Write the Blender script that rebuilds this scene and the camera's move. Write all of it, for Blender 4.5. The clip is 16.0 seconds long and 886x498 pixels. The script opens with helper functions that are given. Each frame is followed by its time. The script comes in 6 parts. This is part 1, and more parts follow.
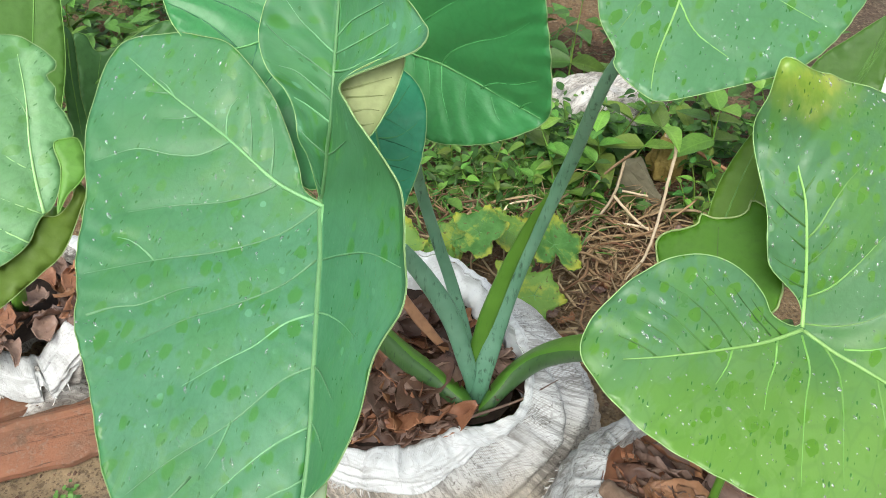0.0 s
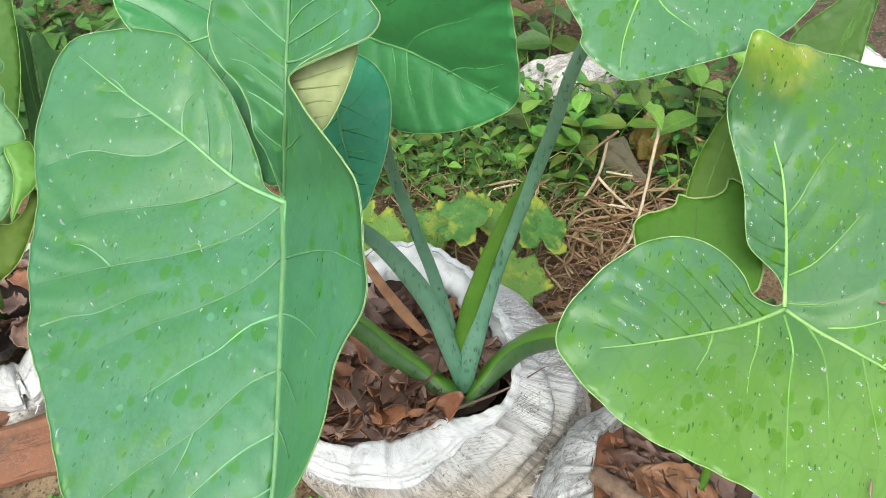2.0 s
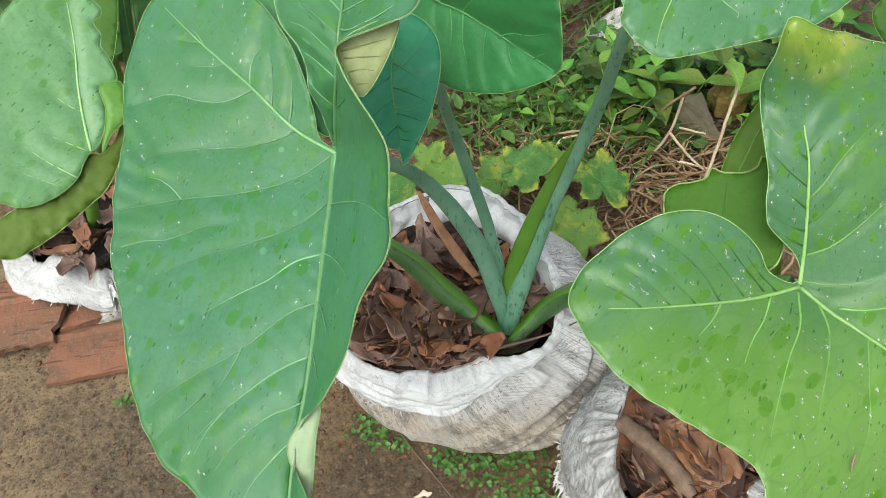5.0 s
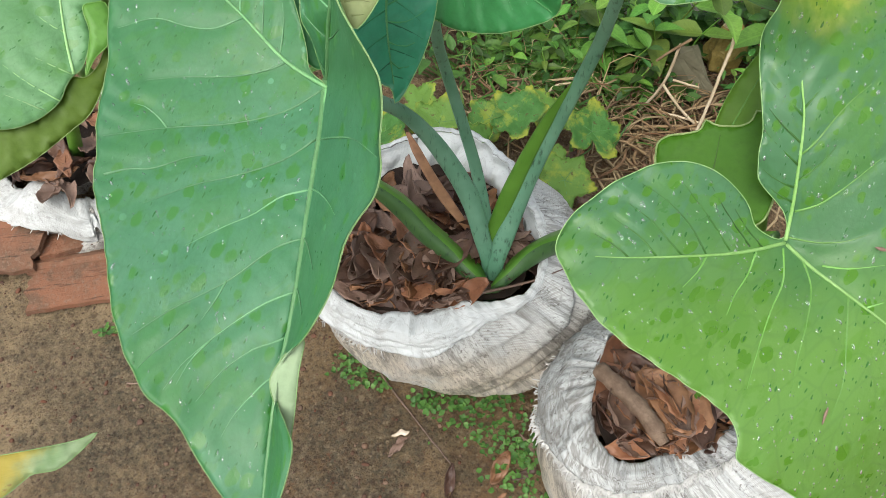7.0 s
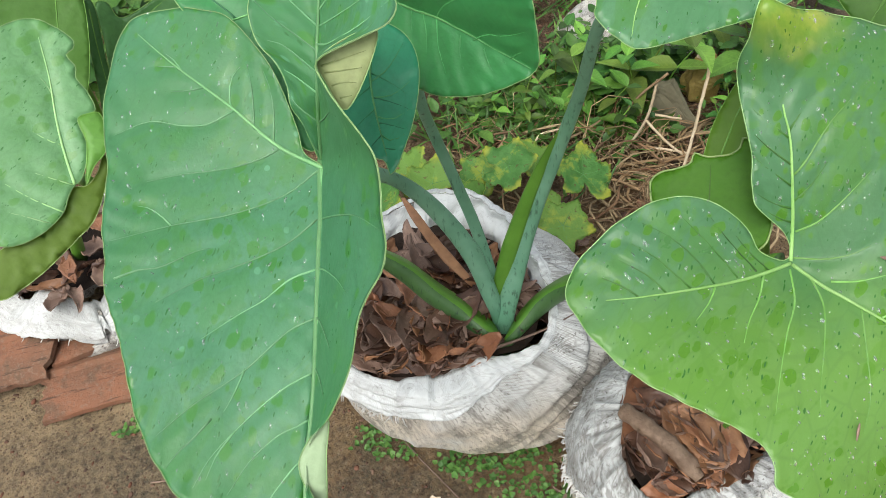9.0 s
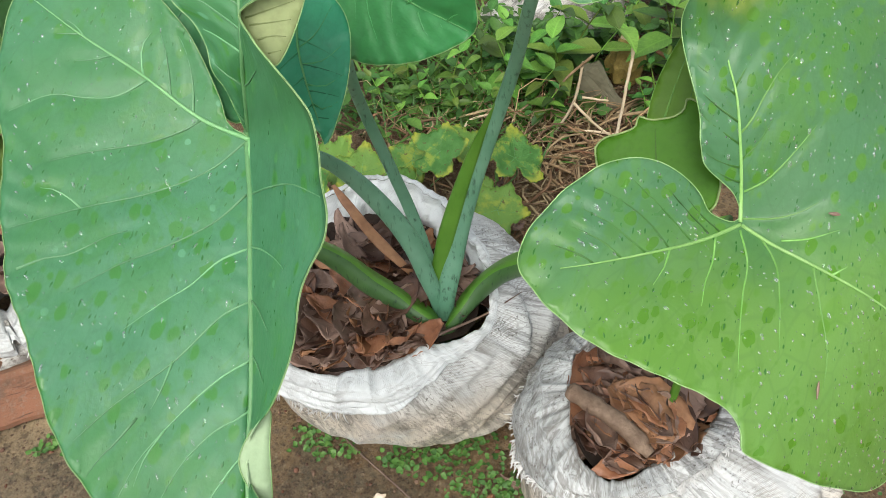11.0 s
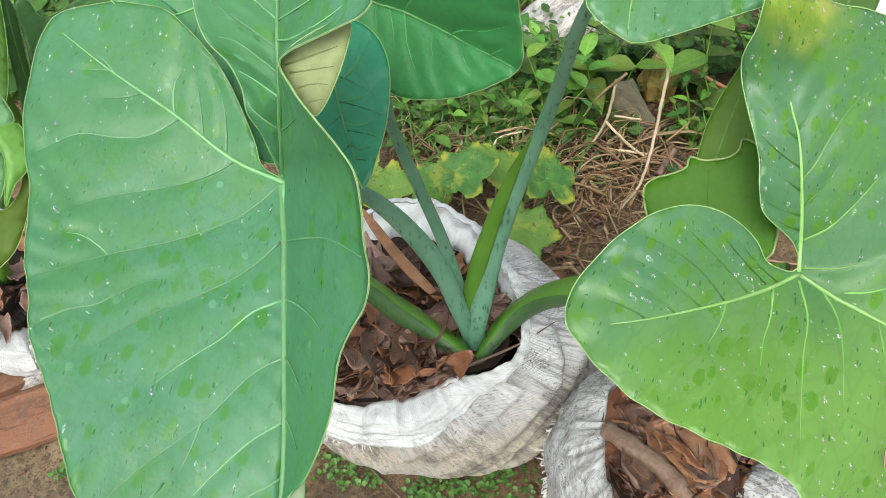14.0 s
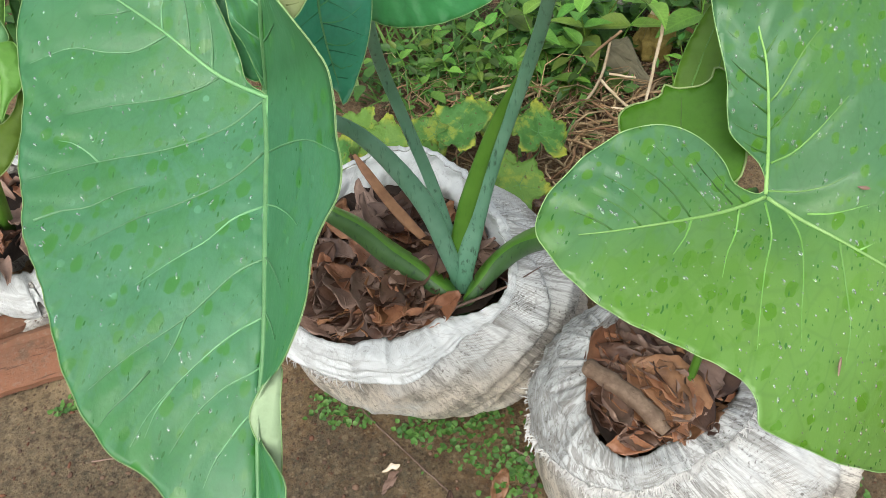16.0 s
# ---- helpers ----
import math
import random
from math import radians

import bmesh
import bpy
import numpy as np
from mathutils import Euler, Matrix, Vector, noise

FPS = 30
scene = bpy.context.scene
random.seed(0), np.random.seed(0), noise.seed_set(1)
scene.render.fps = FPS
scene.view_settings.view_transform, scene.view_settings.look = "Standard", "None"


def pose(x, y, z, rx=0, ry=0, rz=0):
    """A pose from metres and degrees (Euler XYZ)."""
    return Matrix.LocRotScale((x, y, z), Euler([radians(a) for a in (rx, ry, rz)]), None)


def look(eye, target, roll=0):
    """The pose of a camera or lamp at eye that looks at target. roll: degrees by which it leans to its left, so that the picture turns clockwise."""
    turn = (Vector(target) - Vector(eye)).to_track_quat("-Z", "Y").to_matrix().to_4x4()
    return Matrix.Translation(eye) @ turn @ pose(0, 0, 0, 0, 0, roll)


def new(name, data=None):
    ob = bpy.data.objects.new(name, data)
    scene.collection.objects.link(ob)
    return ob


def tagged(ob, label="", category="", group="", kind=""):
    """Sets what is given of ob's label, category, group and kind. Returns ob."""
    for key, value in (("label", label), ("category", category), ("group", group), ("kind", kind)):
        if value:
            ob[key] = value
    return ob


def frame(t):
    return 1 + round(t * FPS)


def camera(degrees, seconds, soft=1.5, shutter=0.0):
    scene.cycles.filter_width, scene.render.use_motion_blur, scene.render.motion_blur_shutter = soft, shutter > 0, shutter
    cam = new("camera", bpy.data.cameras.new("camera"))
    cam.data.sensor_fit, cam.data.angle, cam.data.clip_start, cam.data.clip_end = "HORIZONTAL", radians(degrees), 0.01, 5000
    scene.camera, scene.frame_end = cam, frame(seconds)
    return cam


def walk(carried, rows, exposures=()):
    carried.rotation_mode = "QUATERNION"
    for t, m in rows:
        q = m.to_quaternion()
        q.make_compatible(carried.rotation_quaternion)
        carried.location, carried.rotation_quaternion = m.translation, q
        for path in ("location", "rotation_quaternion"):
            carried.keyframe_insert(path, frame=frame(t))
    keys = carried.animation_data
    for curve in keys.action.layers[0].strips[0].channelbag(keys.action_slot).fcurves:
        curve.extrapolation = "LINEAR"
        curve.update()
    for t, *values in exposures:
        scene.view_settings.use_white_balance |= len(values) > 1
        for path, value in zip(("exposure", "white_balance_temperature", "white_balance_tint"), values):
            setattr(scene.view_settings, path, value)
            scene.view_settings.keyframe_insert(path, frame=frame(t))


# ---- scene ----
from mathutils.geometry import delaunay_2d_cdt as cdt

cam = camera(60.4, 16.0, soft=0.5)
EXPOSURE = 0.86
PATH = [
    (0, (0.007, -0.013, 1.185), (0.004, 1.43, -0.2), 1.1),
    (0.5, (0.025, -0.002, 1.177), (0.079, 1.431, -0.218), 0.9),
    (1, (0.04, 0.006, 1.171), (0.118, 1.407, -0.255), 0.5),
    (1.5, (0.034, 0.009, 1.177), (0.055, 1.435, -0.226), -0.9),
    (2, (0.026, 0.004, 1.175), (0.041, 1.422, -0.235), -0.7),
    (2.5, (0.028, -0.001, 1.169), (0.041, 1.396, -0.261), -1.0),
    (3, (0.035, 0.004, 1.176), (0.069, 1.431, -0.225), -1.1),
    (3.5, (0.04, 0.004, 1.174), (0.072, 1.424, -0.234), -2.2),
    (4, (0.068, -0.006, 1.22), (-0.016, 1.337, -0.26), -7.1),
    (4.2, (0.071, -0.018, 1.23), (-0.06, 1.316, -0.255), -5.8),
    (6.3, (0.067, -0.023, 1.222), (-0.118, 1.158, -0.382), -1.5),
    (6.5, (0.067, -0.021, 1.223), (-0.09, 1.159, -0.385), -0.5),
    (7, (0.066, -0.022, 1.222), (-0.075, 1.153, -0.391), 0.8),
    (7.5, (0.069, -0.023, 1.22), (-0.102, 1.173, -0.374), -0.6),
    (8, (0.073, -0.023, 1.212), (-0.078, 1.156, -0.396), -0.8),
    (8.5, (0.07, -0.024, 1.205), (-0.053, 1.188, -0.381), 0.3),
    (9, (0.062, -0.022, 1.23), (-0.093, 1.269, -0.29), -6.2),
    (9.5, (0.045, -0.013, 1.212), (0.012, 1.311, -0.286), -3.1),
    (9.7, (0.043, -0.005, 1.2), (0.083, 1.288, -0.325), -2.8),
    (11.8, (0.051, -0.015, 1.184), (0.09, 1.269, -0.349), -1.8),
    (12, (0.055, -0.01, 1.184), (0.112, 1.267, -0.355), -1.4),
    (12.5, (0.047, 0.009, 1.177), (0.105, 1.278, -0.368), -2.2),
    (13, (0.037, 0.026, 1.174), (0.109, 1.308, -0.359), -1.8),
    (13.5, (0.037, 0.038, 1.178), (0.056, 1.327, -0.351), -3.1),
    (14, (0.03, 0.036, 1.184), (0.017, 1.335, -0.336), -3.1),
    (14.5, (0.032, 0.02, 1.18), (0.016, 1.317, -0.342), -3.1),
    (15, (0.037, 0.004, 1.177), (0.002, 1.292, -0.352), -3.6),
    (15.5, (0.047, -0.008, 1.176), (0.007, 1.264, -0.366), -4.0),
    (16, (0.049, -0.018, 1.171), (0.025, 1.234, -0.388), -2.9),
]
walk(cam, [(t, look(eye, target, roll)) for t, eye, target, roll in PATH], exposures=((0, EXPOSURE + 0.06), (1.5, EXPOSURE + 0.10), (3.5, EXPOSURE + 0.06), (4, EXPOSURE - 0.06), (6.5, EXPOSURE - 0.18), (8.5, EXPOSURE - 0.18), (9.5, EXPOSURE - 0.1), (12.5, EXPOSURE - 0.14), (14, EXPOSURE), (15, EXPOSURE - 0.13), (16, EXPOSURE - 0.15)))

def world_light():
    w = bpy.data.worlds.new("sky")
    scene.world = w
    w.use_nodes = True
    nt = w.node_tree
    sky = nt.nodes.new("ShaderNodeTexSky")
    sky.sky_type, sky.sun_disc = "NISHITA", False
    sky.sun_elevation, sky.sun_rotation = radians(58), radians(SUN_TURN)
    sky.dust_density, sky.air_density = 4.0, 1.0
    bg = nt.nodes["Background"]
    bg.inputs["Strength"].default_value = SKY
    grey = nt.nodes.new("ShaderNodeHueSaturation")
    grey.inputs["Saturation"].default_value = 0.35
    nt.links.new(sky.outputs[0], grey.inputs["Color"])
    nt.links.new(grey.outputs[0], bg.inputs["Color"])
    lamp = bpy.data.lights.new("sun", "SUN")
    lamp.energy, lamp.angle, lamp.color = SUN, radians(40), (1.0, 0.96, 0.9)
    ob = new("sun", lamp)
    a = radians(SUN_TURN)
    d = Vector((math.sin(a) * math.cos(radians(58)), math.cos(a) * math.cos(radians(58)), math.sin(radians(58))))
    ob.matrix_world = look(d * 20, (0, 0, 0))


SKY, SUN, SUN_TURN = 0.14, 1.0, 200.0
world_light()


# ---- materials ----
class Mat:
    """A node material: a Principled shader with noise-mixed colour and bump."""

    def __init__(self, name, rough=0.6, spec=0.5):
        self.m = bpy.data.materials.new(name)
        self.m.use_nodes = True
        self.nt = self.m.node_tree
        self.b = self.nt.nodes["Principled BSDF"]
        self.b.inputs["Roughness"].default_value = rough
        self.b.inputs["Specular IOR Level"].default_value = spec
        self.co = self.nt.nodes.new("ShaderNodeTexCoord")
        self.h = None

    def put(self, sock, value):
        if isinstance(value, bpy.types.NodeSocket):
            self.nt.links.new(value, sock)
        else:
            sock.default_value = value

    def coords(self, where="Object", scale=(1, 1, 1), rot=(0, 0, 0)):
        turn = self.nt.nodes.new("ShaderNodeMapping")
        self.put(turn.inputs["Vector"], self.co.outputs[where])
        turn.inputs["Rotation"].default_value = [radians(a) for a in rot]
        mp = self.nt.nodes.new("ShaderNodeMapping")
        self.put(mp.inputs["Vector"], turn.outputs[0])
        mp.inputs["Scale"].default_value = scale
        return mp.outputs[0]

    def noise(self, scale, detail=4, rough=0.55, vec=None, distortion=0.0):
        n = self.nt.nodes.new("ShaderNodeTexNoise")
        self.put(n.inputs["Vector"], vec or self.co.outputs["Object"])
        n.inputs["Scale"].default_value, n.inputs["Detail"].default_value = scale, detail
        n.inputs["Roughness"].default_value, n.inputs["Distortion"].default_value = rough, distortion
        return n.outputs[0]

    def voronoi(self, scale, vec=None, feature="F1", rand=1.0):
        n = self.nt.nodes.new("ShaderNodeTexVoronoi")
        n.feature = feature
        self.put(n.inputs["Vector"], vec or self.co.outputs["Object"])
        n.inputs["Scale"].default_value, n.inputs["Randomness"].default_value = scale, rand
        return n

    def ramp(self, fac, lo, hi, a=0.0, b=1.0):
        n = self.nt.nodes.new("ShaderNodeMapRange")
        n.interpolation_type = "SMOOTHSTEP"
        self.put(n.inputs[0], fac)
        for i, v in enumerate((lo, hi, a, b)):
            n.inputs[i + 1].default_value = v
        return n.outputs[0]

    def math(self, op, a, b=0.0):
        n = self.nt.nodes.new("ShaderNodeMath")
        n.operation = op
        self.put(n.inputs[0], a), self.put(n.inputs[1], b)
        return n.outputs[0]

    def mix(self, fac, a, b):
        n = self.nt.nodes.new("ShaderNodeMix")
        n.data_type = "RGBA"
        self.put(n.inputs[0], fac), self.put(n.inputs[6], a), self.put(n.inputs[7], b)
        return n.outputs[2]

    def rand(self):
        return self.nt.nodes.new("ShaderNodeObjectInfo").outputs["Random"]

    def island(self):
        return self.nt.nodes.new("ShaderNodeNewGeometry").outputs["Random Per Island"]

    def colour(self, c):
        self.put(self.b.inputs["Base Color"], c)
        return self

    def rough(self, r):
        self.put(self.b.inputs["Roughness"], r)
        return self

    def bump(self, height, strength=0.3, dist=0.002):
        n = self.nt.nodes.new("ShaderNodeBump")
        n.inputs["Strength"].default_value, n.inputs["Distance"].default_value = strength, dist
        self.put(n.inputs["Height"], height)
        if self.h:
            self.nt.links.new(self.h, n.inputs["Normal"])
        self.h = n.outputs[0]
        self.nt.links.new(self.h, self.b.inputs["Normal"])
        return self

    def thin(self, colour, amount):
        """Light passing through a thin leaf."""
        tr = self.nt.nodes.new("ShaderNodeBsdfTranslucent")
        self.put(tr.inputs[0], colour)
        mx = self.nt.nodes.new("ShaderNodeMixShader")
        mx.inputs[0].default_value = amount
        out = self.nt.nodes["Material Output"]
        self.nt.links.new(self.b.outputs[0], mx.inputs[1])
        self.nt.links.new(tr.outputs[0], mx.inputs[2])
        self.nt.links.new(mx.outputs[0], out.inputs["Surface"])
        return self


def leaf_material(name, a, b, wet, mark=(0.026, 0.130, 0.026, 1), rough=0.42, spots=1.0, marks=1.0, third=None, stains=0.0, yellow=None, lime=None, through_colour=(0.12, 0.35, 0.03, 1), glow=0.12):
    """Waxy blade: hazy bloom over green, a fine net of veins, clear wet blotches and short dark marks that paint the
    shaded side of rain beads.
    """
    m = Mat(name, rough, 0.5)
    uv = m.co.outputs["UV"]
    base = m.mix(m.ramp(m.noise(10, 5, 0.65, uv), 0.36, 0.64, 0.2, 0.8), a, b)
    base = m.mix(m.ramp(m.noise(140, 6, 0.72, uv), 0.44, 0.66, 0, 0.22), base, tuple(c * 0.60 for c in a[:3]) + (1,))
    base = m.mix(m.ramp(m.noise(28, 6, 0.75, uv, 0.6), 0.52, 0.64, 0, 0.2), base, wet)
    if third:
        base = m.mix(m.ramp(m.noise(5, 3, 0.5, m.coords("UV", (1, 1, 1), (0, 0, 50))), 0.40, 0.60, 0, 0.5), base, third)
    # Yellower down the blade: part leaf colour, part lack of sky sheen painted in.
    if lime:
        ax = m.nt.nodes.new("ShaderNodeSeparateXYZ")
        m.put(ax.inputs[0], uv)
        down = m.math("ADD", ax.outputs[0], m.math("MULTIPLY", m.math("SUBTRACT", m.noise(12, 4, 0.6, uv), 0.5), 0.16))
        base = m.mix(m.ramp(down, -0.03, 0.10, 0, 0.75), base, lime)
    net = m.voronoi(52, m.coords("UV", (0.7, 1.25, 1), (0, 0, 25)), "DISTANCE_TO_EDGE").outputs["Distance"]
    lines = m.ramp(m.math("ADD", net, m.math("MULTIPLY", m.noise(90, 2, vec=uv), 0.05)), 0.03, 0.10, 1, 0)
    base = m.mix(m.math("MULTIPLY", lines, 0.14), base, tuple(c * 0.55 for c in a[:3]) + (1,))
    if yellow:
        far = m.nt.nodes.new("ShaderNodeVectorMath")
        far.operation = "DISTANCE"
        m.put(far.inputs[0], uv)
        far.inputs[1].default_value = (yellow[0], yellow[1], 0)
        near = m.math("ADD", far.outputs["Value"], m.math("MULTIPLY", m.noise(40, 4, 0.6, uv), 0.03))
        base = m.mix(m.ramp(near, yellow[2] * 0.5, yellow[2] * 1.4, 1.0, 0), base, m.mix(m.ramp(m.noise(45, 4, 0.6, uv), 0.4, 0.62), (0.42, 0.50, 0.07, 1), (0.22, 0.37, 0.04, 1)))
    if stains:
        ring = m.voronoi(60, m.coords("UV", (1, 1, 1), (0, 0, 33)))
        blot = m.math("ADD", ring.outputs["Distance"], m.math("MULTIPLY", m.noise(120, 3, vec=uv), 0.25))
        base = m.mix(m.math("MULTIPLY", m.ramp(blot, 0.30, 0.26), m.ramp(m.noise(11, 3, vec=uv), 0.50, 0.60, 0, stains)), base, tuple(min(1, c * 1.5 + 0.03) for c in b[:3]) + (1,))
    warp = m.nt.nodes.new("ShaderNodeVectorMath")
    warp.operation = "MULTIPLY_ADD"
    jitter = m.nt.nodes.new("ShaderNodeTexNoise")
    m.put(jitter.inputs["Vector"], uv)
    jitter.inputs["Scale"].default_value, jitter.inputs["Detail"].default_value = 70, 4
    m.put(warp.inputs[0], jitter.outputs["Color"])
    warp.inputs[1].default_value = (0.008, 0.008, 0)
    m.put(warp.inputs[2], m.coords("UV", (0.8, 1.15, 1), (0, 0, 20)))
    blob = m.voronoi(80, warp.outputs[0])
    tone = m.nt.nodes.new("ShaderNodeSeparateColor")
    m.put(tone.inputs[0], blob.outputs["Color"])
    where = m.math("MULTIPLY", tone.outputs[0], m.ramp(m.noise(7, 3, vec=uv), 0.34, 0.62, 0.45, 1.25))
    held = m.ramp(where, 0.72 - 0.22 * spots, 0.76 - 0.22 * spots)
    size = m.ramp(tone.outputs[1], 0, 1, 0.16, 0.48)
    wetness = m.math("MULTIPLY", m.ramp(m.math("SUBTRACT", size, blob.outputs["Distance"]), -0.08, 0.07), m.math("MULTIPLY", held, min(1.0, spots * 1.2)))
    soft = m.noise(30, 5, 0.62, m.coords("UV", (0.75, 1.2, 1), (0, 0, 20)), 0.9)
    wetness = m.math("MAXIMUM", wetness, m.ramp(m.math("ADD", soft, m.ramp(m.noise(6, 2, vec=uv), 0.35, 0.65, -0.07, 0.02 + 0.05 * spots)), 0.56, 0.63, 0, min(0.45, 0.4 * spots)))
    bend = m.nt.nodes.new("ShaderNodeVectorMath")
    bend.operation = "MULTIPLY_ADD"
    m.put(bend.inputs[0], jitter.outputs["Color"])
    bend.inputs[1].default_value = (0.004, 0.006, 0)
    m.put(bend.inputs[2], m.coords("UV", (0.36, 1, 1), (0, 0, 14)))
    run = m.voronoi(320, bend.outputs[0])
    sep = m.nt.nodes.new("ShaderNodeSeparateColor")
    m.put(sep.inputs[0], run.outputs["Color"])
    keep = m.math("GREATER_THAN", m.math("MULTIPLY", sep.outputs[0], m.ramp(m.noise(9, 3, vec=uv), 0.3, 0.65, 0.7, 1.2)), 0.36)
    width = m.ramp(sep.outputs[1], 0, 1, 0.06, 0.24)
    runs = m.math("MULTIPLY", m.ramp(m.math("SUBTRACT", width, run.outputs["Distance"]), -0.05, 0.05), keep)
    runs = m.math("MULTIPLY", runs, marks)
    base = m.mix(m.math("MULTIPLY", wetness, 0.75), base, wet)
    # Dark ovals: the dark side of rain beads, put into the colour.
    m.colour(m.mix(m.math("MULTIPLY", runs, 0.85), base, mark))
    gloss = m.math("MAXIMUM", m.math("MULTIPLY", wetness, 0.16), m.math("MULTIPLY", runs, 0.25))
    m.rough(m.math("SUBTRACT", m.ramp(m.noise(25, 3, vec=uv), 0.3, 0.7, rough - 0.05, rough + 0.12), gloss))
    m.bump(m.noise(32, 4, 0.5, uv), 0.14, 0.004)
    m.bump(m.noise(95, 5, 0.6, m.coords("UV", (0.6, 1.3, 1), (0, 0, 15))), 0.22, 0.002)
    m.bump(m.noise(240, 3, 0.6, uv), 0.12, 0.001)
    m.bump(m.voronoi(190, uv, "DISTANCE_TO_EDGE").outputs["Distance"], 0.15, 0.001)
    m.bump(lines, -0.35, 0.0015)
    m.bump(runs, 0.35, 0.001)
    m.thin(through_colour, glow)
    return m.m


def plain_material(name, a, b, scale=30, rough=0.55, bump=0.2, glow=0.0, spec=0.4, fine=160):
    m = Mat(name, rough, spec)
    base = m.mix(m.ramp(m.noise(scale, 4), 0.3, 0.7), a, b)
    base = m.mix(m.ramp(m.noise(fine, 3), 0.4, 0.8, 0, 0.4), base, tuple(c * 0.6 for c in a[:3]) + (1,))
    v = m.nt.nodes.new("ShaderNodeHueSaturation")
    m.put(v.inputs["Color"], base)
    m.put(v.inputs["Value"], m.ramp(m.rand(), 0, 1, 0.75, 1.25))
    m.colour(v.outputs[0])
    m.bump(m.noise(fine, 4), bump, 0.002)
    if glow:
        m.thin(b, glow)
    return m.m


def island_material(name, cols, rough=0.6, glow=0.0, bump=0.15, spec=0.35):
    """For many small joined pieces: each piece takes its own colour between those given."""
    m = Mat(name, rough, spec)
    r = m.nt.nodes.new("ShaderNodeValToRGB")
    m.put(r.inputs[0], m.island())
    el = r.color_ramp.elements
    el[0].color, el[1].color = cols[0], cols[-1]
    for i, c in enumerate(cols[1:-1]):
        el.new((i + 1) / (len(cols) - 1)).color = c
    base = m.mix(m.ramp(m.noise(120, 3), 0.35, 0.75, 0, 0.4), r.outputs[0], tuple(c * 0.55 for c in cols[0][:3]) + (1,))
    m.colour(base)
    m.bump(m.noise(150, 3), bump, 0.002)
    if glow:
        m.thin(r.outputs[0], glow)
    return m.m


# ---- building helpers ----
def mesh_object(name, verts, faces, mats, parent=None, label="", index=None, uvs=None, smooth=True):
    me = bpy.data.meshes.new(name)
    me.from_pydata([tuple(v) for v in verts], [], faces)
    for m in mats:
        me.materials.append(m)
    if index is not None:
        me.polygons.foreach_set("material_index", index)
    if uvs is not None:
        lay = me.uv_layers.new(name="UVMap")
        flat = []
        for p in me.polygons:
            for v in p.vertices:
                flat.extend(uvs[v])
        lay.data.foreach_set("uv", flat)
    if smooth:
        me.polygons.foreach_set("use_smooth", [True] * len(me.polygons))
    me.update()
    ob = new(name, me)
    if parent is not None:
        ob.parent = parent
    if label:
        tagged(ob, label)
    return ob


def thing(name, label, category, group="", kind="", at=(0, 0, 0)):
    ob = new(name)
    ob.location = at
    ob.empty_display_size = 0.05
    return tagged(ob, label, category, group, kind)


def spline(pts, n, closed=False):
    """n points along a centripetal Catmull-Rom curve through pts, evenly spaced by arc."""
    p = np.array(pts, float)
    if closed:
        q = np.vstack([p[-1], p, p[0], p[1]])
    else:
        q = np.vstack([2 * p[0] - p[1], p, 2 * p[-1] - p[-2]])
    out = []
    for i in range(1, len(q) - 2):
        t0 = 0.0
        t1 = t0 + max(np.linalg.norm(q[i] - q[i - 1]), 1e-6) ** 0.5
        t2 = t1 + max(np.linalg.norm(q[i + 1] - q[i]), 1e-6) ** 0.5
        t3 = t2 + max(np.linalg.norm(q[i + 2] - q[i + 1]), 1e-6) ** 0.5
        for k in range(12):
            t = t1 + (t2 - t1) * k / 12
            a1 = (t1 - t) / (t1 - t0) * q[i - 1] + (t - t0) / (t1 - t0) * q[i]
            a2 = (t2 - t) / (t2 - t1) * q[i] + (t - t1) / (t2 - t1) * q[i + 1]
            a3 = (t3 - t) / (t3 - t2) * q[i + 1] + (t - t2) / (t3 - t2) * q[i + 2]
            b1 = (t2 - t) / (t2 - t0) * a1 + (t - t0) / (t2 - t0) * a2
            b2 = (t3 - t) / (t3 - t1) * a2 + (t - t1) / (t3 - t1) * a3
            out.append((t2 - t) / (t2 - t1) * b1 + (t - t1) / (t2 - t1) * b2)
    out.append(p[0] if closed else p[-1])
    out = np.array(out)
    s = np.concatenate([[0], np.cumsum(np.linalg.norm(np.diff(out, axis=0), axis=1))])
    want = np.linspace(0, s[-1], n + 1)[:-1] if closed else np.linspace(0, s[-1], n)
    return np.array([np.interp(want, s, out[:, k]) for k in range(p.shape[1])]).T


def length(pts):
    return float(np.linalg.norm(np.diff(np.array(pts, float), axis=0), axis=1).sum())


def tube_data(pts, radii, sides=8, flat=1.0, up=(0, 0, 1), groove=0.0, caps=True):
    """Verts and faces of a tube along pts. flat squeezes it along up; groove hollows the side that faces up."""
    pts = np.array(pts, float)
    n = len(pts)
    verts, faces = [], []
    up = np.array(up, float)
    for i in range(n):
        d = pts[min(i + 1, n - 1)] - pts[max(i - 1, 0)]
        d /= max(np.linalg.norm(d), 1e-9)
        s = np.cross(d, up)
        s /= max(np.linalg.norm(s), 1e-9)
        f = np.cross(s, d)
        r = radii[i] if hasattr(radii, "__len__") else radii
        for k in range(sides):
            a = 2 * math.pi * k / sides
            q = 1.0 - groove * max(0.0, math.sin(a)) ** 1.5
            verts.append(pts[i] + r * (math.cos(a) * s + math.sin(a) * flat * q * f))
    for i in range(n - 1):
        for k in range(sides):
            b = (k + 1) % sides
            faces.append((i * sides + k, i * sides + b, (i + 1) * sides + b, (i + 1) * sides + k))
    if caps:
        faces.append(tuple(range(sides))[::-1])
        faces.append(tuple((n - 1) * sides + k for k in range(sides)))
    return verts, faces


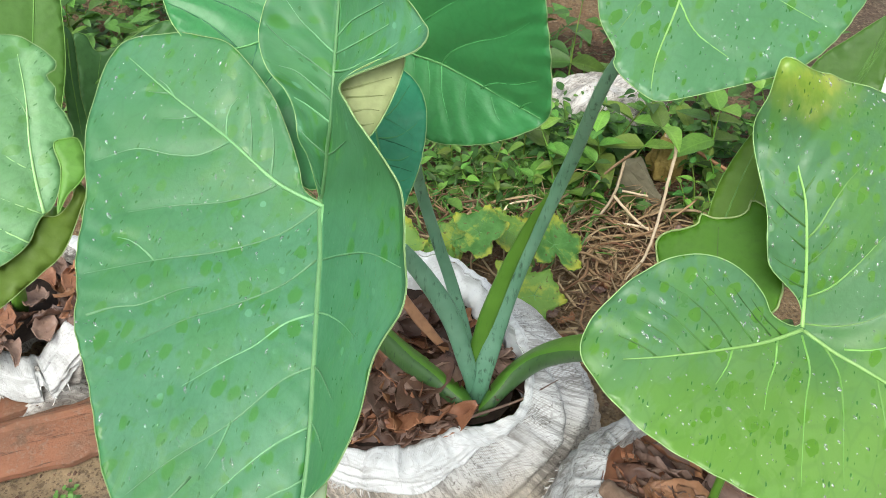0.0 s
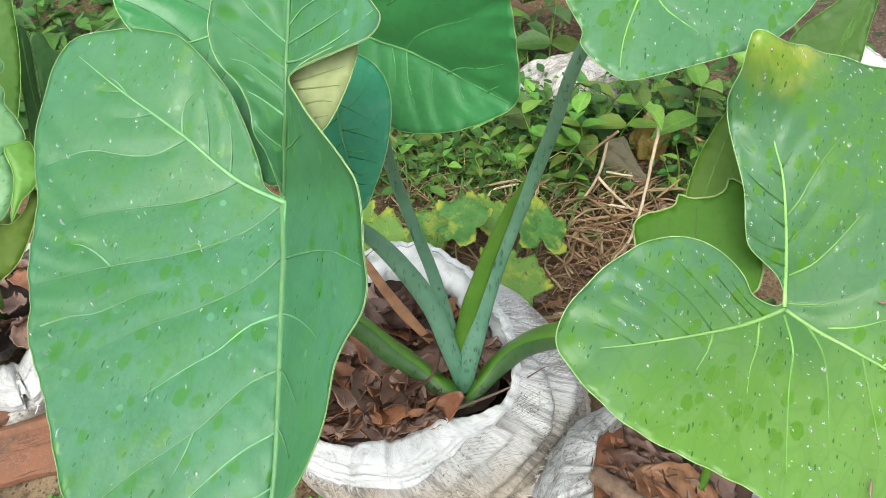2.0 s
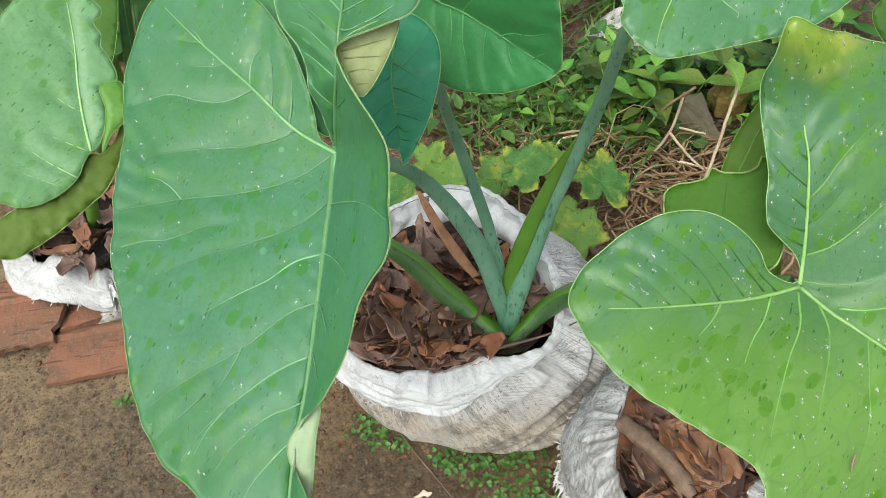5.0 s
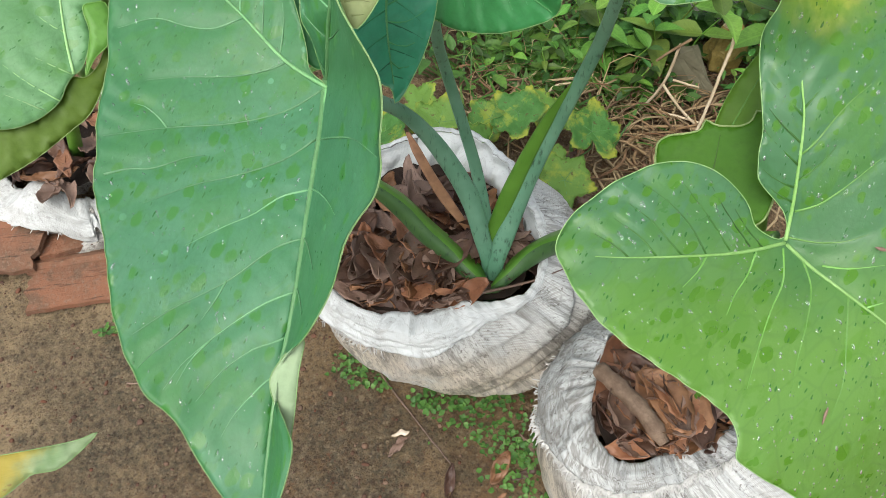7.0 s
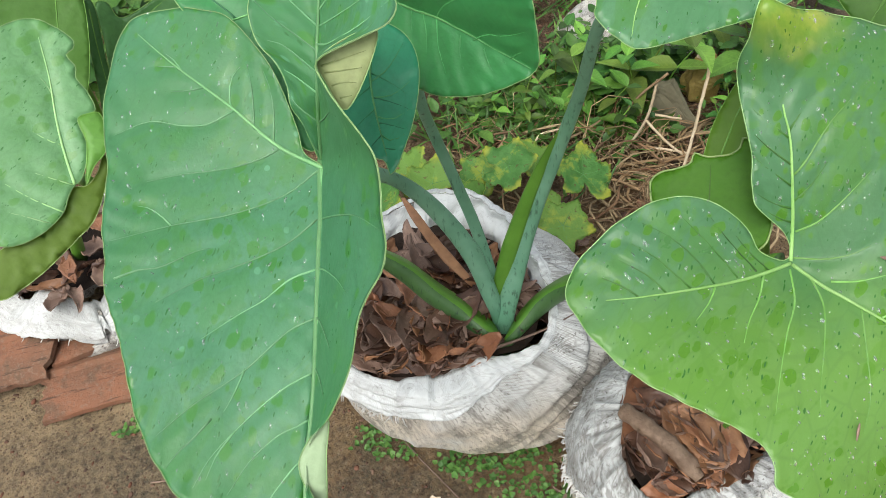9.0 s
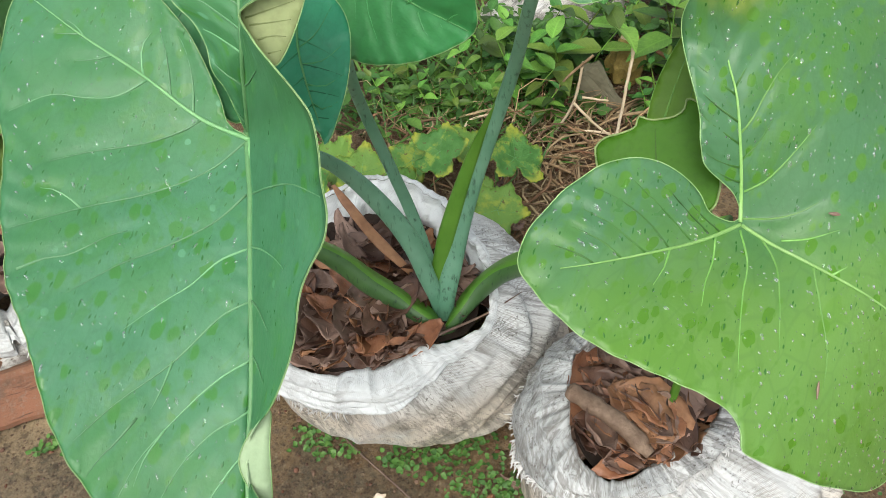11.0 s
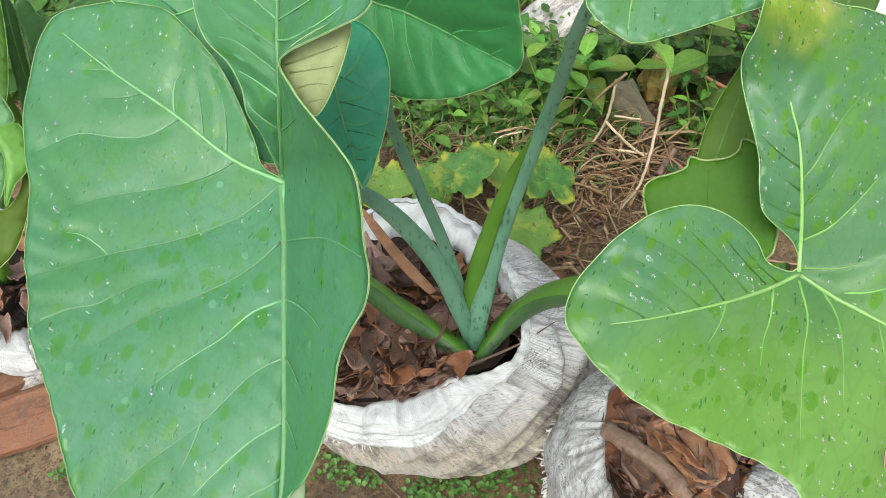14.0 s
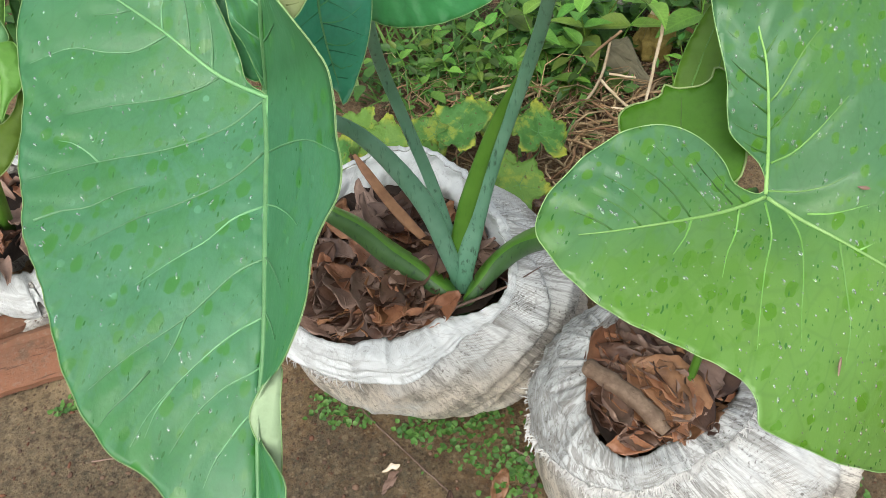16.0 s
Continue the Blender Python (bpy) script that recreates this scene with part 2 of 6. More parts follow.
class Surf:
    """A gently bent leaf surface: three axes and a bend in metres."""

    def __init__(self, pose3, bend):
        o, u, w = (np.array(a, float) for a in pose3)
        self.o, self.u = o, u / np.linalg.norm(u)
        w = w - self.u * (w @ self.u)
        self.w = w / np.linalg.norm(w)
        self.v = np.cross(self.w, self.u)
        self.c = bend

    def height(self, u, v):
        c = self.c
        return c[0] + c[1] * u + c[2] * v + c[3] * u * u + c[4] * u * v + c[5] * v * v + c[6] * np.sqrt(u * u + v * v + 0.0004)

    def at(self, uv, lift=0.0):
        uv = np.atleast_2d(uv)
        h = self.height(uv[:, 0], uv[:, 1]) + lift
        return self.o + uv[:, :1] * self.u + uv[:, 1:2] * self.v + np.reshape(h, (-1, 1)) * self.w

    def free(self, uvw):
        p = np.atleast_2d(uvw)
        return self.o + p[:, :1] * self.u + p[:, 1:2] * self.v + p[:, 2:3] * self.w


def seg_dist(p, poly):
    """Distance of each point of p from a polyline."""
    best = np.full(len(p), 9.0)
    for a, b in zip(poly[:-1], poly[1:]):
        d = b - a
        t = np.clip(((p - a) @ d) / max(d @ d, 1e-12), 0, 1)
        best = np.minimum(best, np.linalg.norm(p - a - t[:, None] * d, axis=1))
    return best


def inside(p, poly):
    x, y = p[:, 0], p[:, 1]
    res = np.zeros(len(p), bool)
    q = np.roll(poly, -1, axis=0)
    for (x0, y0), (x1, y1) in zip(poly, q):
        hit = ((y0 > y) != (y1 > y)) & (x < (x1 - x0) * (y - y0) / (y1 - y0 + 1e-12) + x0)
        res ^= hit
    return res


def shell(top, tris, rim, thick):
    """Closed thin shell over the triangles: upper, under and rim faces."""
    n = len(top)
    nor = np.zeros_like(top)
    for a, b, c in tris:
        f = np.cross(top[b] - top[a], top[c] - top[a])
        nor[a] += f
        nor[b] += f
        nor[c] += f
    nor /= np.maximum(np.linalg.norm(nor, axis=1, keepdims=True), 1e-12)
    verts = np.vstack([top, top - nor * thick])
    faces = [tuple(t) for t in tris] + [(a + n, c + n, b + n) for a, b, c in tris]
    index = [0] * len(tris) + [1] * len(tris)
    for a, b in rim:
        faces.append((b, a, a + n, b + n))
        index.append(2)
    return verts, faces, index, nor


def blade(surf, outline, veins, parent, mats, name="leaf_blade", label="", step=0.0055, puff=0.0022, ripple=0.002, ripple_len=0.05,
          vein_r=0.0016, margin_r=0.00045, thick=0.0009, turned=False, seed=0, mains=1, ragged=0.0, fold=0.0, sunken=(), ribs=None, fine=0.6, raised=None):
    """A leaf blade cut from a bent surface by a smooth outline (mm), quilted between its veins, with raised veins and margin."""
    out = spline(np.array(outline, float) / 1000, max(40, int(length(outline) / 1000 / 0.004)), closed=True)
    rng = np.random.RandomState(seed)
    if ragged:
        cen = out.mean(axis=0)
        ph = np.linspace(0, 2 * math.pi, len(out), endpoint=False)
        k = 1 + ragged * (np.sin(ph * 23 + seed) * 0.5 + np.sin(ph * 41 + 2) * 0.4 + np.sin(ph * 9) * 0.4)
        out = cen + (out - cen) * k[:, None]
    lines = [spline(np.array(v, float) / 1000, max(4, int(length(v) / 1000 / 0.006))) for v in veins]
    if ribs:
        main_line, sunken = spline(lines[0], 200), set(sunken)
        run = np.concatenate([[0], np.cumsum(np.linalg.norm(np.diff(main_line, axis=0), axis=1))])
        for side in (-1, 1):
            for s in np.arange(ribs[0] * (1.0 + 0.25 * side), run[-1] - ribs[0] * 0.6, ribs[0]):
                i = int(np.searchsorted(run, s * (1 + 0.02 * rng.uniform(-1, 1))))
                p = main_line[min(i, 199)]
                d = main_line[min(i + 3, 199)] - main_line[max(i - 3, 0)]
                g = math.atan2(d[1], d[0]) + side * radians(ribs[1] + rng.uniform(-4, 4))
                pts = [p]
                while len(pts) < 60 and inside(np.array([pts[-1] + 0.006 * np.array((math.cos(g), math.sin(g)))]), out)[0]:
                    g -= side * 0.035
                    pts.append(pts[-1] + 0.005 * np.array((math.cos(g), math.sin(g))))
                if len(pts) > 3:
                    sunken.add(len(lines))
                    lines.append(np.array(pts))
    lo, hi = out.min(axis=0), out.max(axis=0)
    gx, gy = np.meshgrid(np.arange(lo[0], hi[0], step), np.arange(lo[1], hi[1], step * 0.87))
    gx = gx + (np.arange(gx.shape[0]) % 2)[:, None] * step * 0.5
    grid = np.column_stack([gx.ravel(), gy.ravel()])
    ring = np.vstack([out, out[:1]])
    grid = grid[inside(grid, out)]
    grid = grid[seg_dist(grid, ring) > step * 0.6]
    pts = np.vstack([out, grid])
    from_cdt = cdt([Vector(p) for p in pts], [], [list(range(len(out)))], 1, 1e-7)
    uv = np.array([tuple(v) for v in from_cdt[0]])
    tris = [tuple(f) for f in from_cdt[2]]
    h = np.zeros(len(uv))
    d = np.full(len(uv), 9.0)
    for ln in lines:
        d = np.minimum(d, seg_dist(uv, ln))
    h += puff * (0.5 * (1 - np.exp(-(d / 0.0040) ** 1.6)) + 0.5 * (1 - np.exp(-(d / 0.015) ** 1.5)))
    if fold:
        h += fold * np.minimum(seg_dist(uv, lines[0]), 0.08)
    e = seg_dist(uv, ring)
    ang = np.arctan2(uv[:, 1] - out[:, 1].mean(), uv[:, 0] - out[:, 0].mean())
    rad = np.hypot(uv[:, 0], uv[:, 1])
    h += ripple * np.exp(-e / 0.018) * np.sin(ang * 2 * math.pi * 0.1 / ripple_len * 3 + seed) * np.minimum(1, rad / 0.05)
    h += 0.0009 * (1 - np.exp(-(d / 0.008) ** 2)) * np.array([noise.noise(Vector((p[0] * 38, p[1] * 38, seed * 1.7))) for p in uv])
    if raised:
        h += raised[2] * np.exp(-((uv[:, 0] - raised[0]) ** 2 + (uv[:, 1] - raised[1]) ** 2) / raised[3] ** 2)
    top = surf.at(uv, h)
    a, b, c = tris[0]
    f0 = np.cross(top[b] - top[a], top[c] - top[a])
    if f0 @ surf.w < 0:
        tris = [(a, c, b) for a, b, c in tris]
    order = [int(np.argmin(np.linalg.norm(uv - p, axis=1))) for p in out]
    rim = list(zip(order, order[1:] + order[:1]))
    area = sum(out[i][0] * out[(i + 1) % len(out)][1] - out[(i + 1) % len(out)][0] * out[i][1] for i in range(len(out)))
    if area < 0:
        rim = [(b, a) for a, b in rim]
    use = [mats["under"], mats["top"], mats["rim"]] if turned else [mats["top"], mats["under"], mats["rim"]]
    verts, faces, index, nor = shell(top, tris, rim, thick)
    ob = mesh_object(name, verts, faces, use, parent, label, index, np.vstack([uv, uv]).tolist())
    for i, ln in enumerate(lines):
        w = max(4, len(ln))
        main = i < mains
        r0 = vein_r if main else vein_r * fine
        rr = np.linspace(r0, r0 * (0.2 if main else 0.15), w)
        vv, ff = tube_data(surf.at(ln, (0.0012 if main else 0.0006) + (fold * np.minimum(seg_dist(ln, lines[0]), 0.08) if fold else 0.0)), rr, 8, 0.7 if main else 0.55, surf.w)
        mesh_object("midrib" if main else "vein", vv, ff, [mats["vein"] if main else mats["sunk"] if i in sunken else mats["side"]], ob)
    if margin_r:
        k = np.vstack([top[order], top[order[:2]]])
        vv, ff = tube_data(k, margin_r, 5, 1.0, surf.w)
        mesh_object("leaf_margin", vv, ff, [mats["rim"]], ob)
    return ob, top, tris


def half_blade(surf, mid, edge, parent, mats, name="leaf_blade", rows=110, cols=18, bulge=0.006, flip=False, thick=0.0009, margin_r=0.00045, veins=(), puff=0.0030):
    """Half a folded blade, lofted from the midrib to the margin (both in mm along the leaf's axes)."""
    a = np.array(mid, float) / 1000
    b = np.array(edge, float) / 1000
    both = spline(np.hstack([a, b]), rows)
    a, b = both[:, :3], both[:, 3:]
    grid, uv = [], []
    for i in range(rows):
        for k in range(cols):
            s = k / (cols - 1)
            p = a[i] + (b[i] - a[i]) * s
            wob = 0.0022 * noise.noise(Vector((i * 0.16, s * 3.5, 4.0))) * min(1.0, s * 3) + 0.0015 * math.sin(i * 0.55) * s * s
            p = p + np.array((0, 0, bulge * math.sin(math.pi * s) + wob))
            grid.append(p)
            uv.append((p[0], p[1] + s * 0.08))
    top = surf.free(np.array(grid))
    d = seg_dist(top, top[::cols])
    for v in veins:
        d = np.minimum(d, seg_dist(top, surf.free(spline(np.array(v, float) / 1000, 14))))
    top = top + surf.w * (puff * (1 - np.exp(-(d / 0.007) ** 1.5)))[:, None]
    tris = []
    for i in range(rows - 1):
        for k in range(cols - 1):
            q = i * cols + k
            quad = (q, q + 1, q + cols + 1, q + cols)
            for t in ((quad[0], quad[1], quad[2]), (quad[0], quad[2], quad[3])):
                tris.append(t[::-1] if flip else t)
    rim = [(i * cols + cols - 1, (i + 1) * cols + cols - 1) for i in range(rows - 1)]
    rim += [((i + 1) * cols, i * cols) for i in range(rows - 1)]
    verts, faces, index, nor = shell(top, tris, rim, thick)
    ob = mesh_object(name, verts, faces, [mats["top"], mats["under"], mats["rim"]], parent, "", index, uv + uv)
    vv, ff = tube_data(top[cols - 1::cols], margin_r, 5, 1.0, surf.w)
    mesh_object("leaf_margin", vv, ff, [mats["rim"]], ob)
    for v in veins:
        ln = surf.free(spline(np.array(v, float) / 1000, 14))
        for i in range(14):
            d = np.linalg.norm(top - ln[i], axis=1)
            near = np.argsort(d)[:5]
            k = 1 / (d[near] + 1e-4)
            ln[i] = (top[near] * k[:, None]).sum(axis=0) / k.sum() + nor[near].mean(axis=0) * 0.0004
        ln = spline(ln[[0, 4, 9, 13]], 14)
        vv, ff = tube_data(ln, np.linspace(0.0009, 0.0003, 14), 6, 0.7, nor.mean(axis=0))
        mesh_object("vein", vv, ff, [mats["side"]], ob)
    return ob, top, tris


def drops(parts, count, seed, mat, label, small=0.0008, big=0.0026, stretch=1.7, tall=0.6):
    """Beads and short runs of rain water lying on blades, as one loose scatter."""
    rng = np.random.RandomState(seed)
    verts, faces = [], []
    per = count // len(parts)
    for surf, top, tris in parts:
        area = np.array([np.linalg.norm(np.cross(top[b] - top[a], top[c] - top[a])) for a, b, c in tris])
        pick = rng.choice(len(tris), per, p=area / area.sum())
        for t in pick:
            a, b, c = tris[t]
            w = rng.dirichlet((1, 1, 1))
            p = top[a] * w[0] + top[b] * w[1] + top[c] * w[2]
            n = np.cross(top[b] - top[a], top[c] - top[a])
            n /= np.linalg.norm(n)
            if n @ surf.w < 0:
                n = -n
            down = np.array((0, 0, -1.0)) - n * (-n[2])
            down /= max(np.linalg.norm(down), 1e-6)
            side = np.cross(n, down)
            r = small + (big - small) * rng.rand() ** 3
            ln = r * (1 + stretch * rng.rand())
            k0 = len(verts)
            for j, (rr, hh) in enumerate(((1.0, 0.0), (0.75, 0.42))):
                for k in range(8):
                    g = 2 * math.pi * k / 8
                    verts.append(p + n * (hh * r * tall * 1.3 + 0.0002) + rr * (ln * math.cos(g) * down + r * math.sin(g) * side))
            verts.append(p + n * r * tall)
            for k in range(8):
                b2 = (k + 1) % 8
                faces.append((k0 + k, k0 + 8 + k, k0 + 8 + b2, k0 + b2))
                faces.append((k0 + 8 + k, k0 + 16, k0 + 8 + b2))
    ob = mesh_object("water_drops", verts, faces, [mat])
    return tagged(ob, label, "water drops", kind="stuff")


# ---- leaf shapes: frame, bend, outline and veins (mm along each leaf) ----
L_POSE = (-0.095, 0.458, 0.778), (-0.187, -0.687, -0.702), (0.214, -0.726, 0.653)
L_BEND = (0.003, 0.171, 0.658, -0.57, -1.772, -0.291, 0.556)
L_MID = [(0, 2), (148, 19), (202, 22), (257, 29), (311, 39)]
L_LEFT = [(-7, -11), (-12, -17), (-27, -23), (-71, -49), (-89, -65), (-116, -100), (-119, -123), (-118, -147), (-103, -187), (-91, -193), (-68, -196), (-20, -193), (2, -187), (27, -177), (79, -167), (101, -158), (118, -154), (154, -131), (203, -104), (228, -84), (246, -62), (255, -39), (274, -18), (306, 29)]
L_VEINS = [
    [(0, 2), (-11, -36), (-39, -84), (-66, -137), (-90, -178)],
    [(-36, -81), (-20, -103), (-16, -124), (-15, -151), (2, -179)],
    [(-10, -37), (-2, -47), (12, -73), (26, -118), (36, -143)],
    [(2, -1), (27, -25), (49, -64), (67, -114), (86, -159)],
    [(42, 4), (65, -17), (89, -54), (102, -79), (125, -112)],
    [(80, 9), (91, -10), (110, -28), (123, -45), (145, -71)],
    [(113, -148), (104, -131), (100, -116), (83, -89), (79, -78)],
    [(-39, -84), (-52, -87), (-63, -87), (-73, -82)],
    [(-23, -61), (-44, -65), (-60, -69), (-73, -74)],
]
L_VEINS += [
    [(-14, -43), (-39, -46), (-61, -53), (-73, -60)],
    [(-52, -110), (-47, -123), (-44, -138)],
    [(-66, -137), (-65, -146), (-64, -155)],
    [(-62, -131), (-72, -141), (-76, -149)],
    [(67, -114), (60, -125), (56, -136), (56, -145)],
    [(114, 15), (126, -3), (160, -33), (189, -67), (215, -92)],
    [(151, 19), (165, 0), (189, -23), (220, -47), (239, -55)],
    [(181, 22), (189, 12), (196, 1), (217, -18), (240, -30)],
    [(204, 24), (214, 15), (228, 6), (243, -2), (257, -6)],
    [(195, -51), (211, -63), (220, -71), (230, -77)],
    [(200, -32), (216, -42), (233, -47)],
]
L_VEINS += [
    [(159, -33), (177, -38), (189, -43)],
]
LR_MID = [(-173, -24, 62), (-147, -21, 68), (-134, -19, 71), (-113, -17, 78), (-100, -15, 85), (-92, -14, 90), (-82, -13, 89), (-66, -11, 88), (-49, -7, 74), (-28, -4, 48), (-7, -1, 5), (17, 3, 22), (41, 7, 39), (62, 9, 53), (79, 11, 64), (97, 13, 76), (114, 15, 86), (148, 19, 107), (170, 21, 119), (183, 22, 125), (200, 22, 133), (221, 24, 143), (237, 26, 150), (257, 29, 159), (286, 34, 170), (311, 39, 179)]
LR_EDGE = [(-174, -24, 62), (-151, 8, 120), (-131, 29, 140), (-119, 36, 150), (-106, 32, 150), (-94, 15, 148), (-74, -11, 142), (-57, -3, 160), (-43, 10, 165), (-28, 26, 168), (-14, 37, 170), (5, 43, 172), (21, 46, 172), (40, 52, 172), (57, 52, 170), (75, 46, 168), (93, 42, 165), (127, 42, 160), (151, 37, 158), (170, 32, 155), (198, 22, 133), (222, 25, 144), (227, 35, 168), (234, 43, 189), (270, 44, 190), (311, 40, 181)]
CL_MID = [(-4, 0, 2), (-17, -2, 25), (-28, -4, 48), (-42, -7, 65), (-56, -9, 83), (-70, -11, 88), (-88, -14, 89), (-105, -16, 82), (-122, -18, 75), (-138, -20, 70), (-155, -22, 66), (-173, -24, 62)]
CL_EDGE = [(-6, -2, 2), (-21, -11, 28), (-34, -19, 42), (-45, -29, 52), (-62, -35, 56), (-76, -45, 56), (-89, -61, 52), (-108, -71, 46), (-124, -73, 45), (-143, -70, 48), (-160, -55, 55), (-174, -25, 62)]
LOBE_VEINS = [
    [(-106, -16, 82), (-124, -41, 65), (-140, -57, 56)],
    [(-87, -14, 89), (-105, -45, 68), (-121, -68, 47)],
    [(-72, -12, 89), (-87, -37, 75), (-92, -52, 62)],
    [(-57, -10, 84), (-65, -23, 77), (-72, -36, 64)],
    [(-36, -7, 62), (-47, -22, 60), (-55, -32, 55)],
    [(-12, -1, 18), (-25, -12, 35), (-34, -18, 42)],
]
HALF_VEINS = [
    [(-119, -17, 78), (-128, -10, 87), (-140, 7, 117)],
    [(-92, -14, 91), (-92, 1, 127), (-102, 14, 132), (-113, 22, 136), (-124, 31, 144)],
    [(-106, -15, 84), (-113, -1, 105), (-124, 14, 124)],
    [(-37, -5, 64), (-41, 0, 99), (-43, 2, 117)],
    [(40, 7, 45), (30, 25, 105), (26, 36, 140), (31, 47, 170)],
    [(79, 11, 66), (76, 22, 100), (82, 32, 135)],
    [(114, 15, 88), (117, 22, 108), (126, 30, 130)],
    [(148, 19, 108), (151, 25, 122), (157, 30, 138)],
]
FLAP_POSE = (-0.095, 0.458, 0.778), (-0.187, -0.687, -0.702), (0.214, -0.726, 0.653)
FLAP_BEND = (0.135, 0.0, 0.0, 0.0, 0.0, 0.0, 0.0)
FLAP_OUTLINE = [(-75, -11), (-104, 26), (-45, 13), (-60, -2)]
FLAP_VEINS = [
    [(-68, -5), (-76, 20)],
    [(-72, -8), (-88, 21)],
    [(-60, 1), (-64, 9), (-65, 18)],
    [(-53, 8), (-56, 16)],
]
PALE_POSE = (-0.095, 0.458, 0.778), (-0.187, -0.687, -0.702), (0.214, -0.726, 0.653)
PALE_BEND = (0.1, 0.2, 0.0, 0.0, 0.0, 0.0, 0.0)
PALE_OUTLINE = [(175, 33), (207, 17), (223, 23), (237, 35), (252, 42), (233, 41), (201, 36)]
R_POSE = (0.323, 0.427, 0.676), (0.046, -0.781, -0.623), (-0.39, -0.588, 0.708)
R_BEND = (-0.017, 0.146, -0.714, -3.94, -2.171, -5.656, 1.203)
R_OUTLINE = [(-1, -5), (-11, -23), (-26, -28), (-38, -35), (-51, -48), (-58, -61), (-61, -79), (-56, -100), (-43, -122), (-24, -143), (-4, -158), (8, -162), (21, -160), (34, -152), (65, -125), (81, -107), (131, -33), (146, -20), (157, -16), (172, -16), (186, -1), (255, 98), (199, 119), (135, 175), (4, 183), (-118, 165), (-172, 162), (-201, 82), (-207, 60), (-208, 40), (-203, 18), (-207, 5), (-208, -1), (-201, -5), (-184, -13), (-166, -26), (-93, -21), (-67, -23), (-51, -22), (-24, -2), (-5, 0)]
R_VEINS = [
    [(2, 0), (9, -20), (14, -40), (21, -104), (22, -131)],
    [(0, 0), (-47, 6), (-106, 9), (-129, 6), (-180, 3)],
    [(3, 1), (23, 24), (37, 44), (83, 103), (133, 145)],
    [(-26, 6), (-33, 24), (-48, 43), (-74, 69)],
    [(-74, 9), (-83, 18), (-101, 30), (-119, 43), (-134, 57)],
    [(-3, 2), (0, 27), (-3, 49), (-10, 65)],
    [(7, -1), (36, 2), (59, -4), (98, -11), (119, -14)],
    [(13, 14), (39, 24), (71, 23), (98, 19), (119, 17)],
    [(42, 53), (79, 54), (116, 54), (143, 47)],
]
R_VEINS += [
    [(11, -21), (32, -25), (46, -31), (64, -35)],
    [(20, 31), (21, 51), (16, 79)],
    [(53, 68), (48, 81)],
    [(16, -55), (29, -59), (43, -68)],
    [(7, -26), (-17, -42), (-42, -56)],
    [(11, -40), (-7, -51), (-25, -63), (-45, -78), (-51, -84)],
    [(15, -56), (-5, -67), (-19, -78), (-32, -93), (-40, -106)],
    [(17, -72), (7, -81), (-10, -96), (-23, -114)],
    [(19, -89), (4, -102), (-10, -123)],
    [(21, -108), (12, -119), (4, -135)],
    [(8, -16), (-8, -29), (-25, -39)],
    [(-65, 7), (-75, -4), (-87, -16), (-94, -21)],
    [(-82, 9), (-97, -7), (-110, -18)],
]
R_VEINS += [
    [(-105, 8), (-120, -7), (-132, -18)],
    [(-129, 6), (-144, -8), (-152, -20)],
    [(-46, 6), (-51, -8), (-60, -20)],
    [(-34, 4), (-39, -6), (-46, -16)],
    [(-52, 7), (-65, 22), (-83, 36)],
    [(-111, 9), (-129, 21), (-146, 34)],
    [(-134, 5), (-156, 19), (-171, 32)],
]
T_POSE = (0.2, 0.56, 0.87), (0.116, -0.518, -0.848), (-0.241, -0.843, 0.482)
T_BEND = (-0.001, 0.617, -0.398, 0.134, 0.292, 0.389, 0.0)
T_OUTLINE = [(-47, -65), (-28, -63), (-2, -52), (5, -54), (14, -50), (36, -27), (39, -20), (34, 36), (26, 87), (18, 106), (4, 126), (-13, 143), (-36, 160), (-81, 157), (-129, 104), (-142, 15), (-105, -44), (-71, -63)]
T_VEINS = [
    [(-90, 15), (-41, 1), (8, -21), (32, -26)],
    [(-41, 1), (-14, 12), (14, 42)],
    [(-90, 15), (-50, 62), (-11, 114)],
    [(-70, 9), (-44, -28), (-18, -52)],
]
B_POSE = (0.0, 0.64, 0.81), (0.829, -0.246, -0.502), (0.054, -0.859, 0.51)
B_BEND = (-0.004, 0.6, 0.69, 0.225, 0.159, 0.19, 0.0)
B_OUTLINE = [(48, 73), (105, 11), (104, 2), (95, -16), (77, -40), (57, -57), (41, -67), (27, -71), (-22, -93), (-73, -93), (-109, -67), (-135, -31), (-149, 10), (-113, 66), (-49, 105), (9, 106)]
B_VEINS = [
    [(-121, -23), (-24, -10), (2, -3), (81, 5), (102, 7)],
    [(3, -2), (3, 9), (12, 25), (34, 48), (41, 64)],
    [(45, -1), (51, 10), (65, 18), (78, 32)],
    [(-33, 21), (-24, 40), (-13, 57)],
    [(82, 4), (85, 14), (92, 19)],
    [(-22, -11), (-14, -25), (-6, -33)],
    [(-10, -7), (5, -25), (17, -46)],
    [(4, -4), (19, -25), (39, -43)],
    [(32, -4), (40, -19), (56, -33)],
    [(57, -2), (70, -13), (87, -19)],
    [(76, 1), (89, -5), (97, -5)],
]
BL_POSE = (-0.095, 0.458, 0.778), (-0.187, -0.687, -0.702), (0.214, -0.726, 0.653)
BL_BEND = (-0.014, 0.207, 0.078, -0.0, -0.0, -0.0, -0.0)
BL_OUTLINE = [(-167, -171), (-140, -159), (-122, -146), (-82, -91), (-47, -53), (-19, -26), (-13, -7), (-53, 5), (-125, -2), (-213, -25), (-229, -85), (-204, -145)]
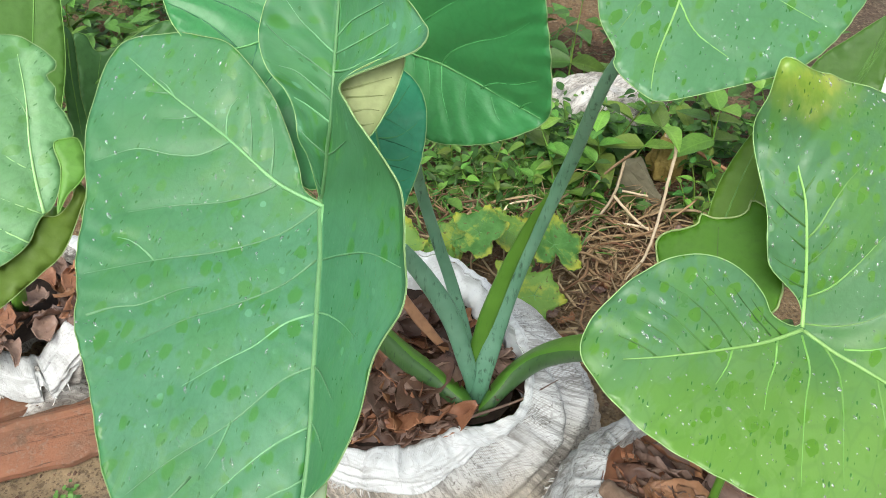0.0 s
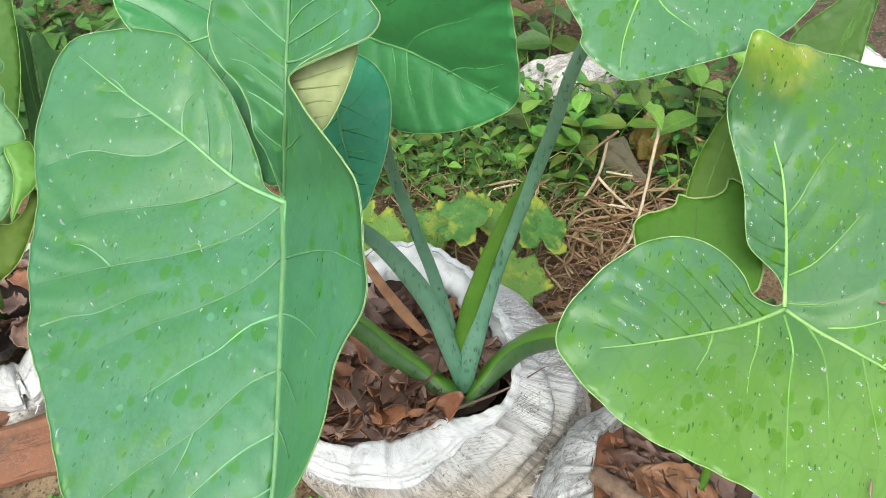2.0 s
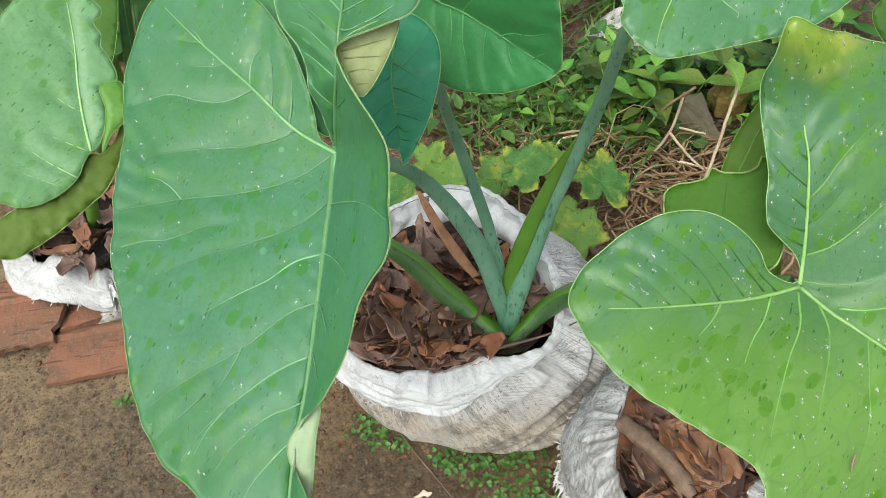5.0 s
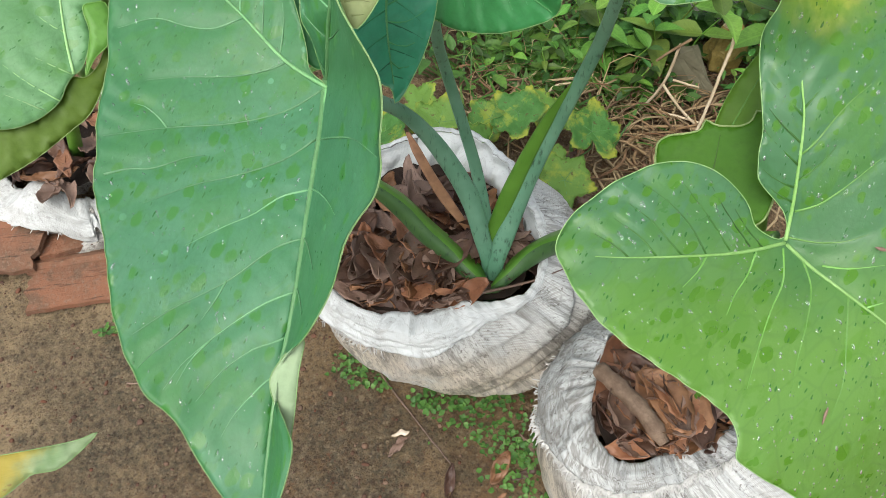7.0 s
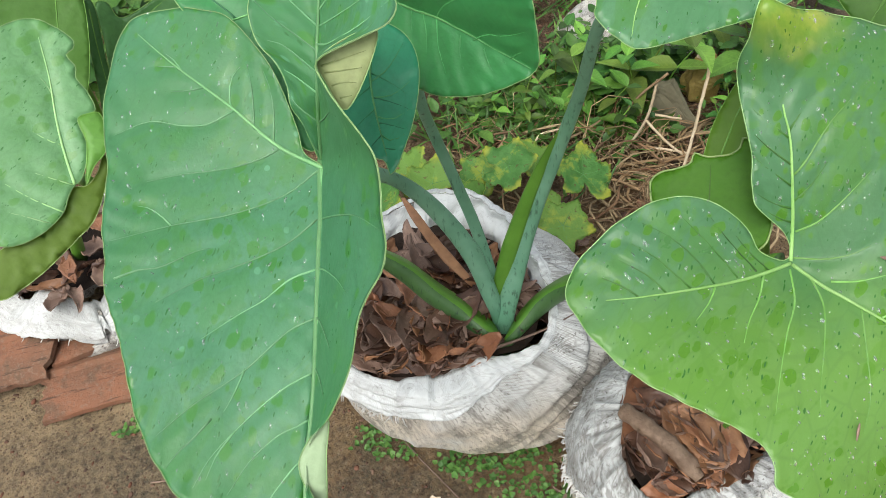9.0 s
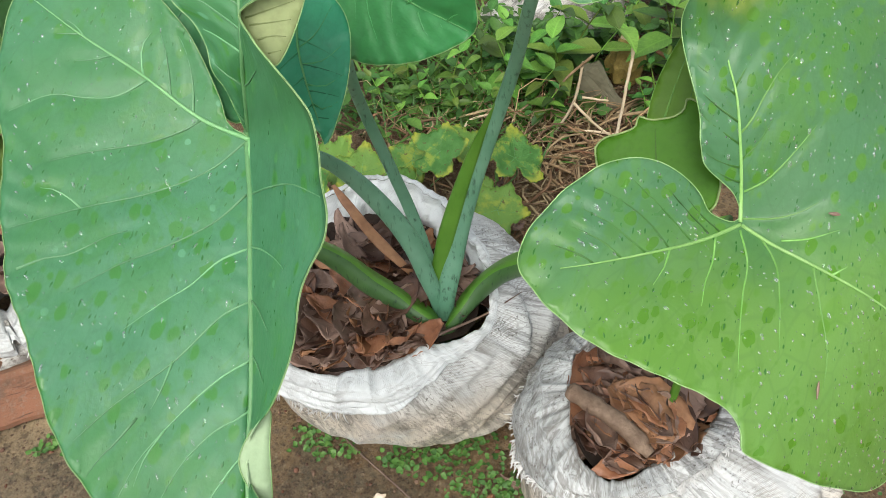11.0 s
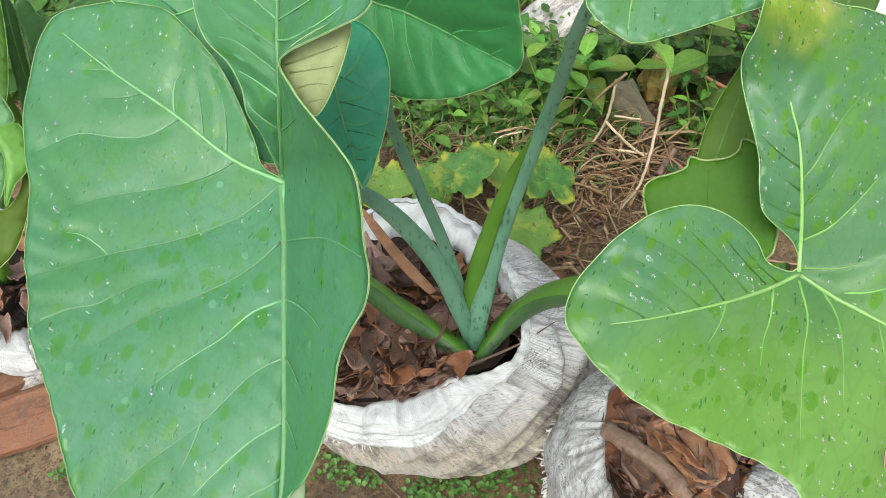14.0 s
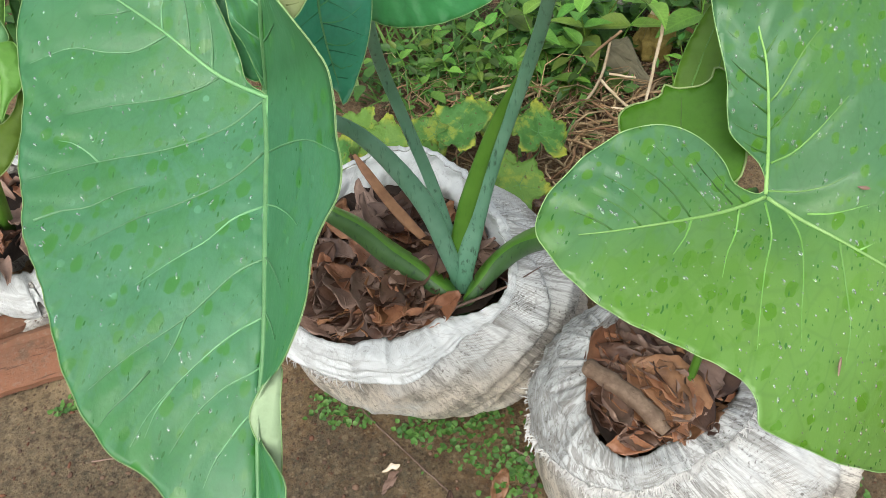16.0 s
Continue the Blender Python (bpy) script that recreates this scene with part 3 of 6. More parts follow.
BL_VEINS = [
    [(-164, -12), (-140, -60), (-118, -93), (-109, -122)],
    [(-124, -6), (-93, -38), (-67, -47)],
    [(-156, -25), (-164, -119)],
]
D_POSE = (-0.03, 0.58, 0.81), (-0.073, -0.553, -0.83), (0.1, -0.832, 0.545)
D_BEND = (-0.001, 0.901, 0.007, 0.0, 0.0, 0.0, 0.0)
D_OUTLINE = [(-27, -28), (-20, -3), (-8, 10), (9, 17), (30, 18), (53, 15), (74, 9), (101, -4), (91, -10), (82, -40), (60, -52), (32, -58), (8, -55), (-18, -45)]
D_VEINS = [
    [(-6, -27), (23, -27), (50, -21), (99, -4)],
    [(28, -26), (17, -12), (-8, 3)],
    [(41, -23), (38, -6), (23, 13)],
    [(56, -20), (58, -6), (48, 12)],
    [(71, -14), (75, -5), (68, 8)],
]
R2_POSE = (0.262, 0.515, 0.715), (-0.06, -0.663, -0.746), (-0.302, -0.701, 0.646)
R2_BEND = (0.0, 0.3, 0.0, 0.0, 0.0, 0.0, 0.0)
R2_OUTLINE = [(32, -53), (17, -54), (9, -45), (6, -34), (3, -26), (-1, -19), (-10, -17), (-7, -6), (-8, 5), (-10, 15), (-16, 23), (-26, 26), (-20, 39), (-1, 52), (66, 54), (80, 40), (86, 20), (86, 0), (76, -25), (54, -45)]
R2_VEINS = [
    [(44, 1), (1, -1)],
]
R2U_POSE = (0.27, 0.56, 0.7), (-0.183, -0.604, -0.776), (-0.295, -0.719, 0.629)
R2U_BEND = (0.0, 0.0, 0.2, 0.0, 0.0, 0.0, 0.0)
R2U_OUTLINE = [(16, -1), (2, -2), (-25, 1), (-55, 10), (-78, 20), (-105, 36), (-88, 57), (8, 77), (58, 83), (62, 65), (74, 58), (72, 41), (50, 48), (31, 35), (19, 13)]
R2U_VEINS = [
    [(14, 13), (-39, 21), (-90, 32)],
    [(16, 32), (-36, 36)],
]
R3_POSE = (0.62, 1.0, 0.5), (-0.197, -0.477, -0.857), (-0.431, -0.743, 0.513)
R3_BEND = (0.0, 0.0, 0.0, 0.0, 0.0, 0.0, 0.0)
R3_OUTLINE = [(-72, -60), (-98, -51), (-127, -26), (-185, 36), (-113, 43), (-36, 40), (-21, 4), (-40, -35)]
R3_VEINS = [
    [(-29, 1), (-109, 19), (-176, 31)],
]
F_POSE = (-0.323, 0.465, 0.758), (-0.407, -0.772, -0.489), (0.496, -0.636, 0.591)
F_BEND = (0.0, 0.25, 0.15, 0.3, 0.0, 0.3, 0.0)
F_OUTLINE = [(6, -6), (-3, -3), (-18, -5), (-37, -13), (-54, -28), (-67, -18), (-81, -32), (-88, -45), (-97, -49), (-104, -61), (-112, -58), (-119, -61), (-123, -88), (-120, -100), (-105, -115), (-73, -125), (-25, -120), (33, -100), (75, -67), (76, -33), (56, -13), (30, -4), (16, -6)]
F_VEINS = [
    [(3, -6), (-18, -24), (-45, -44), (-78, -65), (-108, -88)],
    [(-25, -29), (-24, -43), (-26, -58)],
    [(4, -7), (6, -22), (8, -40)],
    [(-63, -54), (-72, -67), (-77, -81)],
    [(30, -4), (30, -32), (27, -57)],
    [(44, -10), (46, -28), (49, -45)],
]
FU_OUTLINE = [(6, -6), (1, 3), (-15, 7), (-33, 5), (-32, 12), (-9, 18), (27, 22), (48, 16), (94, -1), (121, -20), (115, -44), (76, -33), (56, -13), (42, -7), (30, -4), (16, -6)]
FE_OUTLINE = [(-54, -28), (-62, -22), (-67, -15), (-61, -7), (-47, 4), (-33, 5), (-20, 2), (-1, 3), (-37, -13)]
Y_POSE = (-0.4, 0.2, 0.55), (-0.297, -0.95, -0.093), (0.549, -0.249, 0.798)
Y_BEND = (0.0, 0.0, 0.0, 0.0, 0.0, 0.0, 0.0)
Y_OUTLINE = [(-53, 95), (-40, 85), (-29, 74), (-13, 56), (5, 35), (22, 13), (56, 39), (36, 58), (16, 65), (7, 68), (1, 75), (-7, 84), (-30, 92)]
G1_POSE = (-0.438, 0.706, 0.753), (0.164, -0.437, -0.884), (0.499, -0.737, 0.456)
G1_BEND = (0.0, 0.0, 0.0, 0.0, 0.0, 0.8, 0.0)
G1_OUTLINE = [(-96, -36), (-103, 12), (-82, 42), (-42, 40), (-7, 33), (28, 22), (68, 1), (79, -33), (60, -66)]
G1_VEINS = [
    [(-95, 27), (75, -24)],
]
G2_POSE = (-0.424, 0.754, 0.71), (0.174, -0.45, -0.876), (0.46, -0.749, 0.477)
G2_BEND = (0.0, 0.0, 0.0, 0.0, 0.0, -2.0, 0.0)
G2_OUTLINE = [(-60, 4), (-49, 9), (20, 0), (56, -1), (105, -10), (102, -25), (36, -19), (-15, -10)]
G2_VEINS = [
    [(-54, 4), (-1, -4), (77, -12)],
]
G3_POSE = (-0.413, 0.813, 0.691), (0.017, -0.517, -0.856), (0.429, -0.77, 0.473)
G3_BEND = (0.0, 0.0, 0.0, 0.0, 0.0, 0.0, 0.0)
G3_OUTLINE = [(-39, -34), (-38, -21), (-19, -10), (-57, 70), (-56, 90), (-8, 73), (55, 21), (117, -23), (75, -32), (7, -33)]
G3_VEINS = [
    [(96, -28), (-15, -6)],
    [(20, -15), (-17, 21), (-49, 66)],
]


# ---- the materials in use ----
GREEN_L = dict(
    top=leaf_material("taro_upper_blue_green", (0.046, 0.190, 0.082, 1), (0.076, 0.242, 0.122, 1), (0.040, 0.195, 0.018, 1), rough=0.48, spots=1.1, marks=0.9, stains=0.6, third=(0.044, 0.190, 0.040, 1)),
    under=plain_material("taro_under", (0.28, 0.40, 0.22, 1), (0.34, 0.46, 0.27, 1), 20, 0.6, glow=0.15),
    rim=plain_material("taro_margin", (0.21, 0.38, 0.13, 1), (0.28, 0.44, 0.18, 1), 60, 0.5),
    vein=plain_material("taro_vein", (0.13, 0.325, 0.125, 1), (0.175, 0.385, 0.155, 1), 40, 0.45),
    side=plain_material("taro_side_vein", (0.115, 0.30, 0.13, 1), (0.16, 0.355, 0.165, 1), 40, 0.45))
# The bluish third tone is partly sky reflection put into the colour.
GREEN_R = dict(GREEN_L, top=leaf_material("taro_upper_fresh", (0.050, 0.160, 0.046, 1), (0.080, 0.215, 0.078, 1), (0.075, 0.225, 0.006, 1), rough=0.39, spots=1.7, marks=1.0, third=(0.075, 0.210, 0.100, 1), lime=(0.155, 0.325, 0.046, 1), yellow=(-0.204, 0.020, 0.046)),
               vein=plain_material("fresh_vein", (0.20, 0.40, 0.10, 1), (0.26, 0.46, 0.15, 1), 40, 0.45),
               side=plain_material("fresh_side_vein", (0.15, 0.36, 0.07, 1), (0.20, 0.41, 0.11, 1), 40, 0.45))
# Dark vein colour carries the shade of the grooves.
GREEN_R["sunk"] = plain_material("vein_groove_shade", (0.036, 0.125, 0.018, 1), (0.055, 0.155, 0.028, 1), 40, 0.5)
GREEN_T = dict(GREEN_R, top=leaf_material("taro_upper_wet", (0.062, 0.200, 0.074, 1), (0.092, 0.250, 0.112, 1), (0.060, 0.205, 0.012, 1), rough=0.38, spots=1.6, marks=1.0))
GREEN_B = dict(GREEN_L, top=leaf_material("taro_upper_bright", (0.030, 0.20, 0.058, 1), (0.046, 0.26, 0.072, 1), (0.026, 0.18, 0.04, 1), rough=0.40, spots=0.1, marks=0.1),
               vein=plain_material("bright_vein", (0.10, 0.34, 0.10, 1), (0.15, 0.40, 0.13, 1), 40, 0.45),
               side=plain_material("bright_side_vein", (0.055, 0.26, 0.075, 1), (0.075, 0.30, 0.09, 1), 40, 0.45))
GREEN_B["sunk"] = plain_material("sunken_dark_vein", (0.020, 0.165, 0.055, 1), (0.030, 0.19, 0.065, 1), 40, 0.5)
GREEN_D = dict(GREEN_B, top=leaf_material("taro_upper_dark", (0.022, 0.225, 0.108, 1), (0.032, 0.275, 0.130, 1), (0.012, 0.15, 0.06, 1), rough=0.40, spots=0.1, marks=0.1))
OLIVE = dict(GREEN_L, side=plain_material("olive_side_vein", (0.06, 0.17, 0.012, 1), (0.08, 0.20, 0.02, 1), 40, 0.5), top=plain_material("leaf_olive", (0.042, 0.150, 0.004, 1), (0.060, 0.185, 0.008, 1), 14, 0.6, glow=0.35),
             rim=plain_material("olive_margin", (0.28, 0.42, 0.14, 1), (0.34, 0.47, 0.18, 1), 60, 0.5),
             vein=plain_material("olive_vein", (0.06, 0.17, 0.012, 1), (0.08, 0.20, 0.02, 1), 40, 0.5))
RIBBED = dict(GREEN_L, side=plain_material("ribbed_side_vein", (0.11, 0.28, 0.04, 1), (0.14, 0.33, 0.06, 1), 40, 0.5), top=plain_material("leaf_ribbed", (0.12, 0.30, 0.05, 1), (0.16, 0.36, 0.08, 1), 12, 0.45, glow=0.25),
              rim=plain_material("ribbed_margin", (0.14, 0.30, 0.06, 1), (0.18, 0.34, 0.08, 1), 60, 0.5),
              vein=plain_material("ribbed_vein", (0.11, 0.27, 0.05, 1), (0.14, 0.31, 0.06, 1), 40, 0.5))
RIBBED_DARK = dict(RIBBED, top=plain_material("leaf_ribbed_dark", (0.055, 0.18, 0.045, 1), (0.08, 0.23, 0.06, 1), 12, 0.45, glow=0.25))
PALE = dict(GREEN_L, top=plain_material("leaf_pale", (0.26, 0.315, 0.13, 1), (0.32, 0.375, 0.16, 1), 25, 0.6, glow=0.1),
            vein=plain_material("pale_vein", (0.16, 0.20, 0.07, 1), (0.19, 0.23, 0.085, 1), 40, 0.5))
PALE["side"] = PALE["vein"]
UNDER = dict(PALE, top=GREEN_L["under"])


def yellowing():
    """Pale green leaf with an orange-yellow centre and a few brown flecks."""
    m = Mat("leaf_yellowing", 0.5, 0.4)
    uv = m.co.outputs["UV"]
    base = m.mix(m.ramp(m.noise(30, 4, vec=uv), 0.35, 0.65), (0.24, 0.38, 0.17, 1), (0.36, 0.48, 0.27, 1))
    sep = m.nt.nodes.new("ShaderNodeSeparateXYZ")
    m.put(sep.inputs[0], uv)
    along = m.math("ADD", sep.outputs[1], m.math("MULTIPLY", m.noise(28, 5, 0.7, uv), 0.05))
    base = m.mix(m.ramp(along, 0.098, 0.070, 0, 0.9), base, (0.52, 0.40, 0.06, 1))
    base = m.mix(m.ramp(m.noise(55, 5, 0.7, uv), 0.60, 0.66, 0, 0.7), base, (0.26, 0.15, 0.05, 1))
    m.colour(base)
    m.bump(m.noise(60, 4, 0.6, m.coords("UV", (0.3, 1.4, 1), (0, 0, 45))), 0.4, 0.003)
    m.thin((0.35, 0.40, 0.08, 1), 0.15)
    return m.m


YELLOW = dict(GREEN_L, top=yellowing())
FROSTED = dict(GREEN_R, top=leaf_material("taro_upper_frosted", (0.125, 0.315, 0.115, 1), (0.165, 0.365, 0.160, 1), (0.085, 0.26, 0.030, 1), rough=0.40, spots=0.6, marks=0.7),
               side=plain_material("frosted_vein", (0.24, 0.46, 0.17, 1), (0.30, 0.52, 0.22, 1), 40, 0.45))
FROSTED["vein"] = FROSTED["side"]


def vine_top():
    m = Mat("vine_upper", 0.55, 0.4)
    uv = m.co.outputs["UV"]
    base = m.mix(m.ramp(m.noise(40, 4, vec=uv), 0.35, 0.65), (0.048, 0.170, 0.026, 1), (0.085, 0.245, 0.050, 1))
    base = m.mix(m.ramp(m.rand(), 0.45, 0.75, 0, 0.75), base, (0.170, 0.320, 0.050, 1))
    base = m.mix(m.ramp(m.noise(22, 5, 0.7), 0.53, 0.64, 0, 0.75), base, (0.30, 0.38, 0.045, 1))
    far = m.nt.nodes.new("ShaderNodeVectorMath")
    far.operation = "LENGTH"
    m.put(far.inputs[0], uv)
    edge = m.math("ADD", far.outputs["Value"], m.math("MULTIPLY", m.noise(18, 4, 0.6), 0.06))
    base = m.mix(m.ramp(edge, 0.078, 0.094, 0, 0.85), base, (0.42, 0.44, 0.05, 1))
    base = m.mix(m.ramp(m.noise(75, 3, vec=uv), 0.62, 0.68, 0, 0.9), base, (0.11, 0.075, 0.025, 1))
    m.colour(base)
    m.bump(m.noise(80, 5, 0.65, uv), 0.7, 0.004)
    m.thin((0.2, 0.36, 0.03, 1), 0.15)
    return m.m


VINE = dict(GREEN_L, top=vine_top(),
            rim=plain_material("vine_margin", (0.26, 0.34, 0.05, 1), (0.13, 0.27, 0.05, 1), 60, 0.6),
            vein=plain_material("vine_vein", (0.12, 0.28, 0.07, 1), (0.16, 0.33, 0.09, 1), 40, 0.5),
            side=plain_material("vine_side_vein", (0.10, 0.26, 0.06, 1), (0.13, 0.30, 0.08, 1), 40, 0.5))


def petiole_material(name, a, b, specks):
    m = Mat(name, 0.45, 0.45)
    base = m.mix(m.ramp(m.noise(14, 3), 0.3, 0.7), a, b)
    base = m.mix(m.ramp(m.noise(60, 4, vec=m.coords("Object", (3, 3, 0.6))), 0.55, 0.72, 0, specks), base, (0.015, 0.045, 0.022, 1))
    m.colour(base)
    m.bump(m.noise(120, 3, vec=m.coords("Object", (3, 3, 0.5))), 0.2, 0.002)
    return m.m


STEM_BLUE = petiole_material("petiole_bluish", (0.116, 0.290, 0.180, 1), (0.175, 0.370, 0.245, 1), 0.75)
STEM_DARK = petiole_material("petiole_speckled", (0.042, 0.110, 0.030, 1), (0.065, 0.15, 0.045, 1), 0.9)
STEM_BRIGHT = petiole_material("petiole_inner", (0.075, 0.205, 0.018, 1), (0.110, 0.265, 0.030, 1), 0.15)

# Clear water with a little diffuse white, which paints in the sky's glints.
WATER = Mat("water", 0.04, 0.6)
WATER.b.inputs["Transmission Weight"].default_value = 0.90
WATER.b.inputs["Base Color"].default_value = (0.86, 0.92, 0.88, 1)
WATER.b.inputs["IOR"].default_value = 1.33
WATER = WATER.m


def sack_material(name, dirt_shade, light, mud=1.0, grey=1.0, lie=-30):
    """Woven plastic tape: fine basket weave, varying grey tone, earth stains, dark specks, and dirt and fold shade
    painted as dark streaks and crease lines.
    """
    m = Mat(name, 0.45, 0.45)
    uv = m.co.outputs["UV"]
    weave = m.nt.nodes.new("ShaderNodeTexWave")
    m.put(weave.inputs["Vector"], uv)
    weave.inputs["Scale"].default_value = 105
    weave2 = m.nt.nodes.new("ShaderNodeTexWave")
    m.put(weave2.inputs["Vector"], m.coords("UV", (1, 1, 1), (0, 0, 90)))
    weave2.inputs["Scale"].default_value = 105
    net = m.math("MULTIPLY", weave.outputs[1], weave2.outputs[1])
    base = m.mix(m.ramp(m.noise(7, 4), 0.35, 0.65, 0, grey), (light * 0.95, light, light * 0.985, 1), (light * 0.59, light * 0.65, light * 0.655, 1))
    worn = m.ramp(m.noise(13, 5, 0.6), 0.42, 0.62, 0.15, 1.0)
    base = m.mix(m.math("MULTIPLY", m.ramp(net, 0.02, 0.30, 1.0, 0.0), m.math("MULTIPLY", worn, 0.75 * dirt_shade)), base, (0.17, 0.15, 0.12, 1))
    sep = m.nt.nodes.new("ShaderNodeSeparateXYZ")
    m.put(sep.inputs[0], m.co.outputs["Object"])
    earth = m.math("MULTIPLY", m.ramp(m.noise(8, 6, 0.65), 0.30, 0.52), m.ramp(sep.outputs[2], 0.21, 0.10, 0.12 * dirt_shade * mud, 0.85 * dirt_shade * mud))
    base = m.mix(earth, base, (0.60, 0.53, 0.42, 1))
    # Dark streaks: grime together with the shade of folds, put into the colour.
    streak = m.noise(34, 6, 0.70, m.coords("UV", (1.0, 0.25, 1), (0, 0, lie)), 1.2)
    patchy = m.ramp(m.noise(10, 3, 0.5), 0.40, 0.58, 0.08, 1.0)
    base = m.mix(m.math("MULTIPLY", m.ramp(streak, 0.47, 0.60, 0, 0.8 * dirt_shade), patchy), base, (0.17, 0.16, 0.14, 1))
    fine = m.noise(130, 6, 0.70, m.coords("UV", (1.0, 0.35, 1), (0, 0, lie + 12)), 0.8)
    base = m.mix(m.math("MULTIPLY", m.ramp(fine, 0.47, 0.58, 0, 0.75 * dirt_shade), m.ramp(patchy, 0, 1, 0.45, 1.0)), base, (0.13, 0.12, 0.105, 1))
    # Thin dark lines paint the shade of wrinkles, with some dirt in them.
    crease_shade = m.math("ABSOLUTE", m.math("SUBTRACT", m.noise(20, 5, 0.6, m.coords("UV", (1.0, 0.35, 1), (0, 0, lie - 10)), 1.0), 0.5))
    line = m.ramp(crease_shade, 0.0, 0.014, 1, 0)
    base = m.mix(m.math("MULTIPLY", line, 0.12 + 0.5 * dirt_shade), base, (0.13, 0.12, 0.10, 1))
    speck = m.math("MULTIPLY", m.ramp(m.noise(190, 5, 0.75), 0.56, 0.61), m.ramp(m.noise(14, 3), 0.42, 0.56, 0.1, 1.0))
    base = m.mix(m.math("MULTIPLY", speck, min(1.0, 0.1 + 0.85 * dirt_shade)), base, (0.055, 0.042, 0.030, 1))
    m.colour(base)
    m.bump(net, 0.22, 0.001)
    m.bump(streak, 0.40, 0.004)
    m.bump(fine, 0.25, 0.0012)
    m.bump(line, -0.5, 0.004)
    m.bump(m.noise(60, 6, 0.65), 0.15, 0.002)
    return m.m


SACK = sack_material("woven_sack", 0.75, 0.68, 1.3, 0.7)
CUFF = sack_material("sack_inside", 0.26, 0.68, 0.4, 0.3, 78)
LINING = sack_material("sack_lining", 0.07, 0.84, 0.2, 0.15, 78)
GREYED = sack_material("weathered_sack", 0.85, 0.55, 0.5, 0.9, 62)
FIBRE = plain_material("sack_fibre", (0.64, 0.64, 0.61, 1), (0.78, 0.78, 0.75, 1), 50, 0.6)


def soil_material():
    """Damp laterite soil: reddish crumbs, an olive-grey algae film in patches, loose sand by the tiles."""
    m = Mat("bare_soil", 0.85, 0.3)
    base = m.mix(m.ramp(m.noise(4.2, 6, 0.6), 0.38, 0.62), (0.245, 0.145, 0.070, 1), (0.275, 0.19, 0.098, 1))
    base = m.mix(m.ramp(m.noise(24, 7, 0.72), 0.42, 0.62, 0, 0.75), base, (0.365, 0.26, 0.143, 1))
    sand = m.nt.nodes.new("ShaderNodeVectorMath")
    sand.operation = "DISTANCE"
    m.put(sand.inputs[0], m.co.outputs["Object"])
    sand.inputs[1].default_value = (-0.78, 0.60, 0)
    reach = m.math("ADD", sand.outputs["Value"], m.math("MULTIPLY", m.math("SUBTRACT", m.noise(7, 7, 0.7), 0.5), 0.6))
    base = m.mix(m.ramp(reach, 0.26, 0.56, 0.9, 0), base, (0.475, 0.355, 0.205, 1))
    # Soil darkened around the weeds: shade of the gaps between plants, painted in.
    under_weeds = m.nt.nodes.new("ShaderNodeVectorMath")
    under_weeds.operation = "DISTANCE"
    m.put(under_weeds.inputs[0], m.co.outputs["Object"])
    under_weeds.inputs[1].default_value = (0.25, 1.75, 0)
    weed_shade = m.math("ADD", under_weeds.outputs["Value"], m.math("MULTIPLY", m.math("SUBTRACT", m.noise(9, 7, 0.7), 0.5), 0.5))
    base = m.mix(m.ramp(weed_shade, 0.40, 0.70, 0.85, 0), base, m.mix(m.ramp(m.noise(30, 5, 0.7), 0.42, 0.58), (0.045, 0.024, 0.014, 1), (0.135, 0.065, 0.036, 1)))
    path = m.nt.nodes.new("ShaderNodeVectorMath")
    path.operation = "DISTANCE"
    m.put(path.inputs[0], m.co.outputs["Object"])
    path.inputs[1].default_value = (1.9, 2.6, 0)
    trodden = m.math("ADD", path.outputs["Value"], m.math("MULTIPLY", m.math("SUBTRACT", m.noise(5, 7, 0.7), 0.5), 0.5))
    base = m.mix(m.ramp(trodden, 1.0, 1.5, 0.85, 0), base, m.mix(m.ramp(m.noise(18, 6, 0.7), 0.4, 0.6), (0.095, 0.066, 0.050, 1), (0.150, 0.110, 0.085, 1)))
    film = m.ramp(m.noise(3.4, 7, 0.7), 0.50, 0.60, 0, 0.8)
    for x, y, size, depth in ((-0.50, 0.46, 0.19, 1.0), (-0.14, 0.42, 0.15, 1.0)):
        far = m.nt.nodes.new("ShaderNodeVectorMath")
        far.operation = "DISTANCE"
        m.put(far.inputs[0], m.co.outputs["Object"])
        far.inputs[1].default_value = (x, y, 0)
        edge = m.math("ADD", far.outputs["Value"], m.math("MULTIPLY", m.math("SUBTRACT", m.noise(9, 8, 0.75), 0.5), 0.6))
        film = m.math("MAXIMUM", film, m.ramp(edge, size * 0.6, size * 1.2, depth, 0))
    film = m.math("MULTIPLY", film, m.ramp(m.noise(70, 6, 0.75), 0.36, 0.62, 1.0, 0.5))
    base = m.mix(film, base, m.mix(m.ramp(m.noise(40, 5, 0.7), 0.4, 0.6), (0.100, 0.088, 0.056, 1), (0.155, 0.130, 0.085, 1)))
    for size, amount in ((75, 0.5), (170, 0.6)):
        crumb = m.voronoi(size, m.coords("Object", (1, 1, 1), (0, 0, size)))
        own = m.nt.nodes.new("ShaderNodeSeparateColor")
        m.put(own.inputs[0], crumb.outputs["Color"])
        body = m.ramp(crumb.outputs["Distance"], 0.25, 0.65, 1, 0)
        base = m.mix(m.math("MULTIPLY", m.ramp(own.outputs[0], 0.55, 0.95, 0, amount), body), base, (0.395, 0.31, 0.195, 1))
        base = m.mix(m.math("MULTIPLY", m.ramp(own.outputs[1], 0.5, 1.0, 0, amount), body), base, (0.060, 0.036, 0.024, 1))
        m.bump(m.math("MULTIPLY", body, own.outputs[2]), 0.9, 0.35 / size)
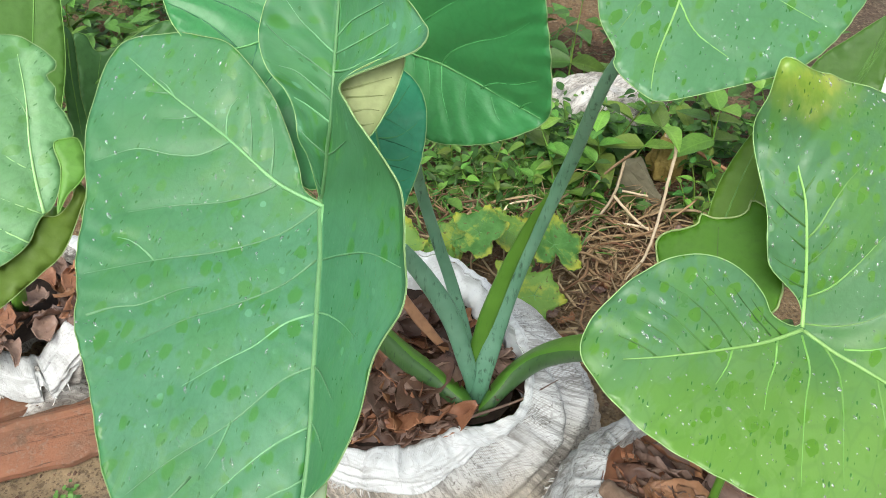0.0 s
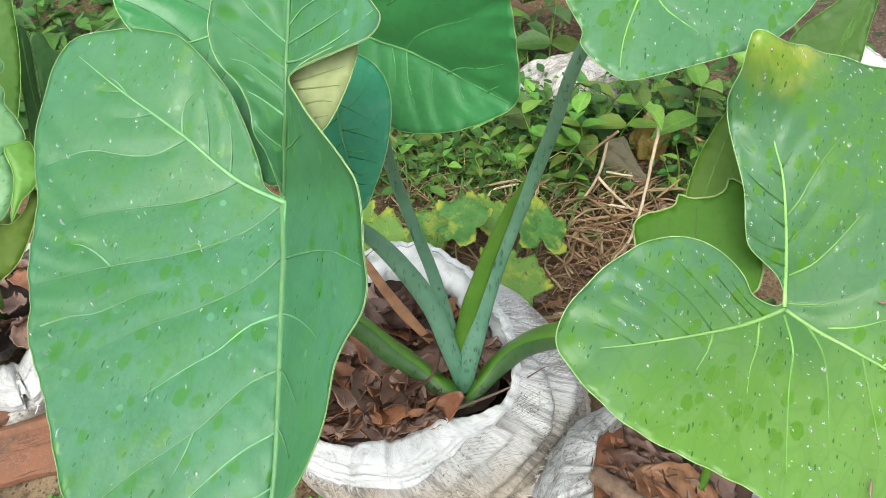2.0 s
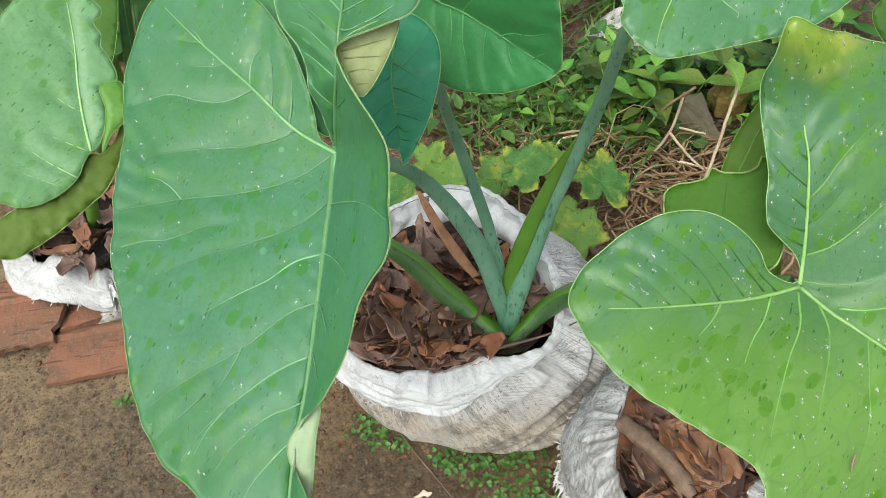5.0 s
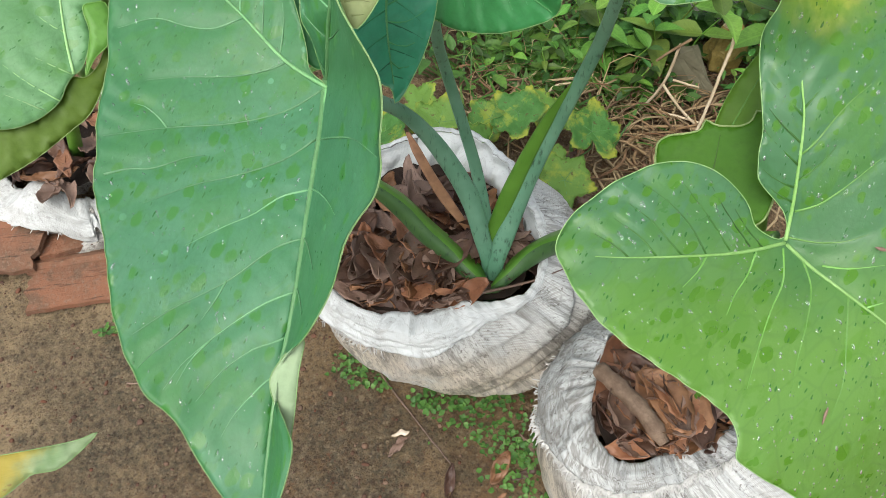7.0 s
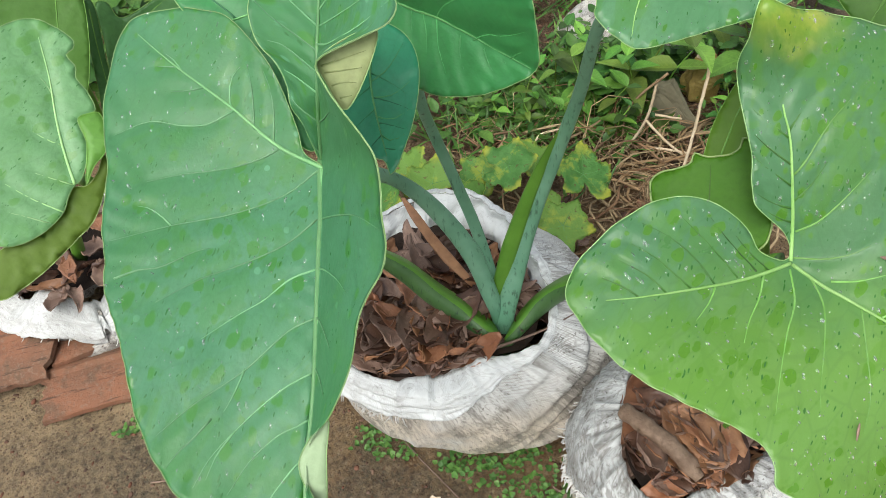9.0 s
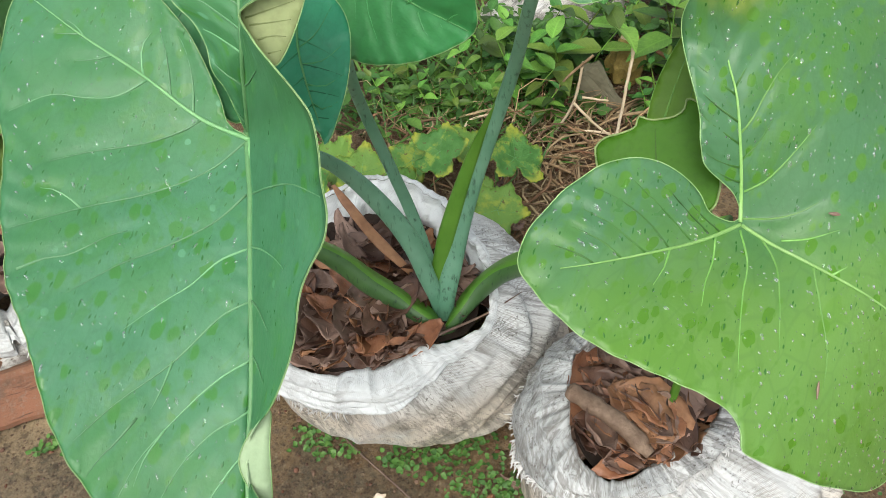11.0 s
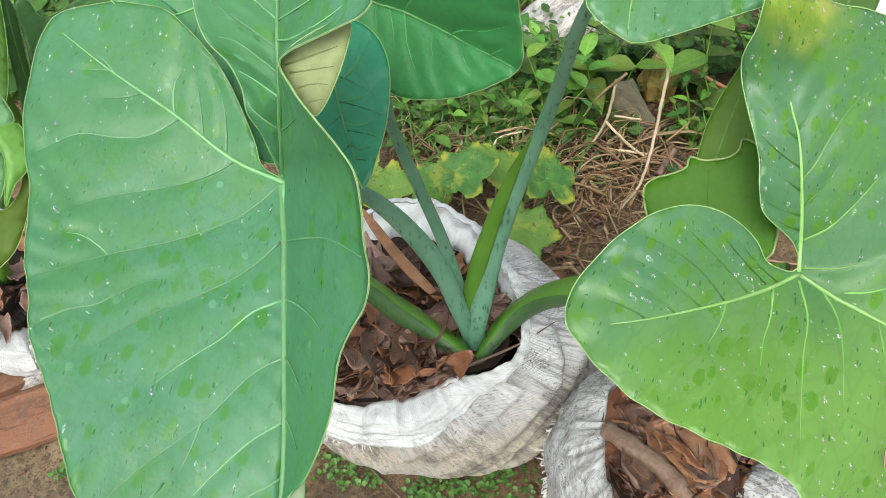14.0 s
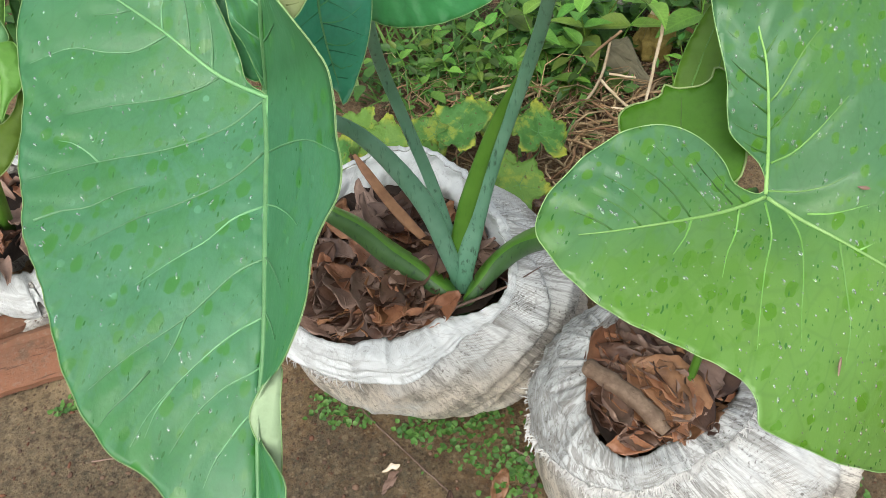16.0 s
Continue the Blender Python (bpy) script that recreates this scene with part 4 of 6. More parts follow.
    base = m.mix(m.ramp(m.noise(110, 7, 0.8), 0.50, 0.62, 0, 0.6), base, (0.052, 0.032, 0.022, 1))
    base = m.mix(m.ramp(m.noise(190, 5, 0.75), 0.57, 0.66, 0, 0.6), base, (0.31, 0.235, 0.15, 1))
    base = m.mix(m.ramp(m.noise(50, 6, 0.75), 0.60, 0.66, 0, 0.6), base, (0.215, 0.085, 0.045, 1))
    m.colour(base)
    m.bump(m.noise(36, 9, 0.8), 1.0, 0.022)
    m.bump(m.noise(160, 6, 0.75), 0.7, 0.005)
    return m.m


SOIL = soil_material()
COMPOST = plain_material("dark_compost", (0.014, 0.009, 0.006, 1), (0.030, 0.018, 0.012, 1), 60, 0.9, 0.8)
DRY = [plain_material("dry_leaf_" + n, a, b, 26, 0.46, 0.8, spec=0.45, fine=90) for n, a, b in (
    ("reddish", (0.230, 0.098, 0.050, 1), (0.37, 0.178, 0.092, 1)), ("brown", (0.055, 0.026, 0.017, 1), (0.12, 0.064, 0.040, 1)),
    ("grey", (0.175, 0.110, 0.080, 1), (0.27, 0.18, 0.135, 1)), ("orange", (0.22, 0.105, 0.050, 1), (0.36, 0.185, 0.090, 1)))]
def clay_material():
    m = Mat("fired_clay", 0.85, 0.2)
    base = m.mix(m.ramp(m.noise(9, 5, 0.6), 0.35, 0.65), (0.275, 0.128, 0.074, 1), (0.205, 0.112, 0.070, 1))
    base = m.mix(m.ramp(m.noise(22, 6, 0.7), 0.52, 0.66, 0, 0.65), base, (0.135, 0.098, 0.066, 1))
    base = m.mix(m.ramp(m.noise(120, 5, 0.7), 0.52, 0.64, 0, 0.7), base, (0.26, 0.17, 0.12, 1))
    base = m.mix(m.ramp(m.noise(75, 4, 0.7, m.coords("Object", (0.12, 1, 1))), 0.55, 0.66, 0, 0.7), base, (0.055, 0.038, 0.028, 1))
    m.colour(base)
    m.bump(m.noise(40, 8, 0.75), 0.8, 0.010)
    m.bump(m.noise(75, 4, 0.7, m.coords("Object", (0.12, 1, 1))), -0.5, 0.004)
    return m.m


CLAY = clay_material()
STRAW = island_material("dry_stalks", [(0.28, 0.17, 0.08, 1), (0.52, 0.41, 0.23, 1), (0.10, 0.055, 0.03, 1), (0.38, 0.26, 0.13, 1), (0.18, 0.085, 0.042, 1), (0.46, 0.36, 0.20, 1), (0.13, 0.08, 0.045, 1)], 0.65)
TWIG = plain_material("dry_twig", (0.43, 0.34, 0.21, 1), (0.56, 0.47, 0.32, 1), 40, 0.7, 0.4)
STONE = plain_material("grey_stone", (0.165, 0.155, 0.095, 1), (0.26, 0.24, 0.155, 1), 14, 0.85, 0.6, fine=70)
PEBBLE = island_material("pebbles", [(0.17, 0.10, 0.065, 1), (0.23, 0.15, 0.10, 1), (0.09, 0.06, 0.045, 1), (0.20, 0.085, 0.05, 1), (0.13, 0.08, 0.055, 1)], 0.9, bump=0.8)
GRASS = island_material("grass_blades", [(0.05, 0.15, 0.018, 1), (0.11, 0.26, 0.035, 1), (0.03, 0.095, 0.018, 1), (0.17, 0.30, 0.06, 1), (0.04, 0.12, 0.02, 1)], 0.5, 0.2)
CLOVER = island_material("creeping_weed", [(0.075, 0.20, 0.036, 1), (0.14, 0.30, 0.06, 1), (0.05, 0.14, 0.03, 1), (0.17, 0.32, 0.085, 1)], 0.5, 0.2)


# ---- ground ----
def rise(x, y):
    near = math.exp(-((x - 0.1) ** 2 + (y - 0.9) ** 2) / 3.0)
    return 0.010 * noise.noise(Vector((x * 3.1, y * 3.1, 0))) + 0.005 * noise.noise(Vector((x * 14, y * 14, 2))) + 0.0035 * noise.noise(Vector((x * 37, y * 37, 7))) + 0.0022 * abs(noise.noise(Vector((x * 90, y * 90, 4)))) + 0.03 * (1 - near) * noise.noise(Vector((x * 0.4, y * 0.4, 5)))


def ground():
    n = 440
    k = np.linspace(-1, 1, n)
    far = np.sign(k) * (1.6 * np.abs(k) + 60 * np.abs(k) ** 7)
    verts = [(x, y + 0.9, rise(x, y + 0.9)) for y in far for x in far]
    faces = [(j * n + i, j * n + i + 1, (j + 1) * n + i + 1, (j + 1) * n + i) for j in range(n - 1) for i in range(n - 1)]
    ob = mesh_object("ground", verts, faces, [SOIL])
    tagged(ob, "bare reddish-brown damp garden soil with dark patches", "ground", kind="structure")


ground()


# ---- the large taro ----
taro = thing("taro_plant", "tall taro plant with large heart-shaped leaves growing in a white sack", "plant", at=(0, 0, 0))

lsurf = Surf(L_POSE, L_BEND)
leaf_l, top_l, tri_l = blade(lsurf, L_LEFT + L_MID[::-1], [L_MID] + L_VEINS, taro, GREEN_L, label="broad blue-green heart-shaped leaf wet with rain", vein_r=0.0019, mains=2, seed=1, puff=0.0028, step=0.004, fine=0.5, ripple=0.0011)
half_blade(lsurf, LR_MID, LR_EDGE, leaf_l, GREEN_L, "folded_half", flip=True, veins=HALF_VEINS, rows=150)
half_blade(lsurf, CL_MID, CL_EDGE, leaf_l, GREEN_L, "basal_lobe", cols=14, bulge=0.004, flip=True, veins=LOBE_VEINS, rows=110)
lm_pts = lsurf.free(spline(np.array(LR_MID[10:], float) / 1000 + np.array((0, 0, 0.0016)), 60))
vv, ff = tube_data(lm_pts, np.linspace(0.0030, 0.0012, 60), 8, 0.7, lsurf.w)
mesh_object("midrib", vv, ff, [GREEN_L["vein"]], leaf_l)
cm_pts = lsurf.free(spline(np.array(CL_MID, float) / 1000 + np.array((0, 0, 0.002)), 30))
vv, ff = tube_data(cm_pts, np.linspace(0.0020, 0.0010, 30), 6, 0.6, lsurf.w)
mesh_object("lobe_rib", vv, ff, [GREEN_L["vein"]], leaf_l)
blade(Surf(FLAP_POSE, FLAP_BEND), FLAP_OUTLINE, FLAP_VEINS, leaf_l, PALE, "turned_margin", "pale underside of the rolled margin", vein_r=0.0012, mains=0, ripple=0)
blade(Surf(PALE_POSE, PALE_BEND), PALE_OUTLINE, [], leaf_l, UNDER, "turned_margin", "pale underside of the rolled tip margin", mains=0, ripple=0)

rsurf = Surf(R_POSE, R_BEND)
leaf_r, top_r, tri_r = blade(rsurf, R_OUTLINE, R_VEINS, taro, GREEN_R, label="fresh green heart-shaped leaf with yellowed lobe and rain marks", vein_r=0.0018, mains=3, seed=2, puff=0.0034, fine=0.58, step=0.004, sunken=tuple(range(13, 29)), raised=(-0.207, 0.0, 0.075, 0.038))
tsurf = Surf(T_POSE, T_BEND)
leaf_t, top_t, tri_t = blade(tsurf, T_OUTLINE, T_VEINS, taro, GREEN_T, label="green heart-shaped leaf spotted with rain", vein_r=0.0015, mains=1, seed=3, puff=0.004)
blade(Surf(B_POSE, B_BEND), B_OUTLINE, B_VEINS, taro, GREEN_B, label="deep green drooping heart-shaped leaf", vein_r=0.0020, seed=4, puff=0.0052, step=0.0045, fold=0.45, fine=0.38)
blade(Surf(BL_POSE, BL_BEND), BL_OUTLINE, BL_VEINS, taro, GREEN_B, label="bright green leaf lobe in shade", vein_r=0.0017, seed=5, puff=0.004, ribs=(0.034, 60))
blade(Surf(D_POSE, D_BEND), D_OUTLINE, D_VEINS, taro, GREEN_D, label="dark bluish green young leaf", vein_r=0.0014, seed=6, puff=0.0055, step=0.004, fold=0.2, ribs=(0.021, 68))


def petiole(pts, radii, mats, groove, label="", up=(0, -0.7, 0.7), name="petiole", inner=None, flat=0.8):
    n = 40
    p = spline(np.array(pts), n)
    r = np.interp(np.linspace(0, 1, n), np.linspace(0, 1, len(radii)), radii)
    vv, ff = tube_data(p, r, 20, flat, up, groove)
    index = []
    for f in ff:
        k = f[0] % 20 if len(f) == 4 else 15
        index.append(1 if 1 <= k <= 8 and groove > 0.3 else 0)
    mesh_object(name, vv, ff, mats, taro, label, index)


petiole([(0.058, 0.672, 0.19), (0.055, 0.679, 0.235), (0.040, 0.683, 0.300), (0.018, 0.689, 0.380), (-0.025, 0.690, 0.470), (-0.064, 0.667, 0.550), (-0.102, 0.600, 0.640), (-0.097, 0.470, 0.768)],
        (0.010, 0.013, 0.0145, 0.0125, 0.0092, 0.008, 0.0065, 0.004), [STEM_BLUE, STEM_BRIGHT], 0.0, "thick bluish-green leaf stalk")
petiole([(0.052, 0.700, 0.20), (0.046, 0.722, 0.270), (0.023, 0.755, 0.360), (0.000, 0.757, 0.450), (-0.024, 0.734, 0.570), (-0.029, 0.683, 0.660), (-0.030, 0.640, 0.760)],
        (0.011, 0.010, 0.009, 0.0082, 0.0075, 0.007, 0.006), [STEM_BLUE, STEM_BRIGHT], 0.2)
petiole([(0.068, 0.668, 0.19), (0.065, 0.674, 0.235), (0.086, 0.706, 0.340), (0.107, 0.720, 0.430), (0.132, 0.722, 0.530), (0.155, 0.703, 0.650), (0.163, 0.635, 0.800), (0.180, 0.600, 0.870)],
        (0.012, 0.0155, 0.0125, 0.010, 0.0088, 0.0078, 0.0068, 0.006), [STEM_BLUE, STEM_BRIGHT], 0.15, "long straight bluish-green leaf stalk")
petiole([(0.058, 0.682, 0.21), (0.056, 0.690, 0.262), (0.068, 0.706, 0.340), (0.090, 0.718, 0.430), (0.116, 0.723, 0.520), (0.137, 0.716, 0.590)], (0.010, 0.0130, 0.0130, 0.0105, 0.0075, 0.001), [STEM_BRIGHT, STEM_BRIGHT], 0.3, "bright green inner sheath", name="sheath")
petiole([(0.064, 0.646, 0.185), (0.047, 0.652, 0.222), (0.002, 0.683, 0.244), (-0.047, 0.700, 0.280), (-0.086, 0.711, 0.320), (-0.130, 0.710, 0.365)],
        (0.012, 0.024, 0.027, 0.027, 0.025, 0.018), [STEM_DARK, STEM_BRIGHT], 0.40, "speckled outer leaf stalk with bright green channel", up=(0.33, 0.56, 0.72))
petiole([(0.058, 0.646, 0.185), (0.074, 0.652, 0.224), (0.110, 0.685, 0.252), (0.148, 0.693, 0.290), (0.190, 0.672, 0.340), (0.240, 0.600, 0.430), (0.318, 0.440, 0.665)],
        (0.010, 0.024, 0.026, 0.024, 0.020, 0.013, 0.007), [STEM_DARK, STEM_BRIGHT], 0.40, "speckled outer leaf stalk with bright green channel", up=(-0.42, 0.56, 0.70))

def nibbled(parent):
    """A brown-edged bite on the fresh blade and a dry streak lower down."""
    for k, (u, v, a, ln, w) in enumerate(((2, 75, 1.3, 5, 1.7), (140, 43, 2.9, 7, 0.9))):
        d, e = np.array((math.cos(a), math.sin(a))), np.array((-math.sin(a), math.cos(a)))
        pts = [tuple(np.array((u, v)) + d * ln * c + e * w * s) for c, s in ((-1, 0), (-0.4, 0.7), (0.3, 1.0), (0.8, 0.5), (1, 0), (0.5, -0.8), (-0.2, -0.9), (-0.7, -0.5))]
        s = Surf(R_POSE, tuple([R_BEND[0] + 0.0086] + list(R_BEND[1:])))
        blade(s, pts, [], parent, dict(GREEN_R, top=DRY[2], rim=DRY[2]), "dry_spot", "small brown dried spot on the blade", step=0.003, mains=0, ripple=0, margin_r=0)


nibbled(leaf_r)

drops([(lsurf, top_l, tri_l)], 460, 11, WATER, "clear rain drops lying on the blue-green taro leaf", 0.0003, 0.0012, 2.4, 0.55)
drops([(rsurf, top_r, tri_r)], 1000, 12, WATER, "clear rain drops lying on the fresh taro leaf", 0.0005, 0.0017, 0.9, 0.6)
drops([(tsurf, top_t, tri_t)], 260, 13, WATER, "clear rain drops lying on the spotted taro leaf", 0.0004, 0.0011)


# ---- neighbouring plants ----
second = thing("taro_plant", "second taro plant with curled leaf in the side sack", "plant")
blade(Surf(R2_POSE, R2_BEND), R2_OUTLINE, R2_VEINS, second, OLIVE, label="olive green leaf with curled wavy edge", margin_r=0.0011, ripple=0.0025, ripple_len=0.03, seed=7, mains=0)
blade(Surf(R2U_POSE, R2U_BEND), R2U_OUTLINE, R2U_VEINS, second, dict(RIBBED, top=plain_material("leaf_ribbed_light", (0.17, 0.38, 0.035, 1), (0.22, 0.44, 0.06, 1), 12, 0.5, glow=0.5)), label="smooth light green leaf", seed=8, mains=0)

third = thing("taro_plant", "taro plant with a pale green rolled leaf beside the large one", "plant")
fsurf = Surf(F_POSE, F_BEND)
blade(fsurf, F_OUTLINE, F_VEINS, third, FROSTED, label="light green leaf with torn lobe", vein_r=0.0014, seed=9, ripple=0.0012, puff=0.005)
fu = Surf(F_POSE, tuple([F_BEND[0] - 0.006] + list(F_BEND[1:])))
blade(fu, FU_OUTLINE, [], third, dict(OLIVE, top=plain_material("leaf_olive_light", (0.15, 0.27, 0.03, 1), (0.20, 0.33, 0.05, 1), 14, 0.5, glow=0.3)), "rolled_underside", "olive underside of the rolled leaf", mains=0, ripple=0.003)
fe = Surf(F_POSE, tuple([F_BEND[0] + 0.006] + list(F_BEND[1:])))
blade(fe, FE_OUTLINE, [], third, RIBBED, "rolled_ear", mains=0, ripple=0.001)

ribbed = thing("turmeric_plant", "broad ribbed turmeric leaves behind the taro", "plant")
blade(Surf(G1_POSE, G1_BEND), G1_OUTLINE, G1_VEINS, ribbed, RIBBED, label="light green ribbed leaf", mains=0)
blade(Surf(G2_POSE, G2_BEND), G2_OUTLINE, G2_VEINS, ribbed, RIBBED_DARK, label="narrow dark green leaf", mains=0)
blade(Surf(G3_POSE, G3_BEND), G3_OUTLINE, G3_VEINS, ribbed, RIBBED_DARK, label="split dark green leaf", mains=0)
ribbed_b = thing("turmeric_plant", "bright ribbed turmeric leaf near the far sack", "plant")
blade(Surf(R3_POSE, R3_BEND), R3_OUTLINE, R3_VEINS, ribbed_b, dict(RIBBED, top=plain_material("leaf_ribbed_deep", (0.062, 0.185, 0.018, 1), (0.090, 0.235, 0.028, 1), 12, 0.45, glow=0.3), sunk=plain_material("deep_groove", (0.050, 0.150, 0.014, 1), (0.066, 0.180, 0.020, 1), 40, 0.5)), label="deep green ribbed leaf", mains=0, ribs=(0.016, 14), fine=0.5, puff=0.004)


def stem_to_ground(parent, pts, r0, r1, mat):
    v, f = tube_data(spline(np.array(pts), 24), np.linspace(r0, r1, 24), 8)
    mesh_object("stem", v, f, [mat], parent)


young = thing("young_plant", "pale yellowing leaf tip beside the path", "plant")
blade(Surf(Y_POSE, Y_BEND), Y_OUTLINE, [], young, YELLOW, label="pale green leaf turning yellow", mains=0)

stem_to_ground(ribbed, [(-0.52, 0.95, -0.01), (-0.53, 0.85, 0.25), tuple(np.array(G1_POSE[0]))], 0.012, 0.005, STEM_BRIGHT)
stem_to_ground(ribbed_b, [(0.93, 1.22, 0.15), (0.80, 1.10, 0.36), tuple(np.array(R3_POSE[0]))], 0.010, 0.004, STEM_BRIGHT)
stem_to_ground(young, [(-0.62, 0.22, -0.01), (-0.60, 0.20, 0.3), tuple(np.array(Y_POSE[0]) + np.array((-0.12, 0.02, -0.06)))], 0.008, 0.004, STEM_BRIGHT)
stem_to_ground(second, [(0.36, 0.47, 0.20), (0.37, 0.52, 0.45), tuple(np.array(R2U_POSE[0]) + np.array((0.06, 0.0, -0.02)))], 0.006, 0.005, STEM_BRIGHT)
stem_to_ground(third, [(-0.78, 0.92, 0.11), (-0.62, 0.80, 0.45), tuple(np.array(F_POSE[0]) + np.array((0.0, 0.01, -0.008)))], 0.014, 0.006, STEM_BRIGHT)


# ---- sacks ----
def crumple_at(v):
    """Faceted relief of a crumpled sheet, creased where the facets meet."""
    d = noise.voronoi(v)[0]
    return d[0] - 0.35


def ridged(v):
    return 1 - 2 * abs(noise.noise(v))


def around(values, a):
    """Value at angle a (radians) on a smooth closed curve through evenly spaced stations."""
    n = len(values)
    t = (a / (2 * math.pi) * n) % n
    i = int(t)
    f = t - i
    p0, p1, p2, p3 = (values[(i + j) % n] for j in (-1, 0, 1, 2))
    return p1 + 0.5 * f * (p2 - p0 + f * (2 * p0 - 5 * p1 + 4 * p2 - p3 + f * (3 * (p1 - p2) + p3 - p0)))


def sack(label, mouth, mr, mz, body, br, seed, soil, cuff, slant, crumple=1.0, fray=300, torn=(232, 10), mats=None):
    """A cut woven sack standing on the ground; the mouth and the belly are given by radii at twelve stations, the mouth is turned down outside as a cuff."""
    wall, inner, turned = mats or (SACK, LINING, CUFF)
    root = thing("sack", label, "sack", at=(body[0], body[1], 0))
    N = 340
    mx, my = mouth[0] - body[0], mouth[1] - body[1]

    def ring(a):
        ca, sa = math.cos(a), math.sin(a)
        rm, zm, rb = around(mr, a), around(mz, a), around(br, a)
        rim = np.array((mx + rm * ca, my + rm * sa, zm))
        out = np.array((rb * ca, rb * sa, 0.0))
        up = np.array((0, 0, 1.0))
        core = np.array((mx, my, 0.0))
        flat = np.array((1, 1, 0.0))
        sh = (rim * 0.45 + out * 0.55) * flat
        ins = lambda k, z: core + (rim * flat - core) * k + up * z
        return np.array([out * 0.90 - up * 0.004, out * 0.97 + up * 0.035, out + up * zm * 0.42, sh * 0.4 + out * 0.6 + up * zm * 0.72, sh * 0.6 + rim * flat * 0.4 + up * zm * 0.91, rim,
                         ins(0.992, zm - 0.003), ins(0.98 - 0.10 * max(0.0, sa), zm - 0.03), ins(0.955 - 0.22 * max(0.0, sa), soil - 0.02)])

    def fold(a, v, w):
        g = (a - math.pi / 2) % (2 * math.pi) - math.pi
        u = g * 0.2
        lean = slant[0] + slant[1] * math.sin(g) * 0.5
        c = u - lean * v
        big = ridged(Vector((c * 8, v * 2.0, seed))) * 0.016 + noise.noise(Vector((c * 5, v * 6, seed + 9))) * 0.008
        mid = (ridged(Vector((c * 21, v * 4.0, seed + 3))) - 0.3) * 0.0105
        fine = (ridged(Vector((c * 46 + 1.2 * noise.noise(Vector((u * 9, v * 11, seed))), v * 9.0, seed + 5))) - 0.3) * 0.0034
        mid += crumple_at(Vector((c * 11, v * 3.0, seed + 13))) * 0.012
        fine += crumple_at(Vector((c * 17 + v * 5, v * 12, seed + 17))) * 0.0060
        jit = noise.noise(Vector((u * 60, v * 60, seed))) * 0.0012
        side = 0.30 + 1.25 * math.exp(-((g - 1.25) / 0.65) ** 2)
        return crumple * w * (big * (0.75 + 0.25 * side) + mid * side * 1.4 + fine * side * 1.7 + jit)

    J, K = 46, 16
    spans = [spline(ring(2 * math.pi * k / N), 90) for k in range(N)]
    rimrow = []
    verts, faces, uv = [], [], []
    for k in range(N):
        p = spans[k]
        rimrow.append(int(np.argmax(p[:, 2])))
    table = []
    for j in range(J + K):
        for k in range(N):
            a = 2 * math.pi * k / N
            r = rimrow[k]
            t = r * j / (J - 1) if j < J else r + (89 - r) * (j - J + 1) / K
            i = min(int(t), 88)
            q = spans[k][i] + (spans[k][i + 1] - spans[k][i]) * (t - i)
            w = min(1.0, 0.25 + 0.75 * min(1.0, abs(r - t) / 14)) * min(1.0, 0.3 + t / 20)
            d = fold(a, q[2], w) * (1.0 - 0.55 * min(1.0, max(0, j - J + 1) / 5))
            if j >= J:
                d += min(1.0, (j - J + 1) / 4) * crumple * (crumple_at(Vector((a * 2.6, q[2] * 16, seed + 61))) * 0.030 + crumple_at(Vector((a * 7, q[2] * 34, seed + 63))) * 0.012)
            lift = (0.010 * noise.noise(Vector((math.cos(a) * 3, math.sin(a) * 3, seed + 4))) + 0.010 * crumple_at(Vector((math.cos(a) * 4, math.sin(a) * 4, seed + 8))) + 0.005 * ridged(Vector((math.cos(a) * 8, math.sin(a) * 8, seed + 6)))) * min(1, t / r) ** 3 * (1 if j < J else max(0, 1 - (j - J) / 8))
            verts.append((q[0] + d * math.cos(a), q[1] + d * math.sin(a), q[2] + lift))
            table.append((q[0] + (d * 0.30 + 0.004) * math.cos(a), q[1] + (d * 0.30 + 0.004) * math.sin(a), q[2] + lift + 0.0015))
            uv.append((a * 0.2, q[2] if j < J else 0.5 - q[2]))
    for j in range(J + K - 1):
        for k in range(N):
            b = (k + 1) % N
            faces.append((j * N + k, j * N + b, (j + 1) * N + b, (j + 1) * N + k))
    faces.append(tuple(range(N))[::-1])
    mesh_object("sack_body", verts, faces, [wall, inner], root, "", [1 if i // N >= J - 1 and i < len(faces) - 1 else 0 for i in range(len(faces))], uv)
    cv, cf, cuv = [], [], []
    rows = 22
    for j in range(rows):
        s = j / (rows - 1)
        for k in range(N):
            a = 2 * math.pi * k / N
            drop = max(0.008, around(cuff, a)) * (1 + 0.10 * noise.noise(Vector((math.cos(a) * 6, math.sin(a) * 6, seed + 30))) + 0.04 * noise.noise(Vector((math.cos(a) * 40, math.sin(a) * 40, seed))))
            zm = around(mz, a)
            t = (J - 1) * (1 - s * min(0.9, drop / (zm * 1.15)))
            i = min(int(t), J - 2)
            b = min(1.0, s * 7)
            low, high = (np.array(table[r * N + k]) * b + np.array(verts[r * N + k]) * (1 - b) for r in (i, i + 1))
            q = low * (1 - (t - i)) + high * (t - i)
            wide = min(1.0, drop / 0.05)
            g = (a - math.pi / 2) % (2 * math.pi) - math.pi
            puff = 0.0025 + wide * 0.008 * s * s + wide * (0.009 * math.sin(math.pi * min(1, 0.08 + 0.92 * s)) + 0.003 * s)
